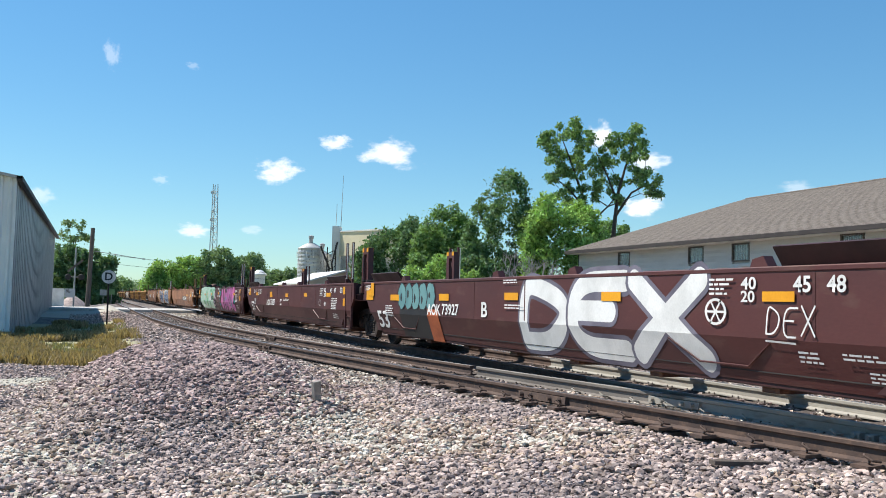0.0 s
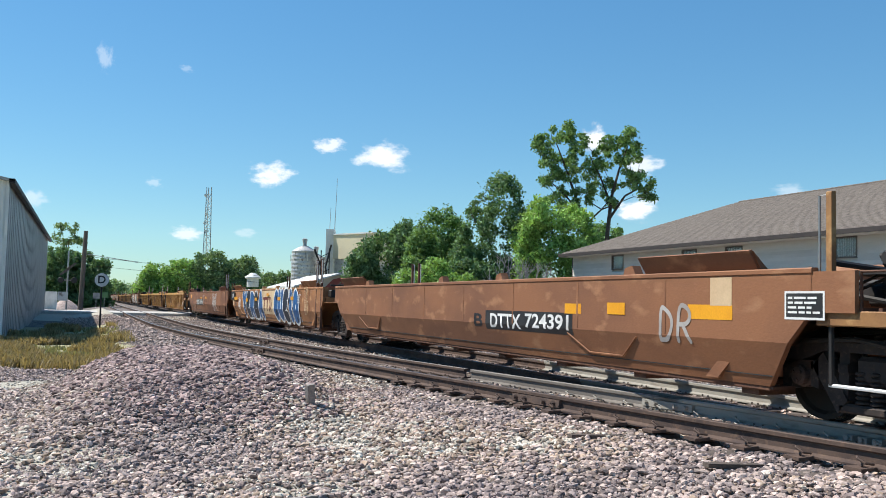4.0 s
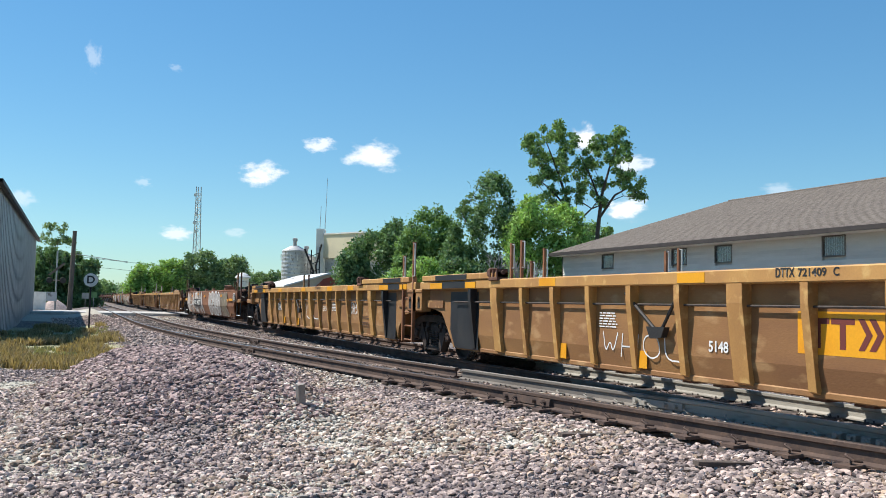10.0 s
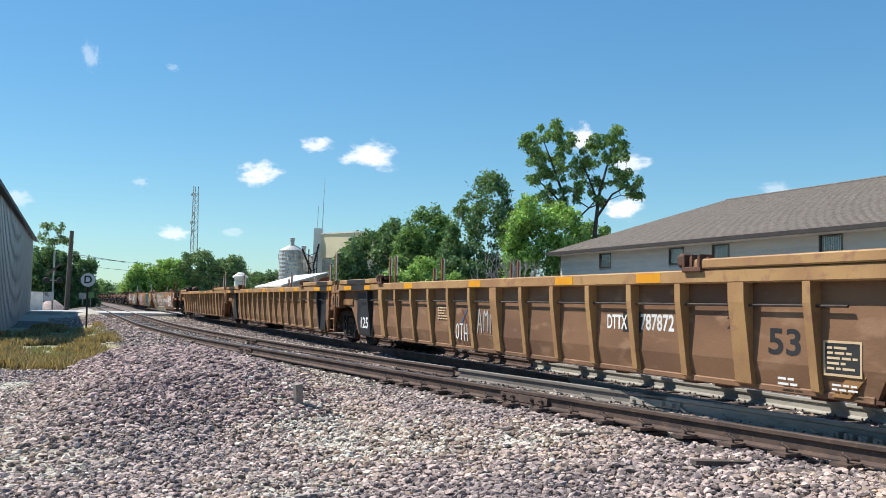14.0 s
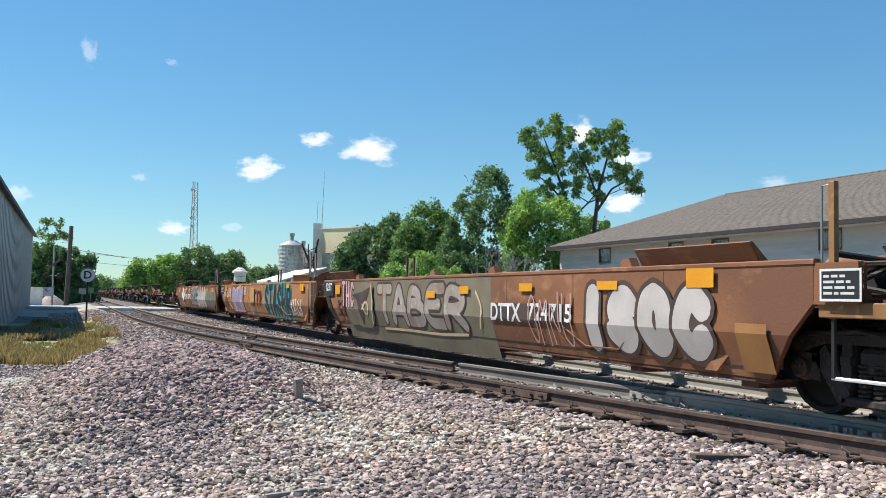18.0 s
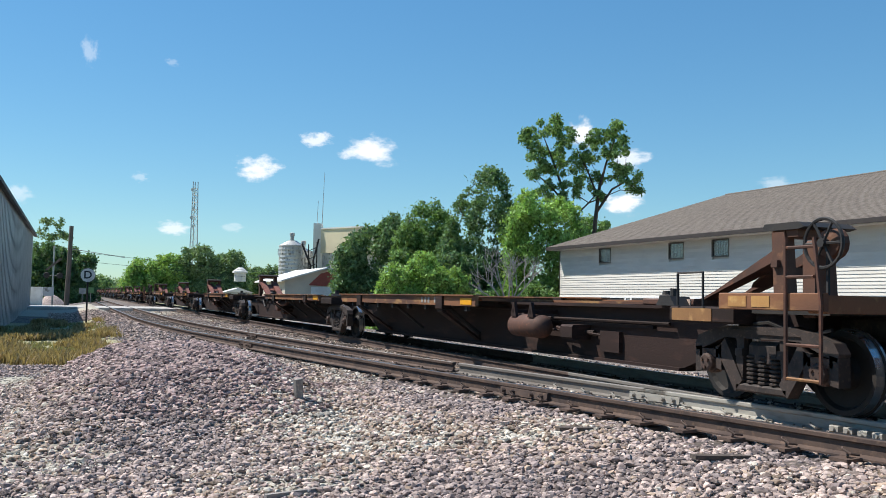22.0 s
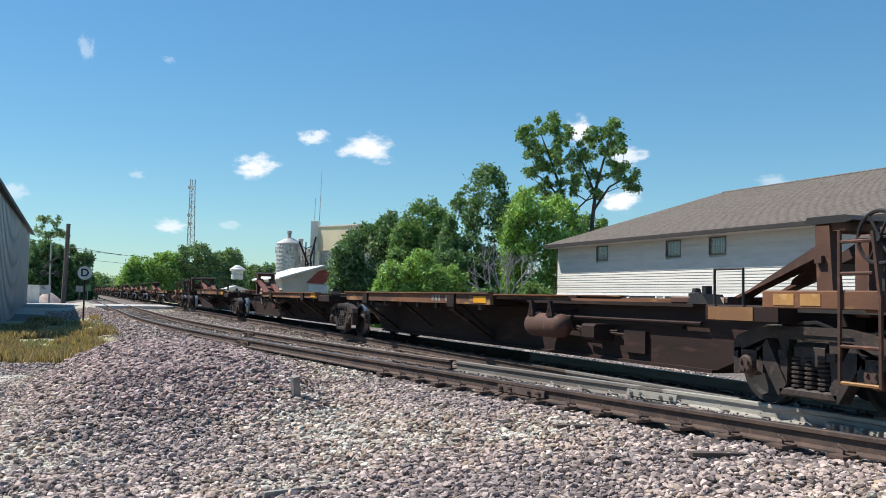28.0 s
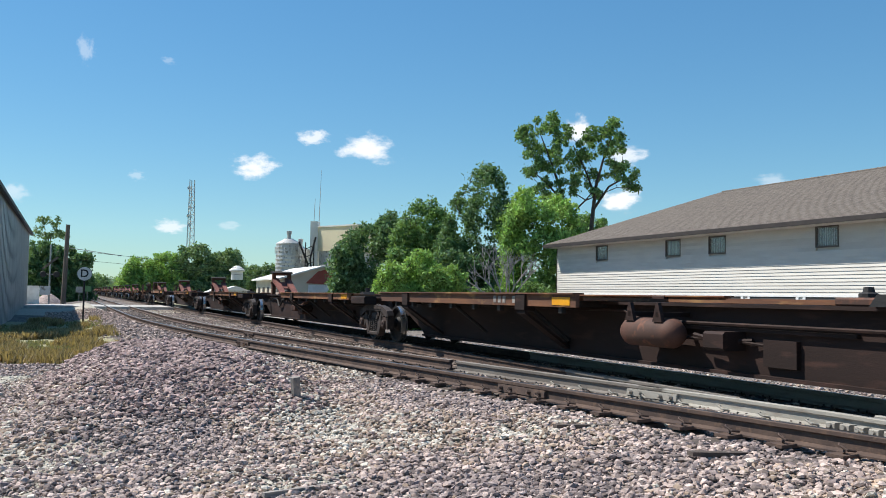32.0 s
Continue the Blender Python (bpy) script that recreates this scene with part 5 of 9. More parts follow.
def truck_parts(car, y, heavy=True):
    """One four-wheel truck under a car: cast side frames, spring groups, bolster and two wheelsets."""
    r = 0.46 if heavy else 0.42
    wb = 0.89 if heavy else 0.82
    kf = wb / 0.89
    bm = BM()
    box(bm, -1.05, 1.05, y - 0.2, y + 0.2, 0.42, 0.68, bev=0.04)
    rod(bm, (0, y, 0.6), (0, y, 0.98), 0.24, 12)
    truck = part("truck", bm, "truck_steel", car, "cast steel truck bolster")
    for sgn in (-1, 1):
        x0, x1 = (-1.08, -0.93) if sgn < 0 else (0.93, 1.08)
        bm = BM()
        prism_x(bm, [(y - 1.12, 0.54), (y - 0.86, 0.62), (y - 0.60, 0.71), (y + 0.60, 0.71), (y + 0.86, 0.62), (y + 1.12, 0.54), (y + 1.15, 0.62), (y + 1.08, 0.72), (y + 0.80, 0.80), (y + 0.50, 0.84), (y - 0.50, 0.84), (y - 0.80, 0.80), (y - 1.08, 0.72), (y - 1.15, 0.62)], x0, x1)
        prism_x(bm, [(y - 0.62, 0.76), (y + 0.62, 0.76), (y + 0.48, 0.80), (y - 0.48, 0.80)], min(x0, x1) - 0.02, max(x0, x1) + 0.02)
        for k in (-1, 1):
            prism_x(bm, [(y + k * 0.74, 0.56), (y + k * 0.60, 0.70), (y + k * 0.30, 0.26), (y + k * 0.42, 0.13)][::k], x0, x1)
            prism_x(bm, [(y + k * 0.40, 0.52), (y + k * 0.28, 0.52), (y + k * 0.28, 0.60), (y + k * 0.40, 0.60)][::k], x0 - 0.015, x1 + 0.015)
            prism_x(bm, [(y + k * 0.32, 0.20), (y + k * 0.44, 0.24), (y + k * 0.40, 0.76), (y + k * 0.28, 0.76)][::k], x0 + 0.02, x1 - 0.02)
            prism_x(bm, [(y + k * 1.14, 0.30), (y + k * 1.14, 0.58), (y + k * 1.02, 0.60), (y + k * 1.02, 0.32)][::-k], x0, x1)
            prism_x(bm, [(y + k * 0.66, 0.34), (y + k * 0.66, 0.62), (y + k * 0.76, 0.60), (y + k * 0.76, 0.36)][::k], x0, x1)
        box(bm, x0, x1, y - 0.40, y + 0.40, 0.14, 0.23, bev=0.02)
        for v in bm.verts:
            v.co.y = y + (v.co.y - y) * kf
        part("side_frame", bm, "truck_steel", truck, "cast steel side frame")
        for dy in (-0.17, 0.0, 0.17):
            bm = BM()
            prof, z = [(0.03, 0.23)], 0.23
            while z < 0.50:
                prof += [(0.078, z + 0.012), (0.078, z + 0.030), (0.05, z + 0.042)]
                z += 0.045
            lathe(bm, prof, 10, "z", ((x0 + x1) / 2, y + dy, 0))
            part("spring", bm, "truck_steel", truck)
    for k in (-1, 1):
        bm = BM()
        for sgn in (-1, 1):
            prof = [(0.09, sgn * 0.60), (r + 0.025, sgn * 0.66), (r + 0.025, sgn * 0.69), (r, sgn * 0.70), (r - 0.008, sgn * 0.80), (r - 0.03, sgn * 0.80), (r - 0.06, sgn * 0.797), (r - 0.09, sgn * 0.755), (0.17, sgn * 0.725), (0.14, sgn * 0.79), (0.10, sgn * 0.80)]
            lathe(bm, prof if sgn > 0 else prof[::-1], 28, "x", (0, 0, 0))
        rod(bm, (-0.95, 0, 0), (0.95, 0, 0), 0.085, 12)
        for fc in bm.faces:
            fc.normal_update()
            if all(math.hypot(v.co.y, v.co.z) > r - 0.032 for v in fc.verts) and abs(fc.normal.x) < 0.6:
                fc.material_index = 1
        ws = part("wheelset", bm, ["wheel_steel", "tread_steel"], truck, "dark steel wheelset with bright rims", smooth=False)
        ws.matrix_basis = pose(0, y + k * wb, r)
        for sgn in (-1, 1):
            bm = BM()
            lathe(bm, [(0.125, sgn * 0.96), (0.125, sgn * 1.05), (0.10, sgn * 1.065), (0.10, sgn * 1.12), (0.075, sgn * 1.135)][::sgn], 16, "x", (0, y + k * wb, r))
            for a in (30, 150, 270):
                rod(bm, (sgn * 1.13, y + k * wb + 0.055 * math.cos(radians(a)), r + 0.055 * math.sin(radians(a))), (sgn * 1.155, y + k * wb + 0.055 * math.cos(radians(a)), r + 0.055 * math.sin(radians(a))), 0.02, 6)
            box(bm, min(sgn * 0.94, sgn * 1.08), max(sgn * 0.94, sgn * 1.08), y + k * wb - 0.16, y + k * wb + 0.16, r + 0.06, r + 0.15)
            part("bearing_cap", bm, "cap_rust", truck, "rust-red bearing cap")
    return truck


def ladder_posts(car, y, top, mats, hi=2.55, second=None):
    """Tall guide posts with a ladder between, on the corner of a car."""
    for sgn in (-1, 1):
        x = sgn * (SIDE - 0.02)
        for yy, h in ((y, hi), (y + 0.58, hi if second is None else second)):
            bm = BM()
            box(bm, x - 0.028, x + 0.028, yy - 0.03, yy + 0.03, 0.30, h, bev=0.008)
            box(bm, x - 0.032, x + 0.032, yy - 0.034, yy + 0.034, h - 0.02, h + 0.01)
            part("guide_post", bm, mats, car)
        bm = BM()
        for z in (0.34, 0.62, 0.90, 1.18, 1.48):
            rod(bm, (x - sgn * 0.02, y, z), (x - sgn * 0.02, y + 0.58, z), 0.016, 6)
        part("ladder_rungs", bm, mats, car)
        bm = BM()
        for yy, h in ((y, hi), (y + 0.58, hi if second is None else second)):
            d = -0.09 if yy == y else -0.1
            tube(bm, [(x + sgn * 0.02, yy, h - 0.02), (x + sgn * 0.02, yy + d, h - 0.02), (x + sgn * 0.02, yy + d, 1.62), (x + sgn * 0.02, yy, 1.62)], 0.013, 6)
        part("grab_rod", bm, "grab_white", car, "bare pale metal rod")


def a_frame(car, y, mats, h=2.40):
    """A raised box-section frame across the end platform with a yellow tip."""
    for x in (-1.18, 1.18):
        bm = BM()
        prism_x(bm, [(y + 0.05, 1.25), (y + 0.30, 1.25), (y + 0.26, h), (y + 0.12, h)], x - 0.07, x + 0.07)
        prism_x(bm, [(y - 0.30, 1.25), (y - 0.18, 1.25), (y - 0.12, h), (y - 0.26, h)], x - 0.07, x + 0.07)
        box(bm, x - 0.07, x + 0.07, y - 0.12, y + 0.12, h - 0.16, h)
        box(bm, x - 0.07, x + 0.07, y - 0.20, y + 0.10, 1.25, 1.42)
        rod(bm, (x, y - 0.20, 1.75), (x, y + 0.14, h - 0.2), 0.028, 6)
        fr = part("end_frame", bm, mats, car, "tapered box-section end frame")
        for dy in (0.19, -0.19):
            bm = BM()
            box(bm, x - 0.075, x + 0.075, y + dy - 0.07, y + dy + 0.07, h - 0.1, h + 0.004)
            part("tip", bm, "reflector", fr, "yellow painted tip")


def coupler(car, y, sgn):
    """A coupler, hoses and end gear beyond the car's end; sgn is the way it points."""
    bm = BM()
    box(bm, -0.16, 0.16, min(y, y + sgn * 1.75), max(y, y + sgn * 1.75), 0.72, 0.96, bev=0.03)
    box(bm, -0.22, 0.22, min(y + sgn * 1.5, y + sgn * 1.95), max(y + sgn * 1.5, y + sgn * 1.95), 0.66, 1.0, bev=0.05)
    part("coupler", bm, "truck_steel", car, "cast steel knuckle coupler")
    for k in (-1, 1):
        bm = BM()
        tube(bm, [(k * 0.35, y + sgn * 0.9, 0.85), (k * 0.35, y + sgn * 1.3, 0.45), (k * 0.28, y + sgn * 1.7, 0.32), (k * 0.2, y + sgn * 1.9, 0.55)], 0.028, 6)
        part("air_hose", bm, "black_steel", car, "black rubber air hose")


def car_end_gear(car, y, sgn, mats, tank=True, tall=(2.2, 2.2)):
    """The coupled end: platform, steps, brake wheel, guard rails and an air tank."""
    lo, hi = min(y, y + sgn * 1.25), max(y, y + sgn * 1.25)
    bm = BM()
    box(bm, -1.45, 1.45, lo, hi, 1.02, 1.10)
    plat = part("end_platform", bm, mats, car)
    for i in range(6):
        yy = lo + 0.1 + i * (hi - lo - 0.2) / 5
        bm = BM()
        box(bm, -1.45, 1.45, yy - 0.02, yy + 0.02, 1.10, 1.13)
        part("slat", bm, mats, plat)
    for k in (-1, 1):
        x = k * 1.42
        for yy, tp, mt in ((hi - 0.15, tall[0], "yellow_rib"), (lo + 0.25, tall[1], mats)):
            bm = BM()
            box(bm, x - 0.028, x + 0.028, yy - 0.032, yy + 0.032, 0.95, tp, bev=0.008)
            part("guide_post", bm, mt, car)
            bm = BM()
            tube(bm, [(x, yy + 0.14, 1.4), (x, yy + 0.14, tp - 0.03), (x, yy + 0.02, tp - 0.03)], 0.014, 6)
            part("grab_rod", bm, "grey_metal", car, "bare metal rod")
        bm = BM()
        tube(bm, [(x, lo + 0.22, 1.05), (x, lo + 0.22, 0.42)], 0.028, 6)
        part("stirrup", bm, "black_steel", car, "dark stirrup hanger")
        bm = BM()
        tube(bm, [(x, hi - 0.15, 0.42), (x, hi - 0.15, 1.05)], 0.028, 6)
        st = part("stirrup", bm, "black_steel", car, "dark stirrup hanger")
        bm = BM()
        rod(bm, (x, lo + 0.20, 0.42), (x, hi - 0.13, 0.42), 0.018, 6)
        part("tread", bm, "white_trim", st, "pale worn stirrup tread")
        bm = BM()
        tube(bm, [(x, lo + 0.35, 1.1), (x, lo + 0.35, 1.45), (x, lo + 0.75, 1.45), (x, lo + 0.75, 1.1)], 0.016, 6)
        part("hand_rail", bm, mats, car)
        bm = BM()
        box(bm, x - 0.05, x + 0.05, lo + 0.05, hi - 0.02, 0.96, 1.10, bev=0.01)
        part("side_sill", bm, "yellow_rib", car, "worn ochre side sill")
    # raised walkway between the posts
    bm = BM()
    box(bm, -1.30, 1.30, lo + 0.05, hi - 0.1, 1.43, 1.47)
    part("walkway", bm, "black_steel", car, "dark grating walkway")
    for x in (-1.2, -0.4, 0.6):
        bm = BM()
        box(bm, x - 0.03, x + 0.03, (lo + hi) / 2 - 0.04, (lo + hi) / 2 + 0.04, 1.1, 1.43)
        part("prop", bm, "black_steel", car)
    for n, (dx, z) in enumerate(((-1.1, 0.80), (-0.7, 0.88), (-1.25, 1.22))):
        bm = BM()
        tube(bm, [(dx, y - sgn * 0.5, z), (dx - 0.06, y + sgn * 0.2, z + 0.04), (dx + 0.04, y + sgn * 0.75, z - 0.06), (dx, y + sgn * 1.3, z + 0.02)], 0.026, 6)
        part("brake_pipe", bm, "black_steel", car)
    bm = BM()
    box(bm, -1.05, -0.65, lo + 0.3, lo + 0.75, 0.62, 0.92, bev=0.04)
    part("valve_box", bm, "black_steel", car, "dark greasy valve box")
    if tank:
        bm = BM()
        lathe(bm, [(0.05, -0.48), (0.14, -0.45), (0.20, -0.37), (0.20, 0.37), (0.14, 0.45), (0.05, 0.48)], 18, "y", (-0.25, y + sgn * 0.9, 1.675))
        part("air_tank", bm, "spine_rust", car, "round air reservoir", smooth=True)
    for dx, dy, z, w, h in ((-1.02, 0.55, 1.50, 0.10, 0.16), (-0.85, 0.85, 1.52, 0.13, 0.24), (-1.0, 1.05, 1.18, 0.12, 0.16), (-0.7, 0.25, 1.15, 0.18, 0.22)):
        bm = BM()
        box(bm, dx - w, dx + w, y + sgn * dy - w, y + sgn * dy + w, z, z + h, bev=0.03)
        rod(bm, (dx - w - 0.07, y + sgn * dy, z + h / 2), (dx + w, y + sgn * dy, z + h / 2), 0.055, 10)
        rod(bm, (dx, y + sgn * dy - w - 0.1, z + h * 0.7), (dx, y + sgn * dy + w + 0.1, z + h * 0.7), 0.03, 8)
        part("brake_valve", bm, "black_steel", car, "greasy dark brake valve")
    for dz in (0.0, 0.055):
        bm = BM()
        tube(bm, [(-1.25, y - sgn * 0.3, 1.26 + dz), (-1.22, y + sgn * 0.3, 1.30 + dz), (-1.12, y + sgn * 0.55, 1.42 + dz), (-1.1, y + sgn * 1.1, 1.40 + dz), (-1.15, y + sgn * 1.3, 1.24 + dz)], 0.014, 6)
        part("brake_pipe", bm, "truck_steel", car)
    bm = BM()
    for i in range(14):
        p = Vector((-0.95, y + sgn * (0.2 + i * 0.08), 0.86 - 0.18 * math.sin(i / 13 * math.pi)))
        rod(bm, p, p + Vector((0.02 * (-1) ** i, sgn * 0.07, 0.012 * (-1) ** i)), 0.018, 5)
    part("brake_chain", bm, "truck_steel", car, "sagging steel brake chain")
    for k in (-1, 0, 1):
        bm = BM()
        tube(bm, [(k * 0.6, y, 1.2), (k * 0.6 + 0.1, y + sgn * 0.4, 1.3), (k * 0.6, y + sgn * 0.7, 1.15), (k * 0.5, y + sgn * 1.15, 1.2)], 0.02, 5)
        part("brake_pipe", bm, "black_steel", car)


def spine_end_gear(car, y, sgn):
    """The coupled end of a skeleton car: rusty end beam, side ladders, hand brake on a dark column."""
    span = lambda a, b: (min(y + sgn * a, y + sgn * b), max(y + sgn * a, y + sgn * b))
    bm = BM()
    box(bm, -1.38, 1.38, *span(1.18, 1.42), 1.0, 1.17, bev=0.015)
    beam = part("end_beam", bm, "deck_rust", car, "rusty orange end beam")
    bm = BM()
    box(bm, -1.10, 1.10, *span(0.1, 1.17), 0.98, 1.05)
    part("end_platform", bm, "black_steel", car)
    for x in (-1.42, 1.42):
        bm = BM()
        box(bm, x - 0.03, x + 0.03, *span(0.0, 1.44), 1.02, 1.19, bev=0.01)
        sill = part("side_sill", bm, "deck_rust", car, "rusty orange side sill")
        for a, b in ((0.15, 0.42), (0.5, 0.75)):
            bm = BM()
            box(bm, x - 0.036, x + 0.036, *span(a, b), 1.05, 1.16)
            part("plate", bm, "yellow_worn", sill, "worn yellow plate")
        for a, lean, top in ((0.98, 0.0, 1.72), (1.42, -0.08, 1.70)):
            bm = BM()
            tube(bm, [(x * 1.03, y + sgn * a, 0.36), (x * 1.03, y + sgn * a, 1.1), (x * 1.03, y + sgn * (a + lean), top)], 0.022, 6)
            part("ladder_rail", bm, "spine_rust", car)
        for z in (0.38, 0.70, 1.34, 1.62):
            bm = BM()
            rod(bm, (x * 1.03, y + sgn * 0.98, z), (x * 1.03, y + sgn * (1.42 - (0.08 if z > 1.2 else 0)), z), 0.017, 6)
            part("rung", bm, "yellow_rib" if z < 0.5 else "spine_rust", car)
    bm = BM()
    box(bm, -0.98, -0.84, *span(0.70, 0.86), 0.95, 1.72, bev=0.02)
    part("brake_column", bm, "rust_dark", car, "dark hand brake column")
    yw = y + sgn * 1.05
    bm = BM()
    ringp = [Vector((-1.06, yw + 0.24 * math.cos(i * math.pi / 12), 1.68 + 0.24 * math.sin(i * math.pi / 12))) for i in range(25)]
    tube(bm, ringp, 0.019, 6)
    for i in range(0, 24, 4):
        rod(bm, (-1.06, yw, 1.68), ringp[i], 0.015, 5)
    rod(bm, (-1.1, yw, 1.68), (-0.9, yw, 1.68), 0.045, 8)
    part("brake_wheel", bm, "black_steel", car, "spoked black brake wheel")
    bm = BM()
    lathe(bm, [(0.07, -1.02), (0.14, -1.0), (0.155, -0.88), (0.09, -0.82)], 14, "x", (0, yw, 1.68))
    part("gear_case", bm, "rust_dark", car, "round rusty gear case")
    bm = BM()
    tube(bm, [(-1.0, yw, 1.6), (-0.98, yw + 0.02, 1.35), (-1.0, yw, 1.1)], 0.02, 5)
    part("brake_chain", bm, "black_steel", car)
    for k, (dx, z) in enumerate(((-1.0, 0.84), (-0.6, 0.78), (0.5, 0.8))):
        bm = BM()
        tube(bm, [(dx, y - sgn * 0.2, z), (dx - 0.05, y + sgn * 0.3, z + 0.05), (dx + 0.03, y + sgn * 0.7, z - 0.08), (dx, y + sgn * 1.1, z - 0.2 * k)], 0.022, 5)
        part("brake_pipe", bm, "black_steel", car)
    bm = BM()
    tube(bm, [(-1.3, y - sgn * 0.9, 1.04), (-1.3, y - sgn * 0.9, 1.42), (-1.3, y - sgn * 0.45, 1.42), (-1.3, y - sgn * 0.45, 1.04)], 0.016, 6)
    part("hand_rail", bm, "black_steel", car)


def smooth_well(L, paint, ends, lab, frames=True, dark=None):
    """A low container well with smooth folded sides. ends: which of its ends are coupled (right, left)."""
    yl, yr = L / 2, -L / 2
    car = thing("well_car", lab, "rail car")
    for sgn in (-1, 1):
        X = sgn * SIDE
        xi = sgn * (SIDE - 0.06)
        lo_x = sgn * (SIDE - 0.15)
        bm = BM()
        up = [(yr + 0.30, 1.46), (yl - 0.74, 1.46), (yl - 0.74, 1.10), (yl - 0.95, 1.08), (yl - 1.30, 0.78), (yr + 0.62, 0.78), (yr + 0.31, 1.10)]
        lo = [(yr + 0.62, 0.78), (yl - 1.30, 0.78), (yl - 1.85, 0.33), (yr + 1.03, 0.33)]
        a = [(X, y, z) for y, z in up]
        b = [(xi, y, z) for y, z in up]
        prism(bm, a, b)
        sx = lambda z: X + (lo_x - X) * (0.78 - z) / 0.45
        prism(bm, [(sx(z), y, z) for y, z in lo], [(sx(z) - sgn * 0.06, y, z) for y, z in lo])
        sd = part("side", bm, paint, car)
        bm = BM()
        box(bm, min(X + sgn * 0.012, X - sgn * 0.1), max(X + sgn * 0.012, X - sgn * 0.1), yr + 0.30, yl - 0.74, 1.44, 1.50, bev=0.012)
        part("top_chord", bm, paint, sd)
        bm = BM()
        box(bm, min(lo_x - sgn * 0.012, lo_x - sgn * 0.14), max(lo_x - sgn * 0.012, lo_x - sgn * 0.14), yr + 1.05, yl - 1.85, 0.28, 0.34, bev=0.012)
        part("bottom_sill", bm, dark or "rust_dark", sd)
        bm = BM()
        xc = sx(0.44)
        box(bm, min(xc + sgn * 0.005, xc), max(xc + sgn * 0.005, xc), yr + 0.95, yl - 1.75, 0.432, 0.444)
        part("lap_seam", bm, "black_steel", sd, "dark lap seam above the sill")
        bm = BM()
        for y in np.arange(yr + 2.6, yl - 2.6, 2.02):
            box(bm, min(X + sgn * 0.004, X), max(X + sgn * 0.004, X), y - 0.018, y + 0.018, 0.80, 1.43)
        part("weld_seam", bm, paint, sd)
        for y0, y1 in ((yr + 1.11, yr + 3.1), (yl - 3.45, yl - 1.39)):
            bm = BM()
            prism(bm, [(X - sgn * 0.08, y0, 1.49), (X - sgn * 0.08, y1, 1.49), (X + sgn * 0.05, y1, 1.69), (X + sgn * 0.05, y0, 1.69)], [(X - sgn * 0.12, y0, 1.49), (X - sgn * 0.12, y1, 1.49), (X + sgn * 0.01, y1, 1.705), (X + sgn * 0.01, y0, 1.705)])
            for y in (y0, (y0 + y1) / 2, y1):
                prism(bm, [(X - sgn * 0.10, y - 0.02, 1.49), (X - sgn * 0.2, y - 0.02, 1.49), (X + sgn * 0.01, y - 0.02, 1.69)], [(X - sgn * 0.10, y + 0.02, 1.49), (X - sgn * 0.2, y + 0.02, 1.49), (X + sgn * 0.01, y + 0.02, 1.69)])
            part("guide_flare", bm, dark or paint, car, "flared container guide along the top edge")
        for y in (yr + 3.35, yl - 3.75, 0.6, -2.0):
            bm = BM()
            prism_x(bm, [(y - 0.14, 1.49), (y + 0.14, 1.49), (y + 0.10, 1.58), (y - 0.06, 1.61)], min(X, X - sgn * 0.12), max(X, X - sgn * 0.12))
            part("lock_lug", bm, paint, car)
        bm = BM()
        z0 = 0.50
        for ya, yb in ((yr + 4.4, yr + 3.6), (yl - 3.6, yl - 4.4)):
            tube(bm, [(sx(0.72) + sgn * 0.01, ya + 0.5, 0.72), (sx(0.5) + sgn * 0.01, ya, 0.48), (sx(0.5) + sgn * 0.01, yb, 0.48), (sx(0.72) + sgn * 0.01, yb - 0.4, 0.74)], 0.012, 5)
        part("drain_bar", bm, paint, sd)
    bm = BM()
    for x0, x1 in ((-1.33, -1.05), (1.05, 1.33)):
        box(bm, x0, x1, yr + 1.0, yl - 1.8, 0.30, 0.33)
    part("well_floor", bm, "rust_dark", car, "narrow floor flanges of the open well")
    for y in np.arange(yr + 1.4, yl - 1.9, 2.02):
        bm = BM()
        box(bm, -1.28, 1.28, y - 0.13, y + 0.13, 0.22, 0.38)
        part("cross_bearer", bm, "rust_dark", car)
    for y, k in ((yr, 1), (yl, -1)):
        bm = BM()
        y1 = y + k * 0.32
        y2 = y + k * 1.2
        box(bm, -1.40, 1.40, min(y1, y2), max(y1, y2), 1.06, 1.20)
        part("end_platform", bm, dark or paint, car)
        bm = BM()
        box(bm, -0.35, 0.35, min(y - k * 0.05, y2), max(y - k * 0.05, y2), 0.78, 1.05, bev=0.04)
        part("centre_sill", bm, "truck_steel", car)
        bm = BM()
        prism_x(bm, [(y + k * 1.0, 1.05), (y + k * 1.2, 1.05), (y + k * 1.95, 0.36), (y + k * 1.75, 0.36)][::-k], -1.42, 1.42)
        part("slope_sheet", bm, dark or paint, car)
        bm = BM()
        box(bm, -1.42, 1.42, min(y + k * 1.14, y + k * 1.2), max(y + k * 1.14, y + k * 1.2), 1.21, 1.5)
        part("bulkhead", bm, dark or paint, car)
        bm = BM()
        for x in (-1.1, -0.4, 0.5):
            box(bm, x - 0.14, x + 0.14, y + k * 0.55 - 0.16, y + k * 0.55 + 0.16, 1.2, 1.42, bev=0.03)
        tube(bm, [(-1.3, y + k * 0.25, 1.55), (-0.5, y + k * 0.3, 1.5), (0.4, y + k * 0.2, 1.52), (1.3, y + k * 0.3, 1.5)], 0.03, 6)
        part("end_gear", bm, "black_steel", car, "dark brake gear on the end platform")
    if frames:
        a_frame(car, yl + 0.13, paint)
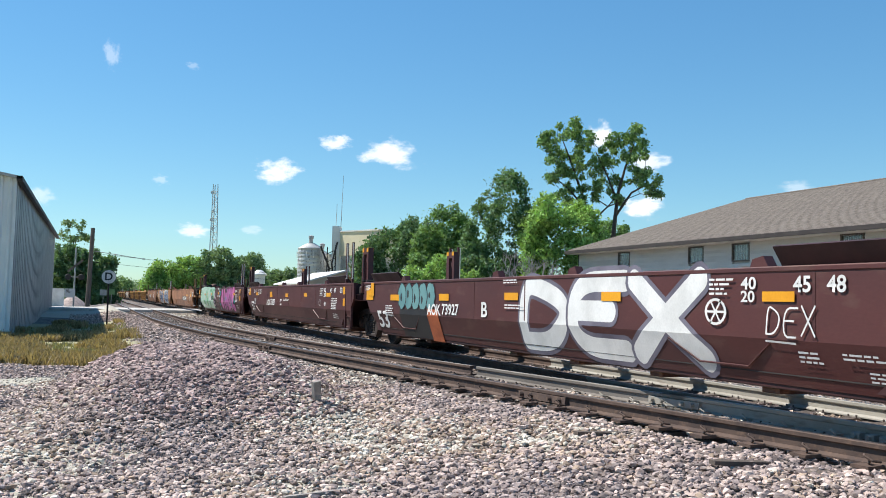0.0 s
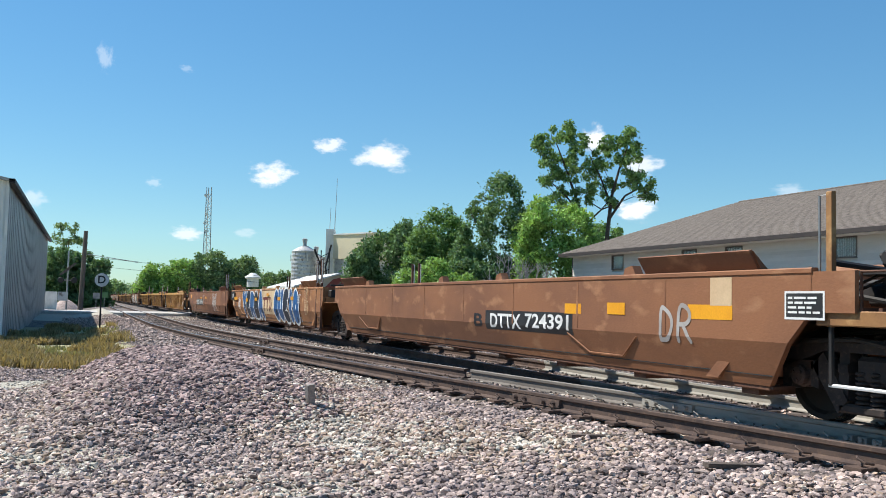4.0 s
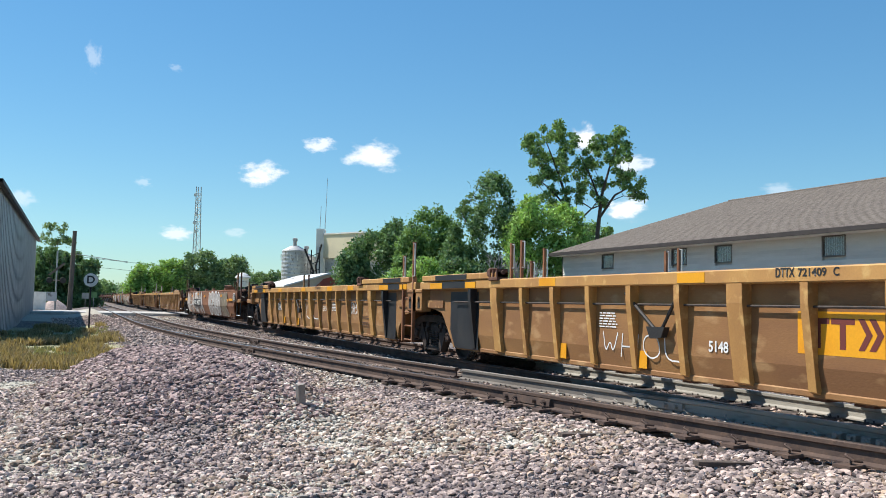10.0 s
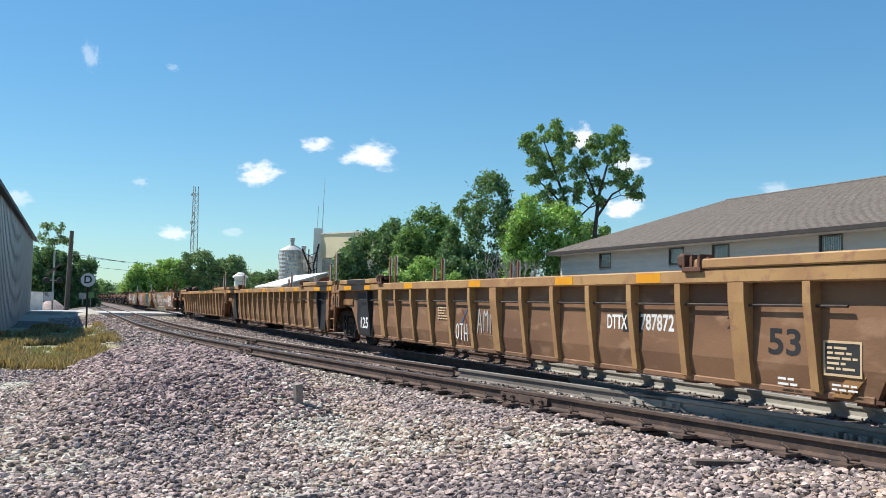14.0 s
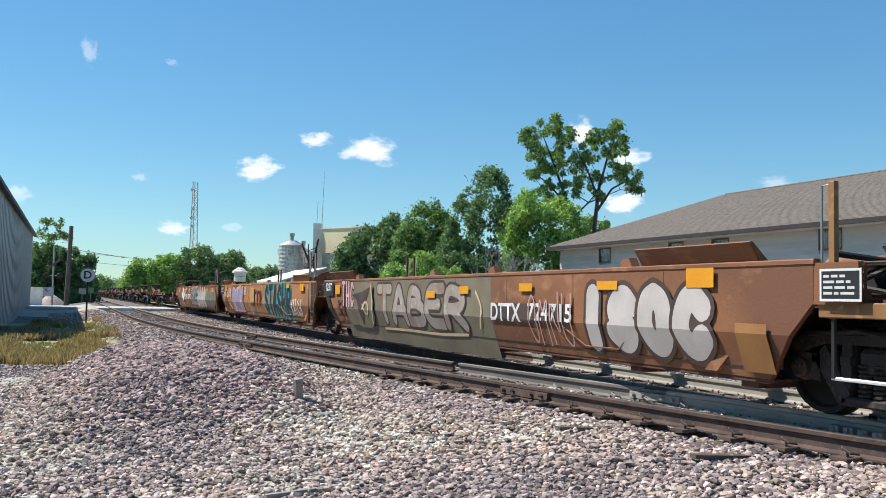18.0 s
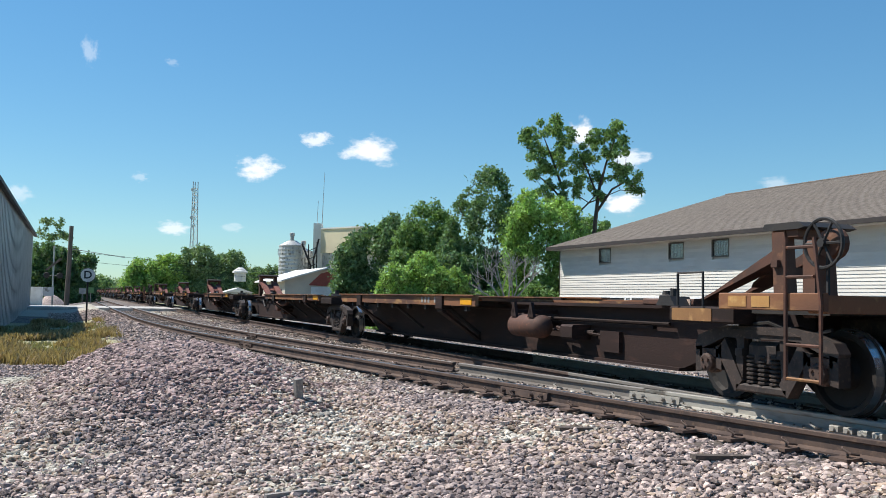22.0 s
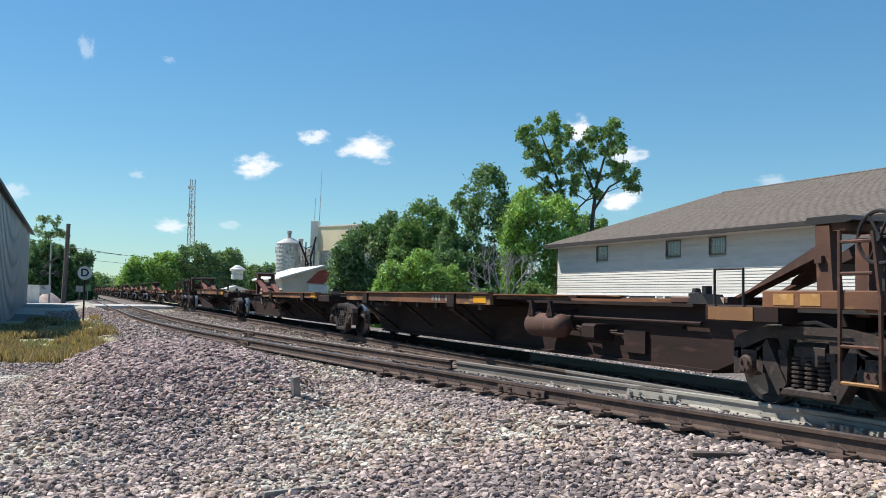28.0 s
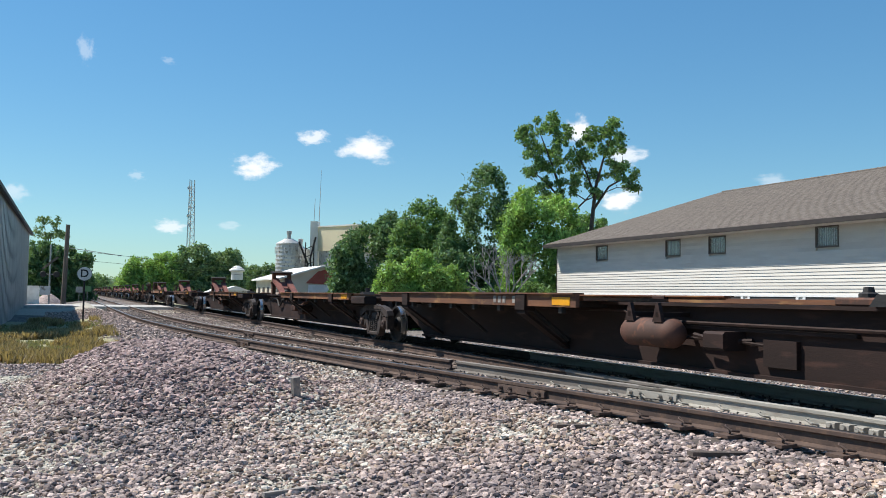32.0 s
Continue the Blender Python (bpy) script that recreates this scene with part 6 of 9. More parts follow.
    if not ends[0]:
        ladder_posts(car, yr + 0.55, 2.55, paint if frames else "rust_dark", hi=2.55 if frames else 2.28)
    else:
        car_end_gear(car, yr + 0.30, -1, "rust_dark")
        coupler(car, yr - 0.1, -1)
        truck_parts(car, yr)
        for sgn in (-1, 1):
            bm = BM()
            box(bm, min(sgn * SIDE, sgn * (SIDE - 0.05)), max(sgn * SIDE, sgn * (SIDE - 0.05)), yr - 0.2, yr + 0.32, 1.08, 1.46)
            part("end_plate", bm, paint, car)
    if ends[1]:
        car_end_gear(car, yl - 0.60, 1, "rust_dark", False)
        coupler(car, yl + 0.1, 1)
    truck_parts(car, yl)
    return car


def ribbed_well(L, top, body, ends, lab, black=(True, True)):
    """A container well with outside ribs under a deep top chord."""
    yl, yr = L / 2, -L / 2
    car = thing("well_car", lab, "rail car")
    for sgn in (-1, 1):
        X, xp = sgn * SIDE, sgn * (SIDE - 0.13)
        lohi = lambda a, b: (min(a, b), max(a, b))
        bm = BM()
        poly = [(yr + 0.05, 1.36), (yl - 0.55, 1.36), (yl - 0.55, 1.0), (yl - 1.15, 0.92), (yl - 1.62, 0.56), (yr + 1.32, 0.56), (yr + 0.95, 0.85), (yr + 0.05, 0.92)]
        prism(bm, [(xp, y, z) for y, z in poly], [(xp - sgn * 0.05, y, z) for y, z in poly])
        fold = [(yl - 1.62, 0.56, 0.0), (yl - 1.85, 0.31, 0.05), (yr + 1.48, 0.31, 0.05), (yr + 1.32, 0.56, 0.0)]
        prism(bm, [(xp - sgn * d, y, z) for y, z, d in fold], [(xp - sgn * (d + 0.05), y, z) for y, z, d in fold])
        sd = part("side", bm, body, car)
        bm = BM()
        a, b = lohi(X, xp - sgn * 0.1)
        box(bm, a, b, yr + 0.0, yl - 0.35, 1.345, 1.495, bev=0.015)
        part("top_chord", bm, top, sd, "worn yellow top chord")
        bm = BM()
        a, b = lohi(xp - sgn * 0.03, xp - sgn * 0.1)
        box(bm, a, b, yr + 1.5, yl - 1.85, 0.27, 0.34, bev=0.012)
        part("bottom_sill", bm, body, sd)
        for i in range(15):
            y = yl - 2.72 - 0.965 * i
            w = 0.12 if i in (1, 7, 13) else 0.05
            bm = BM()
            q = [(X - sgn * 0.004, 1.35), (X - sgn * 0.008, 1.15), (xp + sgn * 0.02, 0.33), (xp - sgn * 0.05, 0.30), (xp, 0.56), (xp, 1.35)]
            prism_y(bm, q if sgn > 0 else q[::-1], y - w, y + w)
            part("rib", bm, "black_paint" if (i == 0 and black[1]) or (i == 14 and black[0]) else top, sd)
        for y in (yl - 5.5, 0.4, -2.6, yr + 4.6):
            bm = BM()
            box(bm, *lohi(X + sgn * 0.003, X), y - 0.24, y + 0.24, 1.365, 1.475)
            part("reflector", bm, "reflector", sd, "yellow reflective strip")
        yellow = top == "yellow_worn"
        for i in (3, 5) if yellow else ():
            y = yl - 2.72 - 0.965 * i
            bm = BM()
            box(bm, *lohi(xp + sgn * 0.004, xp), y - 0.24, y - 0.08, 0.35, 0.56)
            part("jacking_mark", bm, "reflector", sd, "yellow painted patch")
        # dark rods hanging in a V from the top chord
        for ya, yb in ((1.78, 1.15), (0.70, 1.0)) if yellow else ():
            bm = BM()
            rod(bm, (xp + sgn * 0.06, ya, 1.26), (xp + sgn * 0.07, yb, 0.84), 0.022, 6)
            part("hanger_rod", bm, "black_steel", sd)
        if yellow:
            bm = BM()
            prism_x(bm, [(1.28, 0.86), (0.92, 0.86), (0.98, 0.74), (1.2, 0.72)], *lohi(xp + sgn * 0.02, xp + sgn * 0.10))
            part("rod_joint", bm, "black_steel", sd)
        bm = BM()
        rod(bm, (xp + sgn * 0.05, yr + 1.7, 1.12), (xp + sgn * 0.05, yl - 1.9, 1.12), 0.014, 6)
        part("brake_rod", bm, "truck_steel", sd)
        # raised guides over both ends
        for y0, y1 in ((yr + 0.35, yr + 3.75), (yl - 3.9, yl - 0.5)):
            bm = BM()
            a, b = lohi(X + sgn * 0.02, X - sgn * 0.16)
            box(bm, a, b, y0, y1, 1.50, 1.61, bev=0.015)
            part("guide_rail", bm, top, car)
        for on, ya, yb, yc, yd in ((black[0], yr + 1.5, yr + 2.2, yr + 0.5, yr + 2.3), (black[1], yl - 2.86, yl - 1.62, yl - 3.0, yl - 0.9)):
            if on:
                bm = BM()
                prism_x(bm, [(ya, 0.3), (yb - 0.22 * (ya > 0), 0.3), (yb, 0.62), (yb, 1.3), (ya, 1.3)], *lohi(xp + sgn * 0.004, xp))
                part("black_panel", bm, "black_paint", sd, "black painted end panel")
                bm = BM()
                box(bm, *lohi(X + sgn * 0.004, X), yc, yd, 1.36, 1.48)
                part("black_band", bm, "black_paint", sd)
                bm = BM()
                box(bm, *lohi(X + sgn * 0.025, X + sgn * 0.02), yc + 0.35, yd - 0.3, 1.508, 1.60)
                part("black_band", bm, "black_paint", sd)
                for ye, wd in ((yc + 0.22, 0.22), (yd - 0.30, 0.30)):
                    bm = BM()
                    box(bm, *lohi(X + sgn * 0.008, X + sgn * 0.004), ye - wd, ye + wd, 1.36, 1.465)
                    part("reflector", bm, "reflector", sd, "yellow reflective strip")
    bm = BM()
    for x0, x1 in ((-1.33, -1.05), (1.05, 1.33)):
        box(bm, x0, x1, yr + 1.4, yl - 1.8, 0.28, 0.31)
    part("well_floor", bm, "rust_dark", car, "narrow floor flanges of the open well")
    for y in np.arange(yr + 1.9, yl - 2.0, 1.93):
        for dy in (-0.27, 0.27):
            bm = BM()
            box(bm, -1.28, 1.28, y + dy - 0.11, y + dy + 0.11, 0.24, 0.38)
            part("cross_bearer", bm, "rust_dark", car)
    for y, k in ((yr, 1), (yl, -1)):
        bm = BM()
        y2 = y + k * 1.3
        box(bm, -1.40, 1.40, min(y + k * 0.25, y2), max(y + k * 0.25, y2), 1.0, 1.14)
        part("end_platform", bm, "yellow_rib", car)
        bm = BM()
        box(bm, -0.35, 0.35, min(y - k * 0.05, y2), max(y - k * 0.05, y2), 0.74, 0.99, bev=0.04)
        part("centre_sill", bm, "truck_steel", car)
        bm = BM()
        prism_x(bm, [(y + k * 1.1, 0.99), (y + k * 1.3, 0.99), (y + k * 1.95, 0.30), (y + k * 1.75, 0.30)][::-k], -1.36, 1.36)
        part("slope_sheet", bm, "yellow_rib", car)
        for x in (-1.40, 1.40):
            bm = BM()
            box(bm, x - 0.10, x + 0.10, min(y + k * 0.12, y + k * 0.44), max(y + k * 0.12, y + k * 0.44), 0.92, 1.36, bev=0.025)
            box(bm, x - 0.115, x + 0.115, min(y + k * 0.10, y + k * 0.46), max(y + k * 0.10, y + k * 0.46), 1.28, 1.36, bev=0.02)
            lathe(bm, [(0.055, -0.106), (0.055, 0.106)], 12, "x", (x, y + k * 0.28, 1.16), mi=1)
            box(bm, x - 0.106, x + 0.106, y + k * 0.28 - 0.055, y + k * 0.28 + 0.055, 0.98, 1.16, mi=1)
            part("corner_post", bm, ["yellow_rib", "black_steel"], car)
        bm = BM()
        for x in (-1.0, -0.3, 0.5):
            box(bm, x - 0.16, x + 0.16, y + k * 0.6 - 0.16, y + k * 0.6 + 0.16, 1.14, 1.36, bev=0.03)
        part("end_gear", bm, "black_steel", car, "dark brake gear on the end platform")
        for x in (-1.44, 1.44):
            bm = BM()
            box(bm, x - 0.1, x + 0.1, y + k * 3.75 - 0.16, y + k * 3.75 + 0.16, 1.47, 1.53, bev=0.01)
            for dy in (-0.13, 0.0, 0.13):
                prism_x(bm, [(y + k * 3.75 + dy - 0.02, 1.53), (y + k * 3.75 + dy + 0.02, 1.53), (y + k * 3.75 + dy + 0.02, 1.63), (y + k * 3.75 + dy - 0.02, 1.66)], x - 0.1, x + 0.1)
            rod(bm, (x, y + k * 3.75 - 0.2, 1.60), (x, y + k * 3.75 + 0.18, 1.60), 0.035, 8)
            lathe(bm, [(0.05, -0.09), (0.085, -0.06), (0.085, 0.06), (0.05, 0.09)], 12, "x", (x, y + k * 3.75 + 0.2, 1.60))
            part("lock_lug", bm, "rust_dark", car, "rusty container lock")
    if not ends[0]:
        ladder_posts(car, yr + 0.15, 2.3, "rust", hi=2.30, second=2.05)
    else:
        car_end_gear(car, yr + 0.1, -1, "rust_dark", False, (1.5, 1.62))
        coupler(car, yr - 0.1, -1)
        truck_parts(car, yr)
    if ends[1]:
        car_end_gear(car, yl - 0.40, 1, "rust_dark", False, (1.78, 1.58))
        coupler(car, yl + 0.1, 1)
    else:
        for x in (-SIDE + 0.05, SIDE - 0.05):
            for yy, h in ((yl - 4.6, 2.08), (yl - 4.25, 2.05)):
                bm = BM()
                box(bm, x - 0.02, x + 0.02, yy - 0.024, yy + 0.024, 1.40, h, bev=0.006)
                part("guide_post", bm, "rust", car)
                bm = BM()
                tube(bm, [(x, yy, h - 0.02), (x, yy - 0.09, h - 0.02), (x, yy - 0.09, 1.66), (x, yy, 1.66)], 0.011, 6)
                part("grab_rod", bm, "grab_white", car, "bare pale metal rod")
    truck_parts(car, yl)
    return car


def spine_car(L, ends, lab, rusty=False, deck_mat="deck_rust"):
    """A skeleton car: one deep centre beam, a narrow deck on brackets, a folded trailer stand."""
    yl, yr = L / 2, -L / 2
    steel = "spine_rust" if rusty else "spine_steel"
    car = thing("spine_car", lab, "rail car")
    bm = BM()
    web = [(yr - 0.2, 0.62), (yr + 1.0, 0.62), (yr + 2.0, 0.25), (yl - 2.0, 0.25), (yl - 1.0, 0.62), (yl + 0.2, 0.62), (yl + 0.2, 1.0), (yr - 0.2, 1.0)]
    prism_x(bm, web, -0.52, 0.52)
    box(bm, -0.60, 0.60, yr + 2.0, yl - 2.0, 0.21, 0.25)
    beam = part("centre_beam", bm, steel, car, "deep dark steel centre beam")
    bm = BM()
    box(bm, -0.66, 0.66, yr + 0.2, yl - 0.2, 1.0, 1.04)
    part("beam_cover", bm, steel, beam)
    # long deck
    lead = ends[0]
    d0, d1 = (yl - 9.7, yl - 1.25) if lead else (yr + 1.35, yr + (10.45 if ends[1] else 9.2))
    e0z, e1z = (0.97, 1.20) if ends[1] else (0.95, 1.13) if lead else (0.95, 1.10)
    for sgn in (-1, 1):
        bm = BM()
        a, b = min(sgn * 1.27, sgn * 1.33), max(sgn * 1.27, sgn * 1.33)
        prism_x(bm, [(d0, e0z), (d1 - 0.12, e0z), (d1, e1z), (d0, e1z)], a, b)
        box(bm, min(sgn * 1.20, sgn * 1.38), max(sgn * 1.20, sgn * 1.38), d0, d1, e1z, e1z + 0.022)
        edge = part("deck_edge", bm, deck_mat, car, "rusty orange deck edge")
        if sgn < 0 and (lead or ends[1]):
            for n, w in enumerate((0.10, 0.10, 0.10, 0.0, 0.10, 0.10, 0.10)):
                if w:
                    bm = BM()
                    yy = (d1 - 1.5 if not lead else d0 + 2.6) - n * 0.17
                    box(bm, -1.335, -1.33, yy - w, yy, e0z + 0.04, e1z - 0.03)
                    part("worn_letter", bm, "plank_grey", edge, "worn grey stencil bar")
        for n, y in enumerate(np.arange(d0 + 0.5, d1 - 0.3, 1.0)):
            bm = BM()
            box(bm, min(sgn * 0.5, sgn * 1.26), max(sgn * 0.5, sgn * 1.26), y - 0.03, y + 0.03, 0.95, 1.04)
            box(bm, min(sgn * 1.22, sgn * 1.29), max(sgn * 1.22, sgn * 1.29), y - 0.05, y + 0.05, 0.86, 0.96)
            part("bracket", bm, "black_steel", beam)
            if n % 3 == 1:
                bm = BM()
                rod(bm, (sgn * 0.55, y, 0.42), (sgn * 1.22, y + 0.06, 0.94), 0.03, 6)
                part("brace", bm, "black_steel", beam)
        for y in (d0 + 1.6, d1 - 1.7):
            bm = BM()
            box(bm, min(sgn * 1.18, sgn * 1.37), max(sgn * 1.18, sgn * 1.37), y - 0.16, y + 0.16, 0.88, e1z + 0.01, bev=0.01)
            arm = [(sgn * 1.34, y - 0.13, 0.88), (sgn * 1.34, y + 0.13, 0.88), (sgn * 0.54, y + 0.10, 0.34), (sgn * 0.54, y - 0.10, 0.34)]
            prism(bm, arm, [(x, yy, z - 0.05) for x, yy, z in arm])
            part("cross_bearer", bm, steel, car, "sloping plate bearer under the deck")
    bm = BM()
    box(bm, -1.20, 1.20, d0, d1, 1.045, 1.09)
    part("deck", bm, deck_mat, car, "worn rusty steel deck")
    bm = BM()
    e0, e1 = (yl - 13.3, yl - 9.7) if lead else (yl - 6.0, yl - 5.4)
    prism_y(bm, [(0.2, 1.045), (1.30, 0.97), (1.30, 1.11), (1.22, 1.11), (1.22, 1.085), (0.2, 1.085)], e0, e1)
    part("short_deck", bm, deck_mat, car)
    # trailer stand
    def stand(y, k, h, mt):
        bm = BM()
        for x in (-0.3, 0.3):
            prism_x(bm, [(y - k * 0.12, 1.04), (y + k * 0.10, 1.04), (y + k * 0.04, h - 0.1), (y - k * 0.16, h - 0.1)][::k], x - 0.07, x + 0.07)
            prism_x(bm, [(y - k * 0.12, h - 0.5), (y - k * 0.02, h - 0.5), (y - k * 0.02, h - 0.42), (y - k * 0.12, h - 0.42)][::k], x - 0.12, x + 0.12)
        box(bm, -0.36, 0.36, min(y, y - k * 0.14), max(y, y - k * 0.14), h - 0.6, h - 0.5)
        box(bm, -0.34, 0.34, y - 0.22, y + 0.18, h - 0.16, h - 0.08)
        st = part("trailer_stand", bm, "rust_dark", car, "dark rusty folding trailer stand")
        for x0, x1 in ((-0.36, -0.12), (0.12, 0.36)):
            bm = BM()
            prism_x(bm, [(y - k * 0.10, h - 0.42), (y - k * 0.05, h - 0.26), (y - k * 1.50, 1.08), (y - k * 1.70, 1.05)][::-k], x0, x1)
            part("strut", bm, mt, st, "flat rust-red strut")
        bm = BM()
        prism_x(bm, [(y - k * 0.35, h - 0.48), (y - k * 0.32, h - 0.42), (y - k * 0.75, h - 0.66), (y - k * 0.78, h - 0.72)][::-k], -0.12, 0.12)
        prism_x(bm, [(y - k * 1.15, h - 0.92), (y - k * 1.12, h - 0.86), (y - k * 1.45, 1.12), (y - k * 1.5, 1.08)][::-k], -0.12, 0.12)
        part("strut_web", bm, mt, st)
        bm = BM()
        prism_x(bm, [(y + 0.30, h - 0.05), (y + 0.26, h), (y - 0.26, h), (y - 0.36, h - 0.06), (y - 0.26, h - 0.08), (y + 0.22, h - 0.08)], -0.38, 0.38)
        part("fifth_wheel_plate", bm, "black_steel", st, "dark greasy top plate")
        bm = BM()
        box(bm, -0.5, 0.5, min(y - k * 1.4, y - k * 2.5), max(y - k * 1.4, y - k * 2.5), 1.04, 1.13, bev=0.02)
        base = part("stand_base", bm, mt, car)
        bm = BM()
        a, b = min(y - k * 1.45, y - k * 1.95), max(y - k * 1.45, y - k * 1.95)
        box(bm, -0.512, -0.504, a, b, 1.045, 1.125)
        part("label_plate", bm, "cream_plate", base, "cream painted label plate")
        bm = BM()
        lathe(bm, [(0.10, 1.13), (0.10, 1.17), (0.06, 1.19), (0.05, 1.24)], 10, "z", (-0.25, y - k * 2.3, 0))
        part("knob", bm, "black_steel", base)
    if not lead:
        stand(yl - (0.3 if ends[1] else 1.15), 1, 1.95, "stand_red")
    else:
        stand(yr + 0.45, -1, 2.0, "spine_rust")
    for sgn in (-1, 1):
        bm = BM()
        a, b = min(sgn * 0.5, sgn * 1.2), max(sgn * 0.5, sgn * 1.2)
        box(bm, a, b, yl - 1.7, yl - 1.55, 0.9, 1.04)
        part("cross_sill", bm, steel, car)
        bm = BM()
        box(bm, min(sgn * 1.0, sgn * 1.3), max(sgn * 1.0, sgn * 1.3), yr + 0.15, yr + 1.25, 0.86, 1.04, bev=0.02)
        part("end_sill", bm, steel, car)
        if lead:
            bm = BM()
            xx = sgn * 1.305
            box(bm, xx - 0.004, xx + 0.004, yr + 0.5, yr + 1.2, 0.88, 1.02)
            part("side_strip", bm, "yellow_rib", car, "faded yellow strip")
        bm = BM()
        xx = sgn * 1.335
        box(bm, xx - 0.004, xx + 0.004, d0 + 0.15, d0 + 0.65, 0.975, 1.09)
        part("reflector_strip", bm, "reflector", car, "yellow reflective strip")
        bm = BM()
        tube(bm, [(sgn * 0.60, yl - 2.0, 0.92), (sgn * 0.60, yr + 6.6, 0.92), (sgn * 0.60, yr + 6.2, 0.80), (sgn * 0.60, yr + 2.2, 0.80)], 0.022, 6)
        tube(bm, [(sgn * 0.60, yr + 6.0, 0.62), (sgn * 0.60, yr + 4.2, 0.60), (sgn * 0.5, yr + 3.4, 0.55)], 0.02, 6)
        part("brake_pipe", bm, steel, car)
    bm = BM()
    box(bm, -0.58, -0.52, yr + 2.6, yr + 5.6, 0.72, 0.76)
    box(bm, -0.58, -0.52, yr + 3.4, yr + 3.9, 0.35, 0.65)
    part("bracket_rail", bm, steel, beam)
    bm = BM()
    yt = yr + 5.6 if lead else yl - 6.9
    if not lead:
        # brake valve and bent pipes where the other cars carry a tank
        for k in range(3):
            tube(bm, [(-0.55, yt + 2.4 - k * 0.2, 0.93 - k * 0.06), (-0.6, yt + 0.9, 0.92 - k * 0.06), (-0.66, yt + 0.6, 0.80 - k * 0.08), (-0.6, yt + 0.1, 0.64), (-0.55, yt - 0.5, 0.72 + k * 0.05), (-0.5, yt - 0.9, 0.85)], 0.022, 6)
            part("bent_pipe", bm, "spine_rust", car, "bent rusty brake pipe")
            bm = BM()
        box(bm, -0.8, -0.45, yt - 0.1, yt + 0.35, 0.5, 0.72, bev=0.04)
        part("brake_valve", bm, "spine_rust", car, "rusty brake valve")
        bm = BM()
        box(bm, -0.75, -0.45, yt - 0.9, yt - 0.45, 0.42, 0.62, bev=0.04)
        part("brake_valve", bm, "spine_rust", car, "rusty brake valve")
        bm = BM()
        rod(bm, (-0.62, yt - 1.0, 0.6), (-0.62, yt - 0.3, 0.62), 0.09, 10)
        part("brake_cylinder", bm, "spine_rust", car)
        bm = BM()
    if lead:
        lathe(bm, [(0.05, yt - 0.58), (0.13, yt - 0.54), (0.185, yt - 0.44), (0.185, yt + 0.44), (0.13, yt + 0.54), (0.05, yt + 0.58)], 18, "y", (-0.85, 0, 0.66))
        part("air_tank", bm, "spine_rust", car, "round rusty air reservoir", smooth=True)
        bm = BM()
    for y in (yt - 0.3, yt + 0.3):
        prism_x(bm, [(y - 0.10, 0.80), (y + 0.10, 0.80), (y + 0.02, 1.04), (y - 0.02, 1.04)], -1.0, -0.95)
        part("hanger", bm, steel, car)
        bm = BM()
        box(bm, -1.0, -0.3, y - 0.03, y + 0.03, 0.86, 0.92)
        part("hanger", bm, steel, car)
        bm = BM()
    tube(bm, [(-0.7, yt - 0.65, 0.66), (-0.7, yt - 1.1, 0.60), (-0.55, yt - 1.5, 0.62)], 0.03, 6)
    part("bent_pipe", bm, steel, car)
    bm = BM()
    box(bm, -0.85, -0.5, yt - 1.35, yt - 1.0, 0.5, 0.72, bev=0.03)
    part("brake_valve", bm, steel, car)
    if not lead and not ends[1]:
        bm = BM()
        tube(bm, [(-0.57, yl - 2.6, 0.88), (-0.58, yl - 3.2, 0.88), (-0.59, yl - 3.35, 0.84), (-0.60, yl - 3.6, 0.66), (-0.60, yl - 3.75, 0.62), (-0.60, yl - 3.9, 0.66), (-0.59, yl - 4.15, 0.84), (-0.58, yl - 4.3, 0.88), (-0.57, yl - 5.2, 0.88)], 0.032, 8)
        part("sagging_hose", bm, "black_steel", car, "sagging dark brake hose")
    bm = BM()
    lathe(bm, [(0.12, 1.04), (0.12, 1.12), (0.06, 1.14), (0.06, 1.26)], 10, "z", (-0.6, yr + 2.1, 0))
    prism_x(bm, [(yr + 1.9, 1.04), (yr + 2.3, 1.04), (yr + 2.2, 1.16), (yr + 2.0, 1.16)], -0.75, -0.45)
    part("pedestal", bm, "black_steel", car)
    if ends[0]:
        spine_end_gear(car, yr + 0.2, -1)
        coupler(car, yr - 0.1, -1)
        truck_parts(car, yr, False)
    if ends[1]:
        spine_end_gear(car, yl + 0.0, 1)
        coupler(car, yl + 0.1, 1)
    truck_parts(car, yl, False)
    return car


# truck places along the train, from the first car that passes, at the clip's start
K = 0.957


W = 18.35
maroon_end = smooth_well(W, "maroon", (False, False), "maroon container well car with white lettering and spray paint", dark="maroon_dark")
maroon_tail = smooth_well(W, "maroon", (False, True), "maroon container well car with green and pink spray paint", dark="maroon_dark")
rust_front = smooth_well(W, "rust", (True, False), "rust-brown container well car with faded lettering", frames=False)
rust_mid = smooth_well(W, "rust_orange", (False, False), "orange-brown container well car covered in spray paint", frames=False)
rust_tail = smooth_well(W, "rust", (False, True), "rust-brown container well car with faded lettering", frames=False)
rust_lone = smooth_well(W, "rust", (True, True), "rust-brown container well car with pale spray paint", frames=False)
rib_front = ribbed_well(W, "yellow_worn", "ochre_panel", (True, False), "yellow and rust ribbed container well car", black=(False, True))
rib_mid = ribbed_well(W, "yellow_worn", "ochre_panel", (False, False), "yellow and rust ribbed container well car")
rib_tail = ribbed_well(W, "yellow_worn", "ochre_panel", (False, True), "yellow and rust ribbed container well car")
brown_front = ribbed_well(W, "tan_worn", "brown_panel", (True, False), "brown ribbed container well car with a worn tan top chord", black=(False, True))
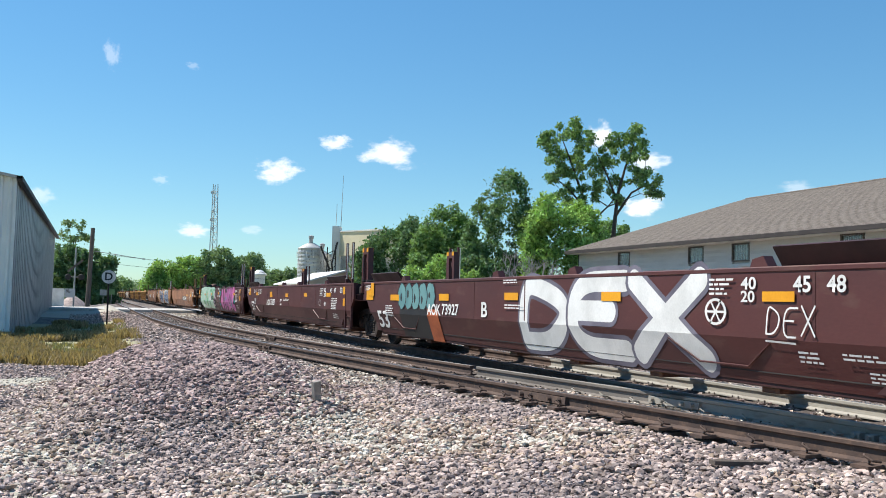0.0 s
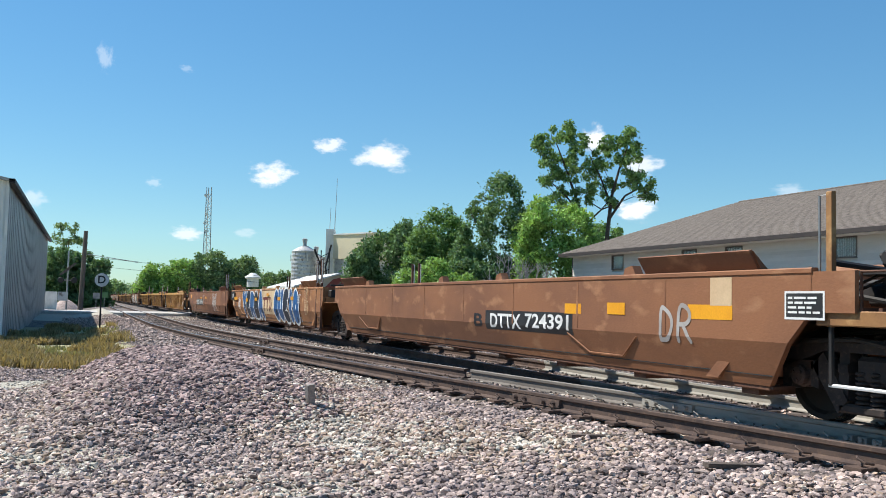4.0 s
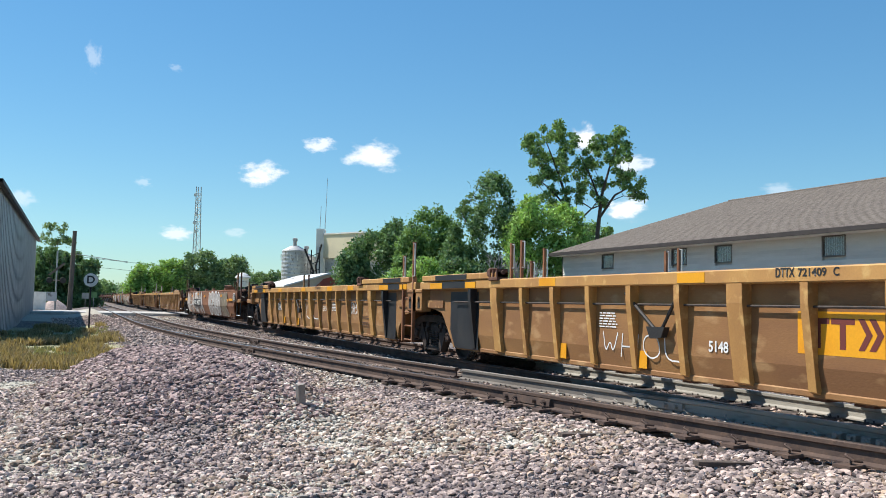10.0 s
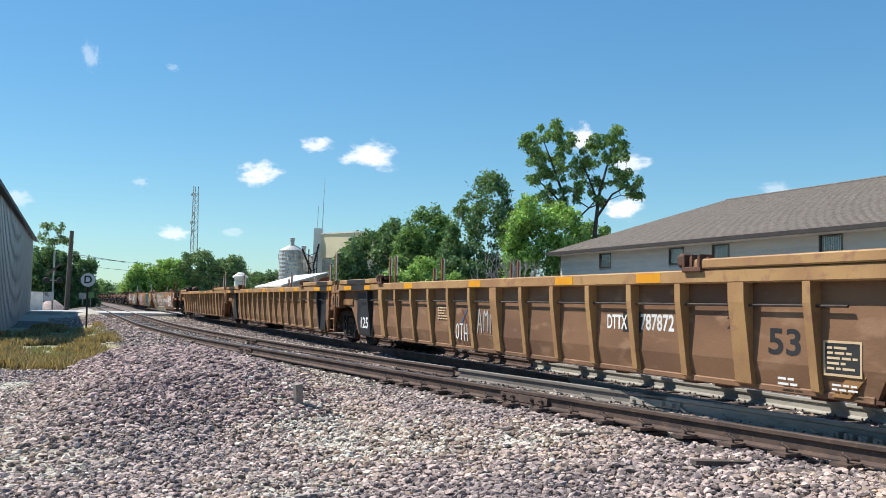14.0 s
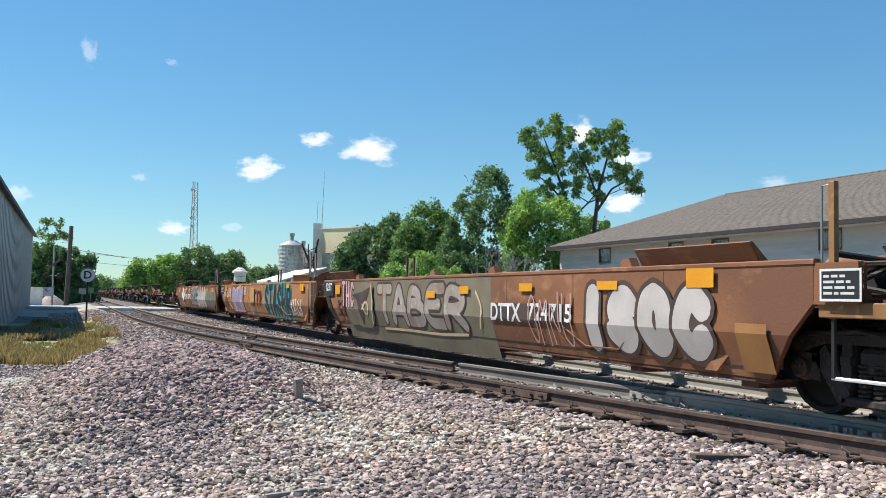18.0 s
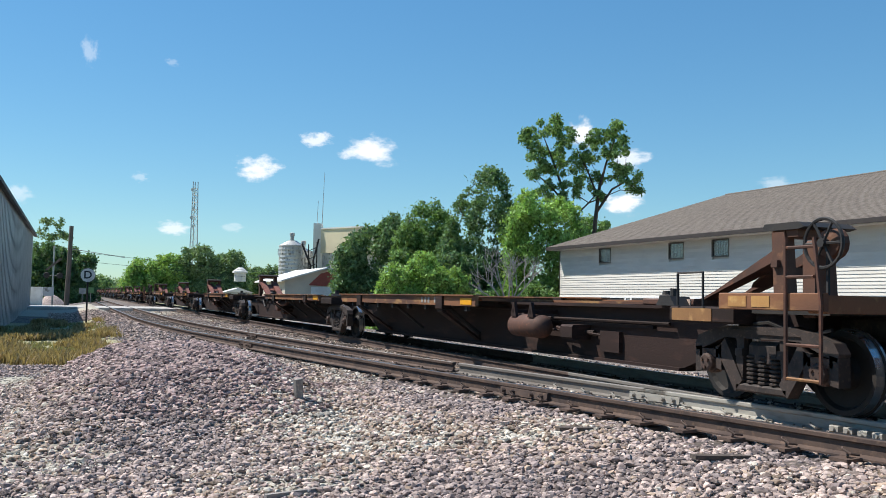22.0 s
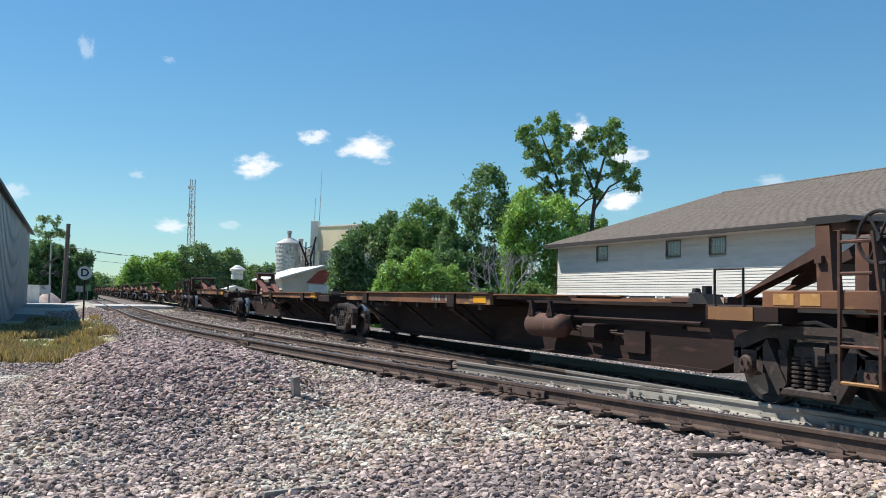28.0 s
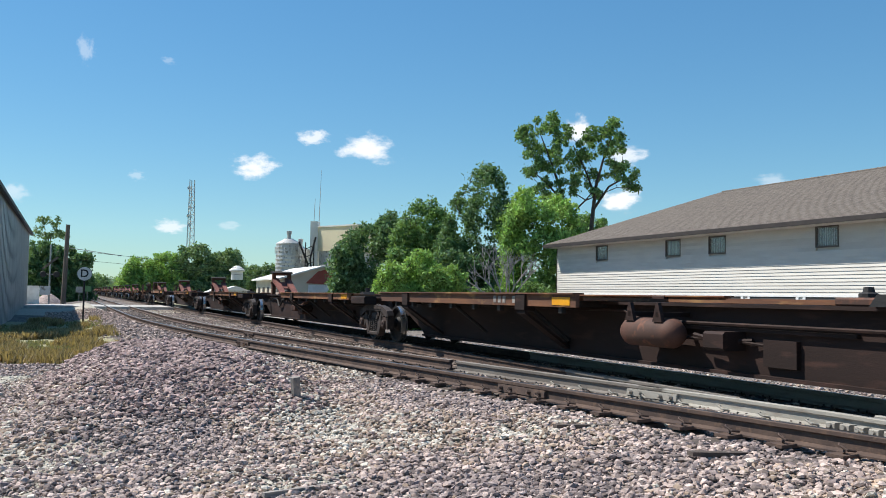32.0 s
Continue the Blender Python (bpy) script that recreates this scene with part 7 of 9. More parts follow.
brown_mid = ribbed_well(W, "tan_worn", "brown_panel", (False, False), "brown ribbed container well car with a worn tan top chord")
brown_tail = ribbed_well(W, "tan_worn", "brown_panel", (False, True), "brown ribbed container well car with a worn tan top chord", black=(False, False))
rail_dark = "dark rusty skeleton flat car with an empty deck"
spine_front = spine_car(16.4, (True, False), rail_dark)
spine_mid = spine_car(16.4, (False, False), rail_dark)
spine_tail = spine_car(16.4, (False, True), rail_dark)

ORDER = []


def queue(proto, y, first=[set()]):
    """The first use of a pattern is the pattern itself, later ones are copies."""
    if proto.name in first[0]:
        car = copy_thing(proto, pose(TRACK, y, RAIL))
    else:
        first[0].add(proto.name)
        car = proto
    tagged(car, group="cars of the freight train")
    ORDER.append((car, y))
    return car


def mid(a, b):
    return (a + b) / 2 * K


well = {}
well["a"] = queue(maroon_end, mid(4.2, 23.4))
well["b"] = queue(maroon_end, mid(23.4, 42.4))
well["c"] = queue(maroon_tail, mid(42.4, 61.6))
well["d"] = queue(rust_front, mid(65.4, 84.9))
well["e"] = queue(rust_mid, mid(84.9, 104.4))
well["f"] = queue(rust_tail, mid(104.4, 123.6))
well["g"] = queue(rib_front, mid(127.0, 146.0))
well["h"] = queue(rib_mid, mid(146.0, 165.4))
well["i"] = queue(rib_tail, mid(165.4, 184.2))
well["j"] = queue(rust_lone, mid(187.6, 207.2))
well["k"] = queue(brown_front, mid(211.2, 230.2))
well["l"] = queue(brown_mid, mid(230.2, 249.2))
well["m"] = queue(brown_tail, mid(249.2, 268.2))
well["n"] = queue(rust_front, mid(272.0, 291.0))
well["o"] = queue(rust_mid, mid(291.0, 310.1))
well["p"] = queue(rust_tail, mid(310.1, 329.2))
spots = [332.7, 349.4, 366.2, 383.0, 399.6, 416.5, 420.2, 437.5, 455.1, 472.4, 476.4, 493.6, 510.4]
y = 510.4
extra = [527.6, 544.8, 562.0, 565.6, 582.8, 600.0, 617.2, 634.4, 651.6, 655.2, 672.4, 689.6, 706.8, 710.4, 727.6, 744.8, 762.0, 779.2, 796.4]
spots += extra
GAPS = {416.5, 472.4, 562.0, 651.6, 706.8}
for lo, hi in zip(spots, spots[1:]):
    if lo in GAPS:
        continue
    front = lo == spots[0] or spots[spots.index(lo) - 1] in GAPS
    tail = hi in GAPS
    well["s%d" % round(lo)] = queue(spine_front if front else spine_tail if tail else spine_mid, mid(lo, hi))

# ---- lettering, reflectors and spray paint on the cars ----
hue("shade_paint", (0.16, 0.15, 0.19), (0.10, 0.09, 0.12), scale=1.5, rough=0.6, bump=0)
hue("teal_paint", (0.13, 0.27, 0.27), (0.09, 0.21, 0.22), scale=1.5, rough=0.6, bump=0)
hue("teal_bright", (0.02, 0.36, 0.38), (0.02, 0.28, 0.31), scale=2, rough=0.55, bump=0)
hue("teal_wash", (0.12, 0.26, 0.25), (0.2, 0.22, 0.18), scale=2, rough=0.65, bump=0)
hue("orange_paint", (0.42, 0.11, 0.04), (0.3, 0.08, 0.035), scale=3, rough=0.6, bump=0)
hue("pink_paint", (0.52, 0.14, 0.34), (0.36, 0.09, 0.28), scale=0.9, rough=0.5, bump=0, streak=(1, 0.6, 1))
hue("pink_pale", (0.62, 0.38, 0.40), (0.52, 0.30, 0.33), scale=1.5, rough=0.55, bump=0)
hue("rose_paint", (0.48, 0.30, 0.27), (0.38, 0.22, 0.20), scale=1.5, rough=0.6, bump=0)
hue("mint_paint", (0.30, 0.46, 0.36), (0.36, 0.50, 0.42), scale=1.0, rough=0.5, bump=0)
hue("mint_light", (0.58, 0.68, 0.60), (0.48, 0.60, 0.52), rough=0.5, bump=0)
hue("green_soft", (0.10, 0.33, 0.155), (0.14, 0.37, 0.20), scale=1.5, rough=0.55, bump=0)
hue("mint_pale", (0.36, 0.52, 0.44), (0.28, 0.44, 0.36), scale=1.0, rough=0.5, bump=0)
hue("green_paint", (0.05, 0.25, 0.09), (0.07, 0.20, 0.09), scale=1.5, rough=0.55, bump=0)
hue("cream_paint", (0.62, 0.47, 0.29), (0.52, 0.37, 0.22), scale=1.2, rough=0.6, bump=0)
hue("lilac_paint", (0.50, 0.38, 0.48), (0.42, 0.30, 0.42), scale=1.5, rough=0.55, bump=0)
hue("violet_paint", (0.235, 0.21, 0.30), (0.30, 0.265, 0.36), scale=1.4, rough=0.55, bump=0)
hue("blue_paint", (0.028, 0.12, 0.30), (0.02, 0.085, 0.22), scale=1.2, rough=0.45, bump=0)
hue("night_paint", (0.014, 0.018, 0.028), (0.024, 0.03, 0.045), scale=1.2, rough=0.45, bump=0)
hue("logo_red", (0.15, 0.035, 0.028), (0.12, 0.03, 0.025), rough=0.6, bump=0)
hue("rust_letter", (0.055, 0.03, 0.024), (0.08, 0.04, 0.03), scale=3, rough=0.7, bump=0)
hue("grey_paint", (0.40, 0.38, 0.36), (0.30, 0.27, 0.25), scale=3, rough=0.6, bump=0)
hue("grey_wash", (0.33, 0.28, 0.24), (0.24, 0.17, 0.13), scale=1.2, rough=0.65, bump=0, c3=(0.42, 0.38, 0.34))
hue("silver_paint", (0.55, 0.50, 0.47), (0.44, 0.40, 0.37), scale=1.4, rough=0.5, bump=0)
hue("olive_wash", (0.19, 0.165, 0.11), (0.15, 0.12, 0.085), scale=1.1, rough=0.65, bump=0)
hue("black_wash", (0.08, 0.05, 0.04), (0.05, 0.035, 0.03), scale=1.6, rough=0.65, bump=0)
hue("reflector_faded", (0.34, 0.17, 0.055), (0.28, 0.13, 0.05), rough=0.6, bump=0)
RIBBED = set("ghiklm")


def skin(u, z):
    """The car's outer face at that height, on the side towards the eye."""
    if u in RIBBED:
        return -(SIDE - 0.13) if z < 1.3 else -SIDE
    return -SIDE if z >= 0.78 else -SIDE + 0.15 * (0.78 - z) / 0.45


def lay(u, bm, lift, name, material, label=""):
    """Bend flat paint, drawn in y and z, onto the car's folded side."""
    if u not in RIBBED:
        bmesh.ops.bisect_plane(bm, geom=bm.verts[:] + bm.edges[:] + bm.faces[:], plane_co=(0, 0, 0.78), plane_no=(0, 0, 1))
    # neighbouring letters that overlap lie a hair above one another
    bm.verts.index_update()
    seen, n = set(), 0
    for start in bm.verts:
        if start.index in seen:
            continue
        seen.add(start.index)
        todo = [start]
        while todo:
            v = todo.pop()
            for e in v.link_edges:
                o = e.other_vert(v)
                if o.index not in seen:
                    seen.add(o.index)
                    todo.append(o)
            v.co.x += skin(u, v.co.z) - lift - 0.00013 * (n % 3)
        n += 1
    return part(name, bm, material, well[u], label)


LAYER = {}


def lift_of(u, thick=1):
    LAYER[u] = LAYER.get(u, 0) + thick
    return 0.0015 + 0.00022 * (LAYER[u] - thick + 1)


def flat(pts):
    bm = BM()
    bm.faces.new([bm.verts.new((0, y, z)) for y, z in pts])
    return bm


def patch(u, y0, y1, z0, z1, material):
    lay(u, flat([(y1, z0), (y0, z0), (y0, z1), (y1, z1)]), lift_of(u), "paint_patch", material)


def refl(u, y0, y1, z0, z1):
    o = lay(u, flat([(y1, z0), (y0, z0), (y0, z1), (y1, z1)]), lift_of(u), "reflector", "reflector", "yellow reflective strip")


def glyphs(body, grow, space):
    cu = bpy.data.curves.new("glyphs", "FONT")
    cu.body, cu.size, cu.offset, cu.space_character = body, 1.0, grow, space
    cu.resolution_u = 4
    cu.fill_mode = "FRONT"
    tmp = bpy.data.objects.new("glyphs", cu)
    me = bpy.data.meshes.new_from_object(tmp)
    co = np.empty(len(me.vertices) * 3)
    me.vertices.foreach_get("co", co)
    bm = BM()
    bm.from_mesh(me)
    bpy.data.meshes.remove(me)
    bpy.data.objects.remove(tmp)
    bpy.data.curves.remove(cu)
    return bm, co.reshape(-1, 3)


def spread(bm, co, y0, y1, z0, z1, sway=0.0, seed=0):
    """Fit letters into a box on the side; they read towards -y."""
    (xa, ya), (xb, yb) = co[:, :2].min(0), co[:, :2].max(0)
    for v in bm.verts:
        a, b = (v.co.x - xa) / (xb - xa), (v.co.y - ya) / (yb - ya)
        y = y1 + (y0 - y1) * a
        z = z0 + (z1 - z0) * b
        if sway:
            y += sway * (y1 - y0) * 0.03 * math.sin(b * 3.2 + a * 9 + seed)
            z += sway * (z1 - z0) * 0.05 * math.sin(a * 13 + seed * 2)
        v.co = (0, y, z)
    return bm


def text(u, body, y0, y1, z0, z1, material):
    bm, co = glyphs(body, 0.022, 1.0)
    lay(u, spread(bm, co, y0, y1, z0, z1), lift_of(u), "lettering", material, "stencilled lettering")


STROKES = {
    "A": "00 39 49 80;13 73", "B": "00 09 58 66 45 05;45 84 81 60 00", "C": "87 59 28 04 21 50 82", "D": "00 09 48 86 83 50 00", "E": "80 00 09 89;05 65",
    "F": "00 09 89;05 65", "G": "87 59 28 04 21 50 82 84 54", "H": "00 09;04 84;80 89", "I": "40 49", "J": "89 82 50 20 03", "K": "00 09;89 04 80", "L": "09 00 80",
    "M": "00 09 45 89 80", "N": "00 09 80 89", "O": "49 18 04 21 50 82 85 78 49", "P": "00 09 68 86 64 04", "R": "00 09 68 86 64 04;34 80", "S": "87 59 28 06 44 83 71 40 02",
    "T": "09 89;49 40", "U": "09 02 21 60 82 89", "V": "09 40 89", "W": "09 20 46 60 89", "X": "00 89;09 80", "Y": "09 45;89 45 40", "Z": "09 89 00 80",
    "0": "49 18 04 21 50 82 85 78 49", "1": "27 49 40", "2": "07 29 68 86 00 80", "3": "09 79 35 73 60 20 02", "4": "60 69 03 83", "5": "89 09 05 65 83 60 01",
    "6": "79 26 03 21 60 83 65 24", "7": "09 89 30", "8": "45 17 39 69 77 45 02 20 60 82 45", "9": "84 45 07 39 79 86 50",
}


def rounded(pts, times):
    """Corners cut off a line, its two ends kept."""
    for _ in range(times):
        out = [pts[0]]
        for a, b in zip(pts, pts[1:]):
            out += [a.lerp(b, 0.25), a.lerp(b, 0.75)]
        pts = out + [pts[-1]]
    return pts


def ribbon(bm, pts, width):
    """A flat painted stroke of even width with round ends, in the plane of y and z."""
    half = width / 2
    rows = []
    n = len(pts)
    for i, p in enumerate(pts):
        d = pts[min(i + 1, n - 1)] - pts[max(i - 1, 0)]
        d = d.normalized() if d.length > 1e-6 else Vector((1, 0))
        nn = Vector((-d.y, d.x)) * half
        if i == 0:
            rows += [(p - d * half * k + nn * w, p - d * half * k - nn * w) for k, w in ((0.97, 0.22), (0.72, 0.7), (0.38, 0.93))]
        rows.append((p + nn, p - nn))
        if i == n - 1:
            rows += [(p + d * half * k + nn * w, p + d * half * k - nn * w) for k, w in ((0.38, 0.93), (0.72, 0.7), (0.97, 0.22))]
    # the paint builds up along the stroke, so that it can cross itself
    up = [-0.0009 * i / len(rows) for i in range(len(rows))]
    vs = [(bm.verts.new((x, a.x, a.y)), bm.verts.new((x, b.x, b.y))) for x, (a, b) in zip(up, rows)]
    for (a, b), (c, d) in zip(vs, vs[1:]):
        bm.faces.new((a, c, d, b))


def word(u, body, y0, y1, z0, z1, fill, rim, fat):
    """Spray-painted letters drawn in strokes, each over the one before; they read towards -y. fill may list a colour for each letter in turn."""
    rng = random.Random(body + str(y0))
    z0 = max(z0, 0.36)
    n = len(body)
    cell, tall = (y1 - y0) / n, z1 - z0
    wide = (0.06, 0.11, 0.16, 0.24, 0.29, 0.34)[fat] * min(tall, cell * 1.45)
    fills = fill if isinstance(fill, list) else [fill]
    label = "large spray-painted letters" if fat > 2 else "small spray-painted tag"
    for i, ch in enumerate(body.upper()):
        tilt = rng.uniform(-0.12, 0.12) if fat < 3 else rng.uniform(-0.05, 0.05)
        drop = rng.uniform(-0.07, 0.07) * tall if fat < 3 else 0.0
        w, h = cell * (1.02 if fat > 2 else 0.8) - wide, tall - wide - abs(drop)
        top = y1 - i * cell - (cell - w) / 2
        lines = []
        for line in STROKES[ch].split(";"):
            pts = [(int(q[0]) / 8 if q[0] < "8" else 1.0, int(q[1]) / 9) for q in line.split()]
            pts = [Vector((top - a * w - tilt * (b - 0.5) * h, z0 + wide / 2 + b * h + max(0.0, drop))) for a, b in pts]
            lines.append(rounded(pts, 3 if fat else 2))
        for material, grow, name in ((rim, 0.05 + 0.25 * wide, "spray_outline"), (fills[i % len(fills)], 0.0, "spray_letters")):
            if material == "none":
                continue
            bm = BM()
            for pts in lines:
                ribbon(bm, pts, wide + grow)
            lay(u, bm, lift_of(u, 6), name, material, "spray-painted outline" if name == "spray_outline" else label)


def curve(u, ways, width, material, name="spray_line"):
    """Free sprayed lines through the given (y, z) places."""
    bm = BM()
    for way in ways:
        ribbon(bm, rounded([Vector(p) for p in way], 3), width)
    lay(u, bm, lift_of(u, 6), name, material)


def oval(y, z, ry, rz, n=18, wob=0.0, seed=0.0):
    return [(y + ry * math.cos(2 * math.pi * i / n) * (1 + wob * math.sin(3 * i + seed)), z + rz * math.sin(2 * math.pi * i / n) * (1 + wob * math.cos(2 * i + seed))) for i in range(n)][::-1]


def blobs(u, n, y0, y1, z0, z1, fill, rim):
    """Bulging shapes of a sprayed piece that cannot be read."""
    w = (y1 - y0) / n
    z0 = max(z0, 0.37)
    zc, rz = (z0 + z1) / 2, (z1 - z0) / 2
    rng = random.Random(n * 7 + int(abs(y0) * 10))
    for i in range(n):
        y = y0 + w * (i + 0.5)
        lay(u, flat(oval(y, zc, w * 0.68, rz, wob=0.06, seed=i)), lift_of(u), "spray_outline", rim)
        lay(u, flat(oval(y, zc, w * 0.58, rz * 0.92, wob=0.06, seed=i)), lift_of(u), "spray_shape", fill, "bulging spray-painted shape")
        lay(u, flat(oval(y + w * 0.1, zc + rz * rng.uniform(-0.35, 0.3), w * 0.13, rz * rng.uniform(0.18, 0.34), 12, 0.05, i)), lift_of(u), "spray_outline", rim)


def wash(u, y0, y1, z0, z1, material):
    """A rolled or sprayed ground coat with an uneven edge."""
    z0 = max(z0, 0.37)
    pts, n = [], 44
    for i in range(n):
        a = 2 * math.pi * i / n
        c, d = math.cos(a), math.sin(a)
        k = 1 / max(abs(c), abs(d)) ** 0.8
        w = 1 + 0.05 * math.sin(5 * a + y0) + 0.03 * math.sin(11 * a)
        pts.append(((y0 + y1) / 2 + (y1 - y0) / 2 * max(-1, min(1, c * k * w)), (z0 + z1) / 2 + (z1 - z0) / 2 * max(-1, min(1, d * k * w))))
    lay(u, flat(pts[::-1]), lift_of(u), "spray_ground", material, "sprayed ground coat")


def dots(u, n, y0, y1, z0, z1, fill):
    rng = random.Random(int(abs(y0) * 100) + n)
    for i in range(n):
        r = rng.uniform(0.03, 0.085)
        lay(u, flat(oval(rng.uniform(y0, y1), rng.uniform(max(z0, 0.4), z1 - 0.05), r, r * 1.2, 12)), lift_of(u), "spray_dot", fill)


def bars(u, rows, y0, y1, z0, z1, material):
    """Small print that cannot be read: fine broken lines, word by word."""
    rng = random.Random(int(abs(y0) * 100))
    rows = max(rows, min(7, round((z1 - z0) / 0.05)))
    h = (z1 - z0) / rows
    bm = BM()
    for i in range(rows):
        end = y0 + (y1 - y0) * rng.uniform(0.0, 0.3)
        y = y1
        while y > end + 0.03:
            w = min(rng.uniform(0.05, 0.16), y - end)
            bm.faces.new([bm.verts.new((0, a, b)) for a, b in ((y, z1 - h * (i + 0.68)), (y - w, z1 - h * (i + 0.68)), (y - w, z1 - h * (i + 0.22)), (y, z1 - h * (i + 0.22)))])
            y -= w + 0.022
    lay(u, bm, lift_of(u) + 0.0008, "small_print", material)


def loop_band(outer, inner):
    bm = BM()
    a, b = [bm.verts.new((0, *p)) for p in outer], [bm.verts.new((0, *p)) for p in inner]
    k = len(a)
    for i in range(k):
        bm.faces.new((a[i], a[(i + 1) % k], b[(i + 1) % k], b[i]))
    return bm


def ring(u, y0, y1, z0, z1, material):
    y, z, ry, rz = (y0 + y1) / 2, (z0 + z1) / 2, (y1 - y0) / 2, (z1 - z0) / 2
    bm = loop_band(oval(y, z, ry, rz), oval(y, z, ry * 0.8, rz * 0.8))
    for a in (0, 60, 120):
        c, s = math.cos(radians(a)), math.sin(radians(a))
        pts = [(y + ry * c - 0.012 * s, z + rz * s + 0.012 * c), (y + ry * c + 0.012 * s, z + rz * s - 0.012 * c), (y - ry * c + 0.012 * s, z - rz * s - 0.012 * c), (y - ry * c - 0.012 * s, z - rz * s + 0.012 * c)]
        bm.faces.new([bm.verts.new((0, *p)) for p in pts])
    lay(u, bm, lift_of(u) + 0.001, "round_mark", material)


def frame_mark(u, y0, y1, z0, z1, material):
    o = [(y1, z0), (y0, z0), (y0, z1), (y1, z1)]
    e = 0.022
    bm = loop_band(o, [(y1 - e, z0 + e), (y0 + e, z0 + e), (y0 + e, z1 - e), (y1 - e, z1 - e)])
    lay(u, bm, lift_of(u) + 0.001, "inspection_frame", material, "framed inspection stencil")
    lay(u, flat([(y1 - e, z0 + e), (y0 + e, z0 + e), (y0 + e, z1 - e), (y1 - e, z1 - e)]), lift_of(u), "inspection_panel", "black_paint")
    bars(u, 3, y0 + 2 * e, y1 - 2 * e, z0 + 2 * e, z1 - 2 * e, material)


def logo(u, y0, y1, z0, z1, material):
    """The owner's mark as plain shapes: two tees and a broken cross."""
    w, h = (y1 - y0) / 3.1, z1 - z0
    t = w * 0.24
    for i in (0, 1):
        a = y1 - i * w * 1.02
        lay(u, flat([(a, z1 - t * 0.8), (a - w * 0.95, z1 - t * 0.8), (a - w * 0.95, z1), (a, z1)]), lift_of(u) + 0.001, "owner_mark", material)
        m = a - w * 0.475
        lay(u, flat([(m + t / 2, z0), (m - t / 2, z0), (m - t / 2, z1 - t * 0.8), (m + t / 2, z1 - t * 0.8)]), lift_of(u) + 0.001, "owner_mark", material)
    a = y1 - 2.1 * w
    for k in (0.0, 0.42):
        c = a - k * w
        lay(u, flat([(c, z1), (c - t, z1), (c - t - w * 0.3, (z0 + z1) / 2), (c - t, z0), (c, z0), (c - w * 0.3, (z0 + z1) / 2)][::-1]), lift_of(u) + 0.001, "owner_mark", material)


def cross(u, y0, y1, z0, z1, material):
    e = 0.05
    lay(u, flat([(y1, z0), (y1 - e, z0), (y0, z1), (y0 + e, z1)]), lift_of(u) + 0.001, "cross_mark", "blue_paint")
    lay(u, flat([(y0 + e, z0), (y0, z0), (y1 - e, z1), (y1, z1)]), lift_of(u) + 0.001, "cross_mark", material)


def flower(u, y0, y1, z0, z1, material):
    y, h = (y0 + y1) / 2, z1 - z0
    w = (y1 - y0) * 0.32
    for dy, dz in ((0.0, 0.82), (0.28, 0.6), (-0.28, 0.58), (0.0, 0.42)):
        lay(u, flat(oval(y + dy * (y1 - y0), z0 + dz * h, w * 1.12, h * 0.19)), lift_of(u), "spray_outline", "black_paint")
        lay(u, flat(oval(y + dy * (y1 - y0), z0 + dz * h, w, h * 0.165)), lift_of(u), "spray_shape", material, "white bubble flower in spray paint")
    lay(u, flat(oval(y, z0 + 0.12 * h, w * 0.6, h * 0.1)), lift_of(u), "spray_shape", "grey_paint")


word("a", "DEX", -5.02, -0.36, 0.22, 1.53, "white_paint", "shade_paint", 3)
blobs("a", 5, 3.49, 5.69, 0.87, 1.46, "teal_paint", "black_paint")
patch("a", 3.45, 5.60, 0.31, 0.89, "black_paint")
patch("a", 3.23, 3.85, 0.28, 0.91, "orange_paint")
text("a", "AOK", 3.11, 3.86, 0.80, 1.02, "white_paint")
text("a", "73927", 2.19, 3.04, 0.82, 1.03, "white_paint")
text("a", "B", 0.89, 1.14, 0.82, 1.08, "white_paint")
text("a", "53", 6.50, 7.28, 0.44, 0.83, "white_paint")
refl("a", 7.63, 8.19, 1.07, 1.36)
refl("a", 5.66, 6.27, 1.07, 1.20)
refl("a", 2.69, 3.20, 1.09, 1.22)
refl("a", -0.30, 0.21, 1.12, 1.24)
refl("a", -3.28, -2.81, 1.13, 1.25)
refl("a", -6.34, -5.89, 1.15, 1.25)
text("a", "40", -5.80, -5.57, 1.27, 1.40, "white_paint")
text("a", "20", -5.78, -5.57, 1.14, 1.26, "white_paint")
text("a", "45", -6.55, -6.32, 1.24, 1.40, "white_paint")
text("a", "48", -6.98, -6.75, 1.24, 1.40, "white_paint")
word("a", "DEX", -6.64, -5.93, 0.80, 1.12, "white_paint", "none", 0)
curve("a", [[(-5.95, 0.76), (-6.35, 0.75)]], 0.02, "white_paint")
ring("a", -5.35, -4.99, 0.89, 1.18, "white_paint")
bars("a", 3, -5.46, -5.06, 1.20, 1.40, "white_paint")
bars("a", 3, -6.70, -6.36, 0.56, 0.69, "white_paint")
bars("a", 2, -7.40, -6.91, 0.62, 0.70, "white_paint")
bars("a", 3, -7.44, -7.17, 0.44, 0.55, "white_paint")
bars("a", 2, -0.61, 0.18, 0.97, 1.06, "white_paint")
bars("a", 1, -0.37, 0.24, 1.38, 1.46, "white_paint")
text("a", "125T", 7.84, 8.23, 1.30, 1.42, "white_paint")
refl("a", 7.55, 7.80, 1.17, 1.48)
refl("a", 7.80, 8.00, 1.17, 1.28)
bars("a", 3, 5.99, 6.59, 0.71, 0.97, "white_paint")
text("b", "AOK", 2.91, 3.67, 0.77, 1.00, "white_paint")
text("b", "73927", 1.97, 2.84, 0.79, 1.01, "white_paint")
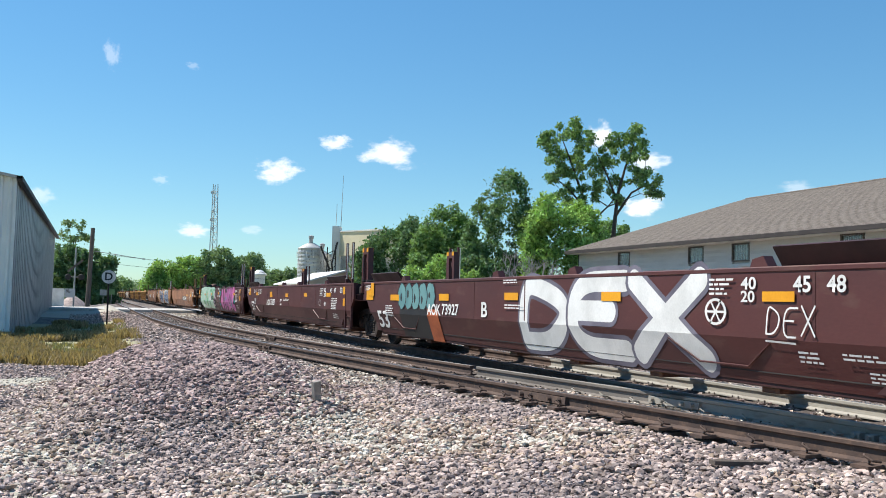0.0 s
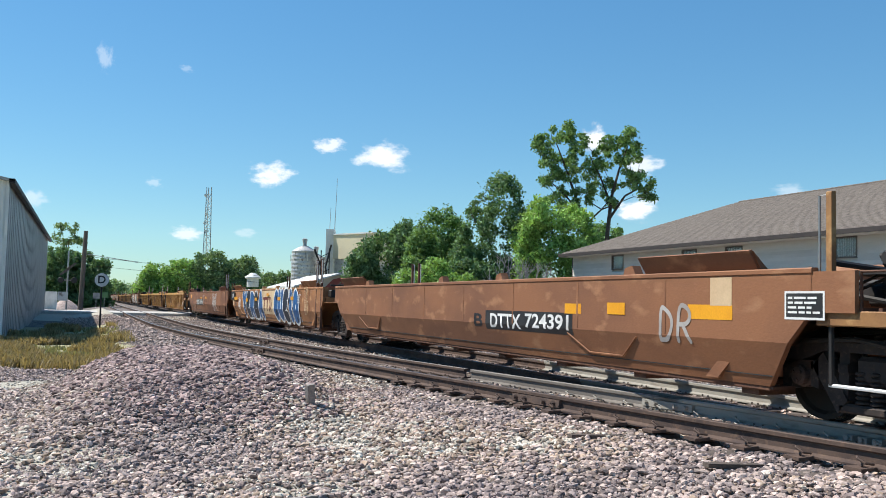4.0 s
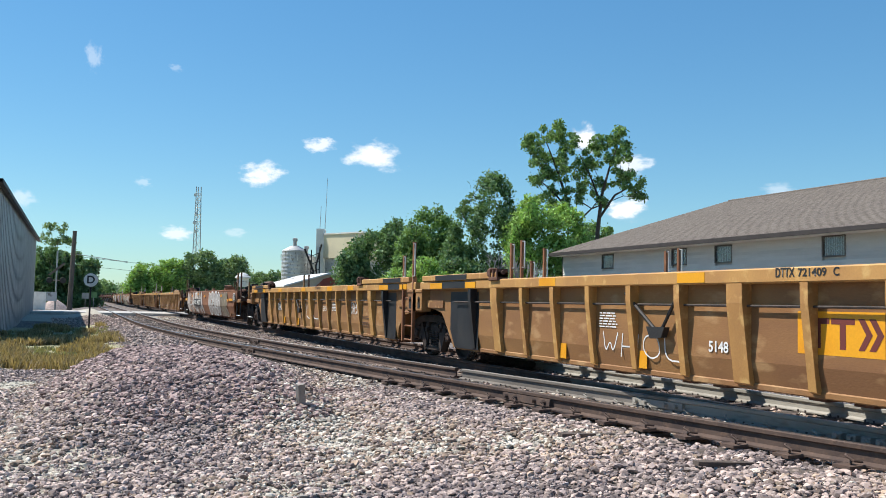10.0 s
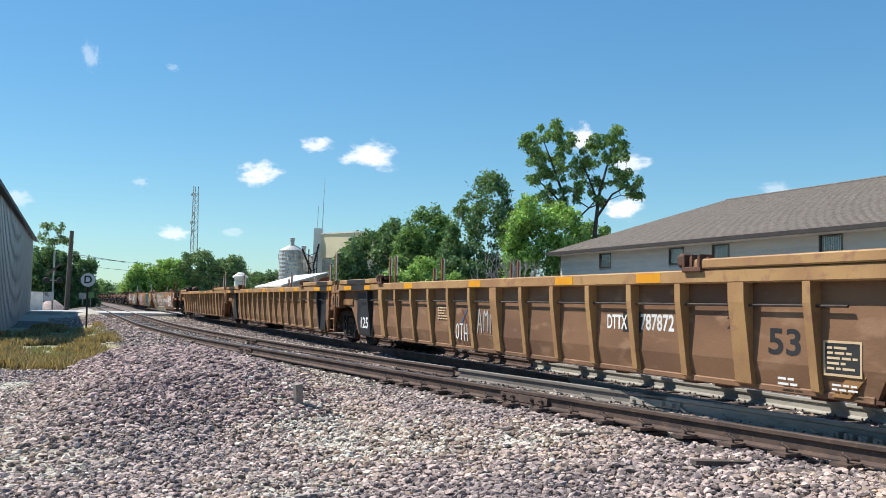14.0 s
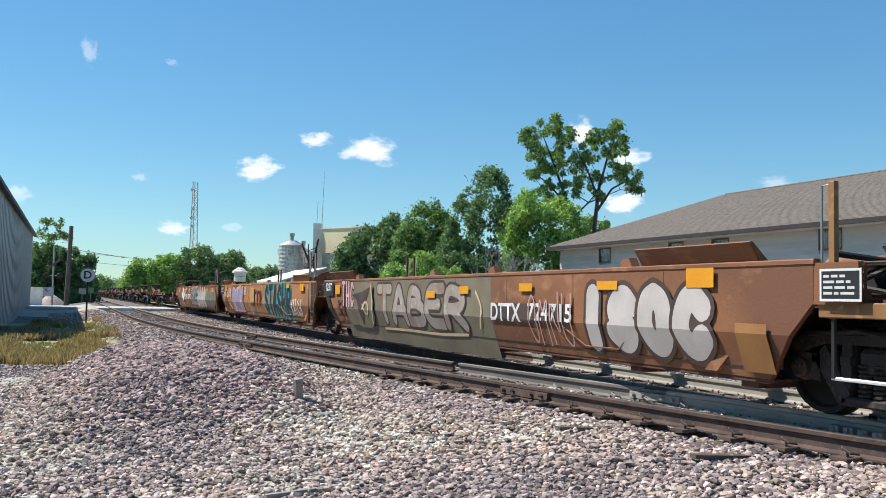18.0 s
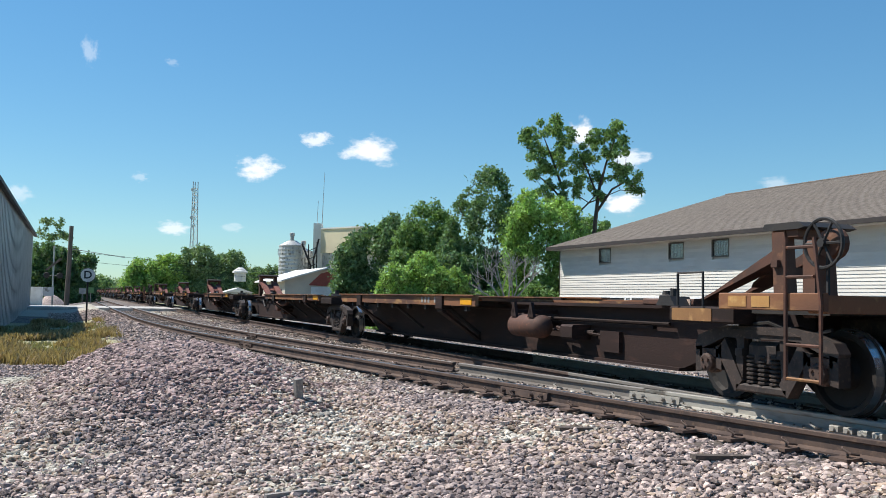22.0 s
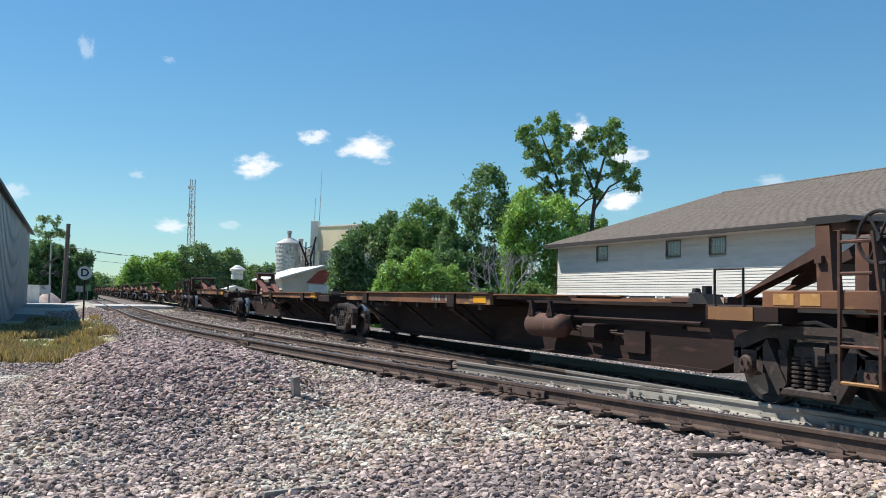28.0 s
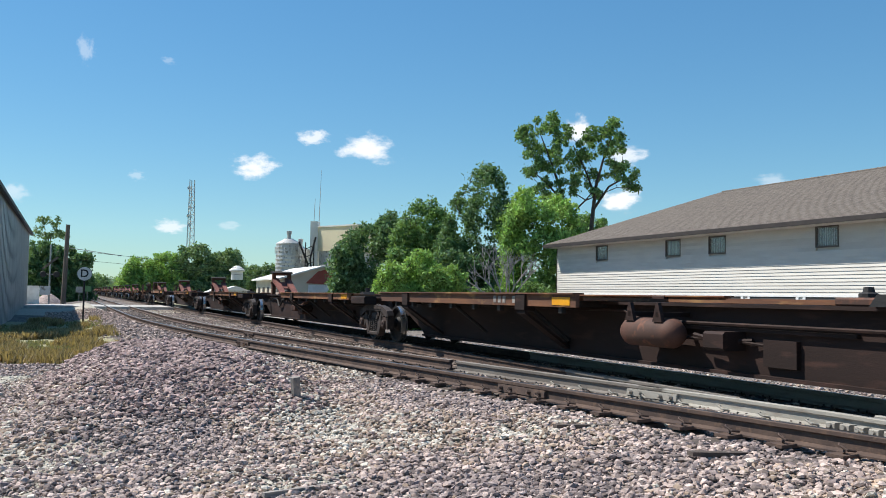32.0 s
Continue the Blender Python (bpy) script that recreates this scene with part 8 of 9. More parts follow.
text("b", "C", 0.69, 0.97, 0.80, 1.03, "white_paint")
refl("b", 2.50, 2.99, 1.08, 1.20)
refl("b", -0.45, 0.02, 1.10, 1.22)
refl("b", -3.39, -2.95, 1.12, 1.23)
refl("b", -6.43, -5.94, 1.13, 1.24)
refl("b", -8.01, -7.81, 1.20, 1.40)
refl("b", -8.01, -7.81, 0.89, 1.09)
text("b", "40", -5.87, -5.61, 1.26, 1.38, "white_paint")
text("b", "20", -5.86, -5.62, 1.12, 1.25, "white_paint")
text("b", "45", -6.62, -6.36, 1.24, 1.38, "white_paint")
text("b", "48", -7.03, -6.81, 1.25, 1.38, "white_paint")
text("b", "53", -7.72, -7.50, 1.24, 1.38, "white_paint")
bars("b", 6, -7.25, -6.52, 0.77, 1.10, "white_paint")
bars("b", 3, -7.20, -6.58, 0.52, 0.67, "white_paint")
bars("b", 4, -5.57, -5.13, 1.15, 1.38, "white_paint")
bars("b", 1, -0.81, 0.35, 0.95, 1.04, "white_paint")
ring("b", -5.89, -5.71, 0.86, 0.99, "white_paint")
curve("b", [[(-5.0, 1.0), (-5.15, 0.82), (-5.3, 1.02), (-5.1, 1.06), (-5.25, 0.88)], [(-5.05, 0.9), (-5.35, 0.86)]], 0.012, "grey_paint")
text("b", "125T", 7.80, 8.21, 1.25, 1.40, "white_paint")
refl("b", 7.50, 7.76, 1.15, 1.46)
refl("b", 7.75, 7.97, 1.15, 1.27)
text("b", "53", 6.50, 7.16, 0.53, 0.90, "white_paint")
bars("b", 5, 5.98, 6.42, 0.79, 1.02, "white_paint")
refl("b", 5.57, 6.02, 1.15, 1.26)
text("b", "40", 5.32, 5.54, 1.29, 1.40, "white_paint")
text("b", "20", 5.32, 5.54, 1.16, 1.28, "white_paint")
text("b", "48", 6.48, 6.65, 1.24, 1.39, "white_paint")
text("b", "45", 6.06, 6.23, 1.24, 1.39, "white_paint")
bars("b", 4, 4.80, 5.22, 1.20, 1.39, "white_paint")
refl("b", 2.51, 2.98, 1.18, 1.28)
word("c", "SINKOE", -6.09, -1.22, 0.16, 1.52, "pink_paint", "black_paint", 4)
dots("c", 14, -6.34, -1.01, 0.14, 1.50, "teal_bright")
wash("c", 1.22, 8.15, 0.09, 1.60, "mint_paint")
for y, z, ry, rz in ((7.2, 0.95, 0.75, 0.55), (5.6, 1.0, 0.9, 0.5), (3.5, 1.0, 1.1, 0.52), (2.2, 1.15, 0.8, 0.38)):
    lay("c", flat(oval(y, z, ry, rz, 28, 0.03, y)), lift_of("c"), "spray_shape", "mint_pale", "bulging spray-painted shape")
    lay("c", loop_band(oval(y, z, ry, rz, 28, 0.03, y), oval(y, z, ry * 0.965, rz * 0.965, 28, 0.03, y)), lift_of("c"), "spray_line", "mint_light")
for y, z, ry, rz in ((7.6, 1.2, 0.25, 0.2), (6.2, 0.7, 0.5, 0.13), (5.0, 1.18, 0.3, 0.22), (4.6, 0.75, 0.3, 0.28), (3.0, 1.38, 0.6, 0.07), (2.4, 1.22, 0.35, 0.12), (2.0, 1.0, 0.3, 0.12), (1.7, 1.4, 0.35, 0.05), (3.4, 0.6, 0.3, 0.15)):
    lay("c", flat(oval(y, z, ry, rz, 22, 0.16, y * 3)), lift_of("c"), "spray_shape", "green_soft", "green spray-painted shadow")
curve("c", [[(6.9, 0.62), (6.4, 0.45), (5.9, 0.62), (5.6, 0.48), (5.1, 0.55)], [(5.2, 1.35), (4.7, 0.9), (5.0, 0.5)], [(4.1, 1.4), (4.4, 0.9), (4.0, 0.4)]], 0.035, "mint_light")
wash("c", 0.95, 1.85, 0.42, 0.95, "black_paint")
curve("c", [[(1.75, 0.85), (1.6, 0.68), (1.45, 0.84), (1.35, 0.66), (1.2, 0.82), (1.1, 0.64)], [(1.7, 0.6), (1.4, 0.55), (1.05, 0.6)]], 0.045, "lilac_paint")
dots("c", 16, 1.44, 7.34, 0.29, 1.44, "cream_paint")
text("c", "53", 6.55, 7.35, 0.46, 0.84, "white_paint")
text("c", "73927", 1.93, 2.88, 0.83, 1.09, "black_paint")
text("c", "AOK", 2.91, 3.65, 0.80, 1.08, "white_paint")
word("c", "GFA", 0.90, 1.47, 0.86, 1.24, "lilac_paint", "none", 2)
text("c", "A", 0.61, 0.79, 0.87, 1.08, "white_paint")
text("c", "WELL LD LMT 118,200", -0.99, 0.01, 1.00, 1.11, "white_paint")
text("c", "AOK", -0.32, -0.05, 1.41, 1.50, "white_paint")
text("c", "73927", -0.64, -0.35, 1.41, 1.50, "white_paint")
text("c", "A", -0.75, -0.67, 1.40, 1.49, "white_paint")
refl("c", -0.56, -0.12, 1.16, 1.27)
refl("c", 2.47, 2.91, 1.13, 1.23)
refl("c", 5.60, 5.98, 1.10, 1.21)
refl("c", 8.49, 9.01, 1.18, 1.40)
word("c", "AMP", -0.98, -0.59, 1.25, 1.38, "white_paint", "none", 1)
word("c", "ODP", -1.02, -0.61, 1.11, 1.23, "white_paint", "none", 1)
word("c", "BX", 0.0, 0.62, 0.38, 0.86, "grey_paint", "none", 0)
word("c", "504", -0.55, 0.0, 0.50, 0.80, "grey_paint", "none", 0)
for y, z, r in ((-1.06, 1.40, 0.10), (-1.10, 1.12, 0.045), (-1.16, 0.92, 0.07), (-1.13, 0.68, 0.09), (-1.02, 0.55, 0.035), (-1.05, 0.44, 0.05), (-1.2, 0.40, 0.07), (-1.3, 1.22, 0.10)):
    lay("c", flat(oval(y, z, r, r * 1.15, 16)), lift_of("c"), "spray_dot", "teal_bright")
text("c", "45", -6.73, -6.52, 1.25, 1.38, "white_paint")
text("c", "48", -7.17, -6.95, 1.26, 1.39, "white_paint")
text("c", "53", -7.90, -7.68, 1.26, 1.40, "white_paint")
refl("c", -8.21, -7.97, 1.22, 1.41)
refl("c", -8.21, -7.97, 0.89, 1.09)
bars("c", 6, -7.38, -6.68, 0.82, 1.18, "white_paint")
bars("c", 4, -7.42, -6.78, 0.52, 0.68, "white_paint")
word("c", "DSK", -7.96, -7.45, 0.83, 1.29, "grey_paint", "none", 0)
refl("c", -6.57, -6.08, 1.13, 1.23)
patch("d", -4.43, -1.50, 0.69, 1.00, "black_paint")
text("d", "DTTX", -2.82, -1.69, 0.72, 0.95, "white_paint")
text("d", "724391", -4.32, -2.97, 0.75, 0.97, "white_paint")
text("d", "B", -1.38, -1.02, 0.72, 0.94, "black_paint")
refl("d", -4.66, -4.21, 0.99, 1.13)
refl("d", -7.76, -7.01, 0.98, 1.14)
frame_mark("d", -9.03, -8.52, 1.01, 1.28, "white_paint")
patch("d", -7.75, -7.40, 1.13, 1.43, "cream_paint")
word("d", "DR", -7.12, -6.43, 0.70, 1.18, "grey_paint", "none", 1)
refl("d", -5.74, -5.33, 1.00, 1.15)
patch("e", -1.92, 0.91, 0.57, 1.52, "cream_paint")
logo("e", -1.30, 0.45, 0.67, 1.20, "logo_red")
word("e", "YERBA", 0.42, 5.25, 0.30, 1.46, ["blue_paint", "night_paint", "blue_paint", "night_paint", "blue_paint"], "white_paint", 5)
dots("e", 12, 0.41, 4.89, 0.18, 1.43, "black_paint")
word("e", "SUEID", -5.86, -1.74, 0.30, 1.47, ["blue_paint", "blue_paint", "night_paint"], "white_paint", 5)
dots("e", 10, -5.83, -1.93, 0.19, 1.49, "black_paint")
refl("e", 3.79, 4.29, 1.01, 1.15)
refl("e", 1.65, 2.12, 1.05, 1.17)
refl("e", -0.79, -0.37, 1.23, 1.34)
refl("e", -2.95, -2.49, 1.09, 1.20)
refl("e", -5.10, -4.65, 1.11, 1.22)
text("e", "40", -6.09, -5.94, 1.33, 1.44, "rust_letter")
text("e", "45", -6.84, -6.68, 1.34, 1.46, "rust_letter")
word("e", "HASTE", -6.15, -5.66, 0.97, 1.30, "white_paint", "none", 1)
word("e", "24", -6.14, -5.92, 0.42, 0.60, "white_paint", "none", 1)
word("e", "TAG", -7.22, -6.69, 0.66, 1.54, "cream_paint", "none", 1)
text("e", "53", 6.47, 7.04, 0.52, 0.96, "rust_letter")
patch("e", 7.31, 8.27, 1.08, 1.45, "black_steel")
text("e", "125T", 7.42, 7.98, 1.17, 1.35, "white_paint")
refl("e", 6.45, 7.34, 1.07, 1.20)
word("e", "GNOM", 5.47, 6.13, 0.69, 1.22, "white_paint", "none", 1)
patch("e", 7.30, 7.55, 0.83, 1.04, "cream_paint")
patch("f", 1.05, 4.14, 0.71, 1.08, "black_paint")
text("f", "DTTX", 2.84, 3.97, 0.75, 1.02, "white_paint")
text("f", "724391", 1.25, 2.60, 0.79, 1.04, "white_paint")
text("f", "53", 6.20, 6.83, 0.55, 0.92, "rust_letter")
refl("f", 6.94, 7.47, 1.10, 1.33)
refl("f", 1.69, 2.15, 1.08, 1.19)
refl("f", -0.60, -0.14, 1.10, 1.20)
word("f", "HANK", -4.86, -3.14, 0.42, 1.42, "silver_paint", "none", 1)
word("f", "WMX", -4.7, -3.3, 0.5, 1.36, "silver_paint", "none", 0)
word("f", "Ulf", 0.19, 1.05, 0.72, 1.32, "grey_paint", "none", 1)
bars("f", 1, -0.97, -0.31, 1.37, 1.42, "rust_letter")
bars("f", 1, -1.52, -0.39, 0.92, 0.98, "rust_letter")
ring("f", -0.02, 0.28, 0.79, 1.08, "rust_letter")
bars("f", 2, -2.75, -2.51, 1.34, 1.43, "rust_letter")
patch("f", -2.77, -2.42, 1.09, 1.19, "reflector_faded")
patch("g", -4.64, -3.97, 0.75, 1.02, "black_paint")
text("g", "DTTX", -3.85, -3.26, 0.75, 0.97, "white_paint")
text("g", "721409", -4.66, -3.97, 0.78, 0.98, "white_paint")
text("g", "53", -6.61, -6.03, 0.67, 1.01, "black_paint")
text("g", "20", -5.57, -5.39, 1.01, 1.17, "black_paint")
text("g", "40", -5.58, -5.39, 0.85, 1.00, "black_paint")
frame_mark("g", -7.35, -6.91, 0.48, 0.79, "white_paint")
patch("g", -8.09, -7.93, 0.67, 0.86, "cream_paint")
word("g", "Juno", -2.82, -2.22, 0.75, 1.05, "white_paint", "none", 1)
bars("g", 2, 1.87, 2.57, 0.72, 0.94, "white_paint")
patch("h", -2.07, -1.06, 0.68, 1.08, "reflector")
logo("h", -2.07, -1.18, 0.74, 1.02, "logo_red")
text("h", "721409", -1.55, -1.20, 1.40, 1.48, "black_paint")
text("h", "C", -1.70, -1.63, 1.40, 1.48, "black_paint")
text("h", "DTTX", -1.16, -0.91, 1.40, 1.49, "black_paint")
word("h", "whol", 0.63, 2.43, 0.46, 0.77, "white_paint", "none", 0)
text("h", "5148", -0.08, 0.24, 0.62, 0.74, "white_paint")
bars("h", 6, 1.94, 2.45, 0.81, 1.02, "white_paint")
text("g", "1251", 6.65, 7.39, 0.43, 0.73, "white_paint")
word("g", "VARS", 5.83, 6.40, 0.54, 1.00, "white_paint", "none", 1)
bars("g", 3, 6.82, 7.20, 0.25, 0.39, "white_paint")
text("g", "20", 5.64, 5.82, 1.02, 1.14, "black_paint")
text("g", "40", 5.64, 5.81, 0.87, 1.00, "black_paint")
bars("g", 1, 4.70, 5.21, 0.65, 0.72, "rust_letter")
bars("g", 1, 4.69, 5.21, 0.48, 0.55, "rust_letter")
bars("g", 6, 2.22, 2.49, 0.82, 1.03, "white_paint")
text("i", "721409", -1.46, -1.04, 1.41, 1.49, "black_paint")
text("i", "B", -1.63, -1.53, 1.41, 1.49, "black_paint")
word("i", "wul", -1.07, 1.27, 0.54, 1.02, "white_paint", "none", 0)
text("i", "3135", -2.01, -1.52, 0.81, 0.95, "white_paint")
bars("i", 6, -3.02, -2.46, 0.82, 1.06, "white_paint")
word("i", "FRESH", -5.00, -4.26, 0.78, 1.08, "white_paint", "none", 1)
text("i", "20", -6.09, -5.92, 1.05, 1.16, "black_paint")
text("i", "40", -6.10, -5.91, 0.90, 1.02, "black_paint")
bars("i", 1, -5.84, -5.27, 0.68, 0.76, "rust_letter")
bars("i", 1, -5.83, -5.27, 0.52, 0.62, "rust_letter")
patch("i", 3.67, 4.35, 0.75, 1.04, "black_paint")
text("i", "721409", 3.68, 4.56, 0.77, 0.99, "white_paint")
refl("i", -5.38, -5.37, 1.10, 1.11)
word("j", "BLAEKA", 1.45, 8.4, 0.36, 1.44, ["silver_paint", "grey_wash", "silver_paint"], "grey_wash", 4)
word("j", "WAVENK", 1.6, 8.3, 0.4, 1.42, "white_paint", "none", 0)
word("j", "HKE", -6.9, -4.9, 0.36, 1.36, "olive_wash", "grey_wash", 4)
word("j", "BZEG", -4.83, -1.02, 0.36, 1.40, "grey_paint", "white_paint", 4)
patch("j", 2.10, 5.12, 0.70, 1.07, "black_paint")
text("j", "DTTX", 4.09, 4.95, 0.78, 1.00, "white_paint")
text("j", "645573", 2.20, 3.65, 0.76, 1.03, "white_paint")
refl("j", 8.27, 9.17, 0.98, 1.10)
refl("j", 5.58, 6.03, 1.19, 1.30)
refl("j", 2.99, 3.44, 1.28, 1.39)
refl("j", 0.23, 0.70, 1.17, 1.28)
refl("j", -5.45, -4.98, 1.19, 1.30)
text("j", "40", -5.71, -5.49, 1.32, 1.43, "rust_letter")
frame_mark("j", -9.15, -8.60, 1.01, 1.34, "white_paint")
refl("j", -8.53, -7.65, 1.02, 1.12)
refl("j", -7.42, -6.97, 0.99, 1.09)
patch("k", -4.27, -3.87, 0.77, 1.02, "black_paint")
text("k", "DTTX", -3.96, -3.51, 0.80, 0.98, "white_paint")
text("k", "787872", -4.91, -4.25, 0.80, 1.00, "white_paint")
text("k", "53", -6.86, -6.43, 0.64, 0.90, "black_paint")
text("k", "20", -5.99, -5.82, 0.97, 1.07, "black_paint")
text("k", "40", -6.00, -5.82, 0.84, 0.93, "black_paint")
frame_mark("k", -7.58, -7.14, 0.49, 0.81, "cream_paint")
bars("k", 2, -6.86, -6.56, 0.34, 0.44, "white_paint")
bars("k", 2, -7.54, -7.24, 0.35, 0.43, "white_paint")
text("k", "1251", 6.51, 7.24, 0.46, 0.72, "white_paint")
cross("k", 0.94, 1.21, 0.74, 0.98, "logo_red")
word("k", "OTH", 0.91, 1.48, 0.42, 0.73, "white_paint", "none", 1)
word("k", "AMN", -0.20, 0.55, 0.59, 1.04, "grey_paint", "none", 1)
bars("k", 5, 1.82, 2.31, 0.77, 1.02, "cream_paint")
text("k", "40", 5.55, 5.74, 0.78, 1.03, "black_paint")
patch("m", 4.36, 4.62, 0.78, 0.98, "black_paint")
text("m", "DTTX", 4.61, 5.05, 0.78, 0.96, "white_paint")
text("m", "787872", 3.67, 4.40, 0.79, 0.97, "white_paint")
word("m", "AMN", 1.90, 2.52, 0.64, 1.04, "white_paint", "none", 1)
text("m", "787872", -1.74, -1.35, 1.41, 1.49, "black_paint")
text("m", "DTTX", -1.32, -1.08, 1.41, 1.50, "black_paint")
text("m", "A", -1.87, -1.80, 1.42, 1.49, "black_paint")
text("m", "53", -8.49, -8.31, 0.81, 0.95, "black_paint")
patch("n", -1.99, 6.44, 0.10, 1.44, "olive_wash")
word("n", "TABER", -1.0, 3.9, 0.50, 1.36, "grey_wash", "black_wash", 3)
curve("n", [[(-0.9, 0.45), (0.5, 0.40), (2.0, 0.42), (3.6, 0.40)], [(-1.4, 1.2), (-1.7, 0.9), (-1.5, 0.6)]], 0.05, "cream_paint")
patch("n", -4.57, -2.01, 0.74, 1.02, "black_wash")
text("n", "DTTX", -3.05, -2.01, 0.74, 1.02, "white_paint")
text("n", "724715", -4.56, -3.28, 0.77, 1.03, "white_paint")
word("n", "ISOC", -7.45, -4.75, 0.42, 1.30, "silver_paint", "black_wash", 5)
word("n", "OMNU", -4.60, -3.27, 0.42, 1.20, "rose_paint", "none", 0)
frame_mark("n", -9.44, -8.97, 1.11, 1.40, "white_paint")
refl("n", -5.69, -5.22, 1.22, 1.33)
refl("n", -7.51, -7.05, 1.24, 1.45)
refl("n", -3.45, -3.03, 1.20, 1.32)
refl("n", -1.15, -0.74, 1.16, 1.29)
refl("n", 0.39, 0.83, 1.08, 1.21)
patch("n", -8.29, -7.84, 0.39, 0.88, "reflector_faded")
for u in "no":
    patch(u, 7.42, 8.42, 1.09, 1.45, "black_steel")
    lay(u, flat([(8.20, 1.08), (7.85, 1.08), (7.5, 0.78), (7.02, 0.36), (7.34, 0.36), (7.86, 0.78)]), lift_of(u), "end_stripe", "black_steel")
patch("o", -8.85, -8.28, 1.10, 1.45, "black_steel")
lay("o", flat([(-8.30, 1.09), (-8.28, 0.80), (-8.0, 0.36), (-8.12, 0.36), (-8.54, 0.80), (-8.80, 1.09)]), lift_of("o"), "end_stripe", "black_steel")
text("n", "125T", 7.58, 8.17, 1.22, 1.42, "white_paint")
refl("n", 6.82, 7.26, 1.13, 1.37)
text("n", "53", 6.39, 7.04, 0.57, 0.99, "rust_letter")
wash("n", 4.09, 6.16, 0.23, 1.41, "olive_wash")
word("n", "THC", 5.55, 6.66, 0.80, 1.46, "pink_pale", "rust_letter", 2)
lay("n", flat([(5.75, 1.12), (5.3, 0.98), (5.05, 0.42), (4.75, 0.8), (4.35, 1.30), (4.9, 1.2)]), lift_of("n"), "spray_shape", "black_wash", "black spray-painted arrow")
curve("n", [[(4.9, 0.9), (4.6, 0.62), (4.4, 0.85), (4.65, 1.0), (4.9, 0.8)], [(4.3, 1.35), (4.1, 0.9), (4.3, 0.5)]], 0.06, "cream_paint")
word("o", "STASHR", -5.85, -1.66, 0.21, 1.48, "black_paint", "teal_bright", 3)
logo("o", -1.17, 0.49, 0.69, 1.24, "logo_red")
lay("o", flat([(5.24, 1.40), (5.2, 0.36), (2.38, 0.36), (2.62, 0.9), (2.5, 1.48), (3.3, 1.42), (3.7, 1.48), (4.4, 1.36), (4.9, 1.46)][::-1]), lift_of("o"), "spray_ground", "rust_letter", "dark sprayed edge")
lay("o", flat([(5.17, 1.36), (5.13, 0.39), (2.46, 0.39), (2.70, 0.9), (2.56, 1.43), (3.3, 1.37), (3.7, 1.43), (4.4, 1.31), (4.9, 1.41)][::-1]), lift_of("o"), "spray_ground", "pink_pale", "pale pink sprayed ground")
word("o", "PORT", 2.52, 5.10, 0.42, 1.38, "violet_paint", "none", 5)
refl("o", 3.07, 3.45, 1.33, 1.45)
text("o", "53", 6.35, 7.06, 0.54, 0.92, "rust_letter")
text("o", "125T", 7.57, 8.21, 1.18, 1.38, "white_paint")
refl("o", 6.61, 7.04, 1.23, 1.45)
word("o", "SHUE", 1.93, 2.44, 1.07, 1.40, "white_paint", "none", 1)
text("o", "C", 2.35, 2.55, 0.86, 1.05, "black_paint")
word("o", "THMR", 0.36, 1.40, 0.33, 0.69, "grey_paint", "none", 1)
patch("o", 0.18, 0.92, 0.80, 1.35, "yellow_worn")
word("o", "BS", 6.66, 7.26, 1.00, 1.21, "white_paint", "none", 1)
word("o", "Latch", 5.43, 6.40, 0.97, 1.33, "white_paint", "none", 1)
refl("o", -5.66, -5.24, 1.31, 1.43)
refl("o", -7.57, -7.09, 1.22, 1.43)
word("o", "KATCH", -7.30, -5.94, 0.47, 0.98, "white_paint", "none", 1)
patch("p", 8.02, 8.93, 1.05, 1.41, "rust")
text("p", "DTTX", 3.03, 4.13, 0.77, 1.04, "white_paint")
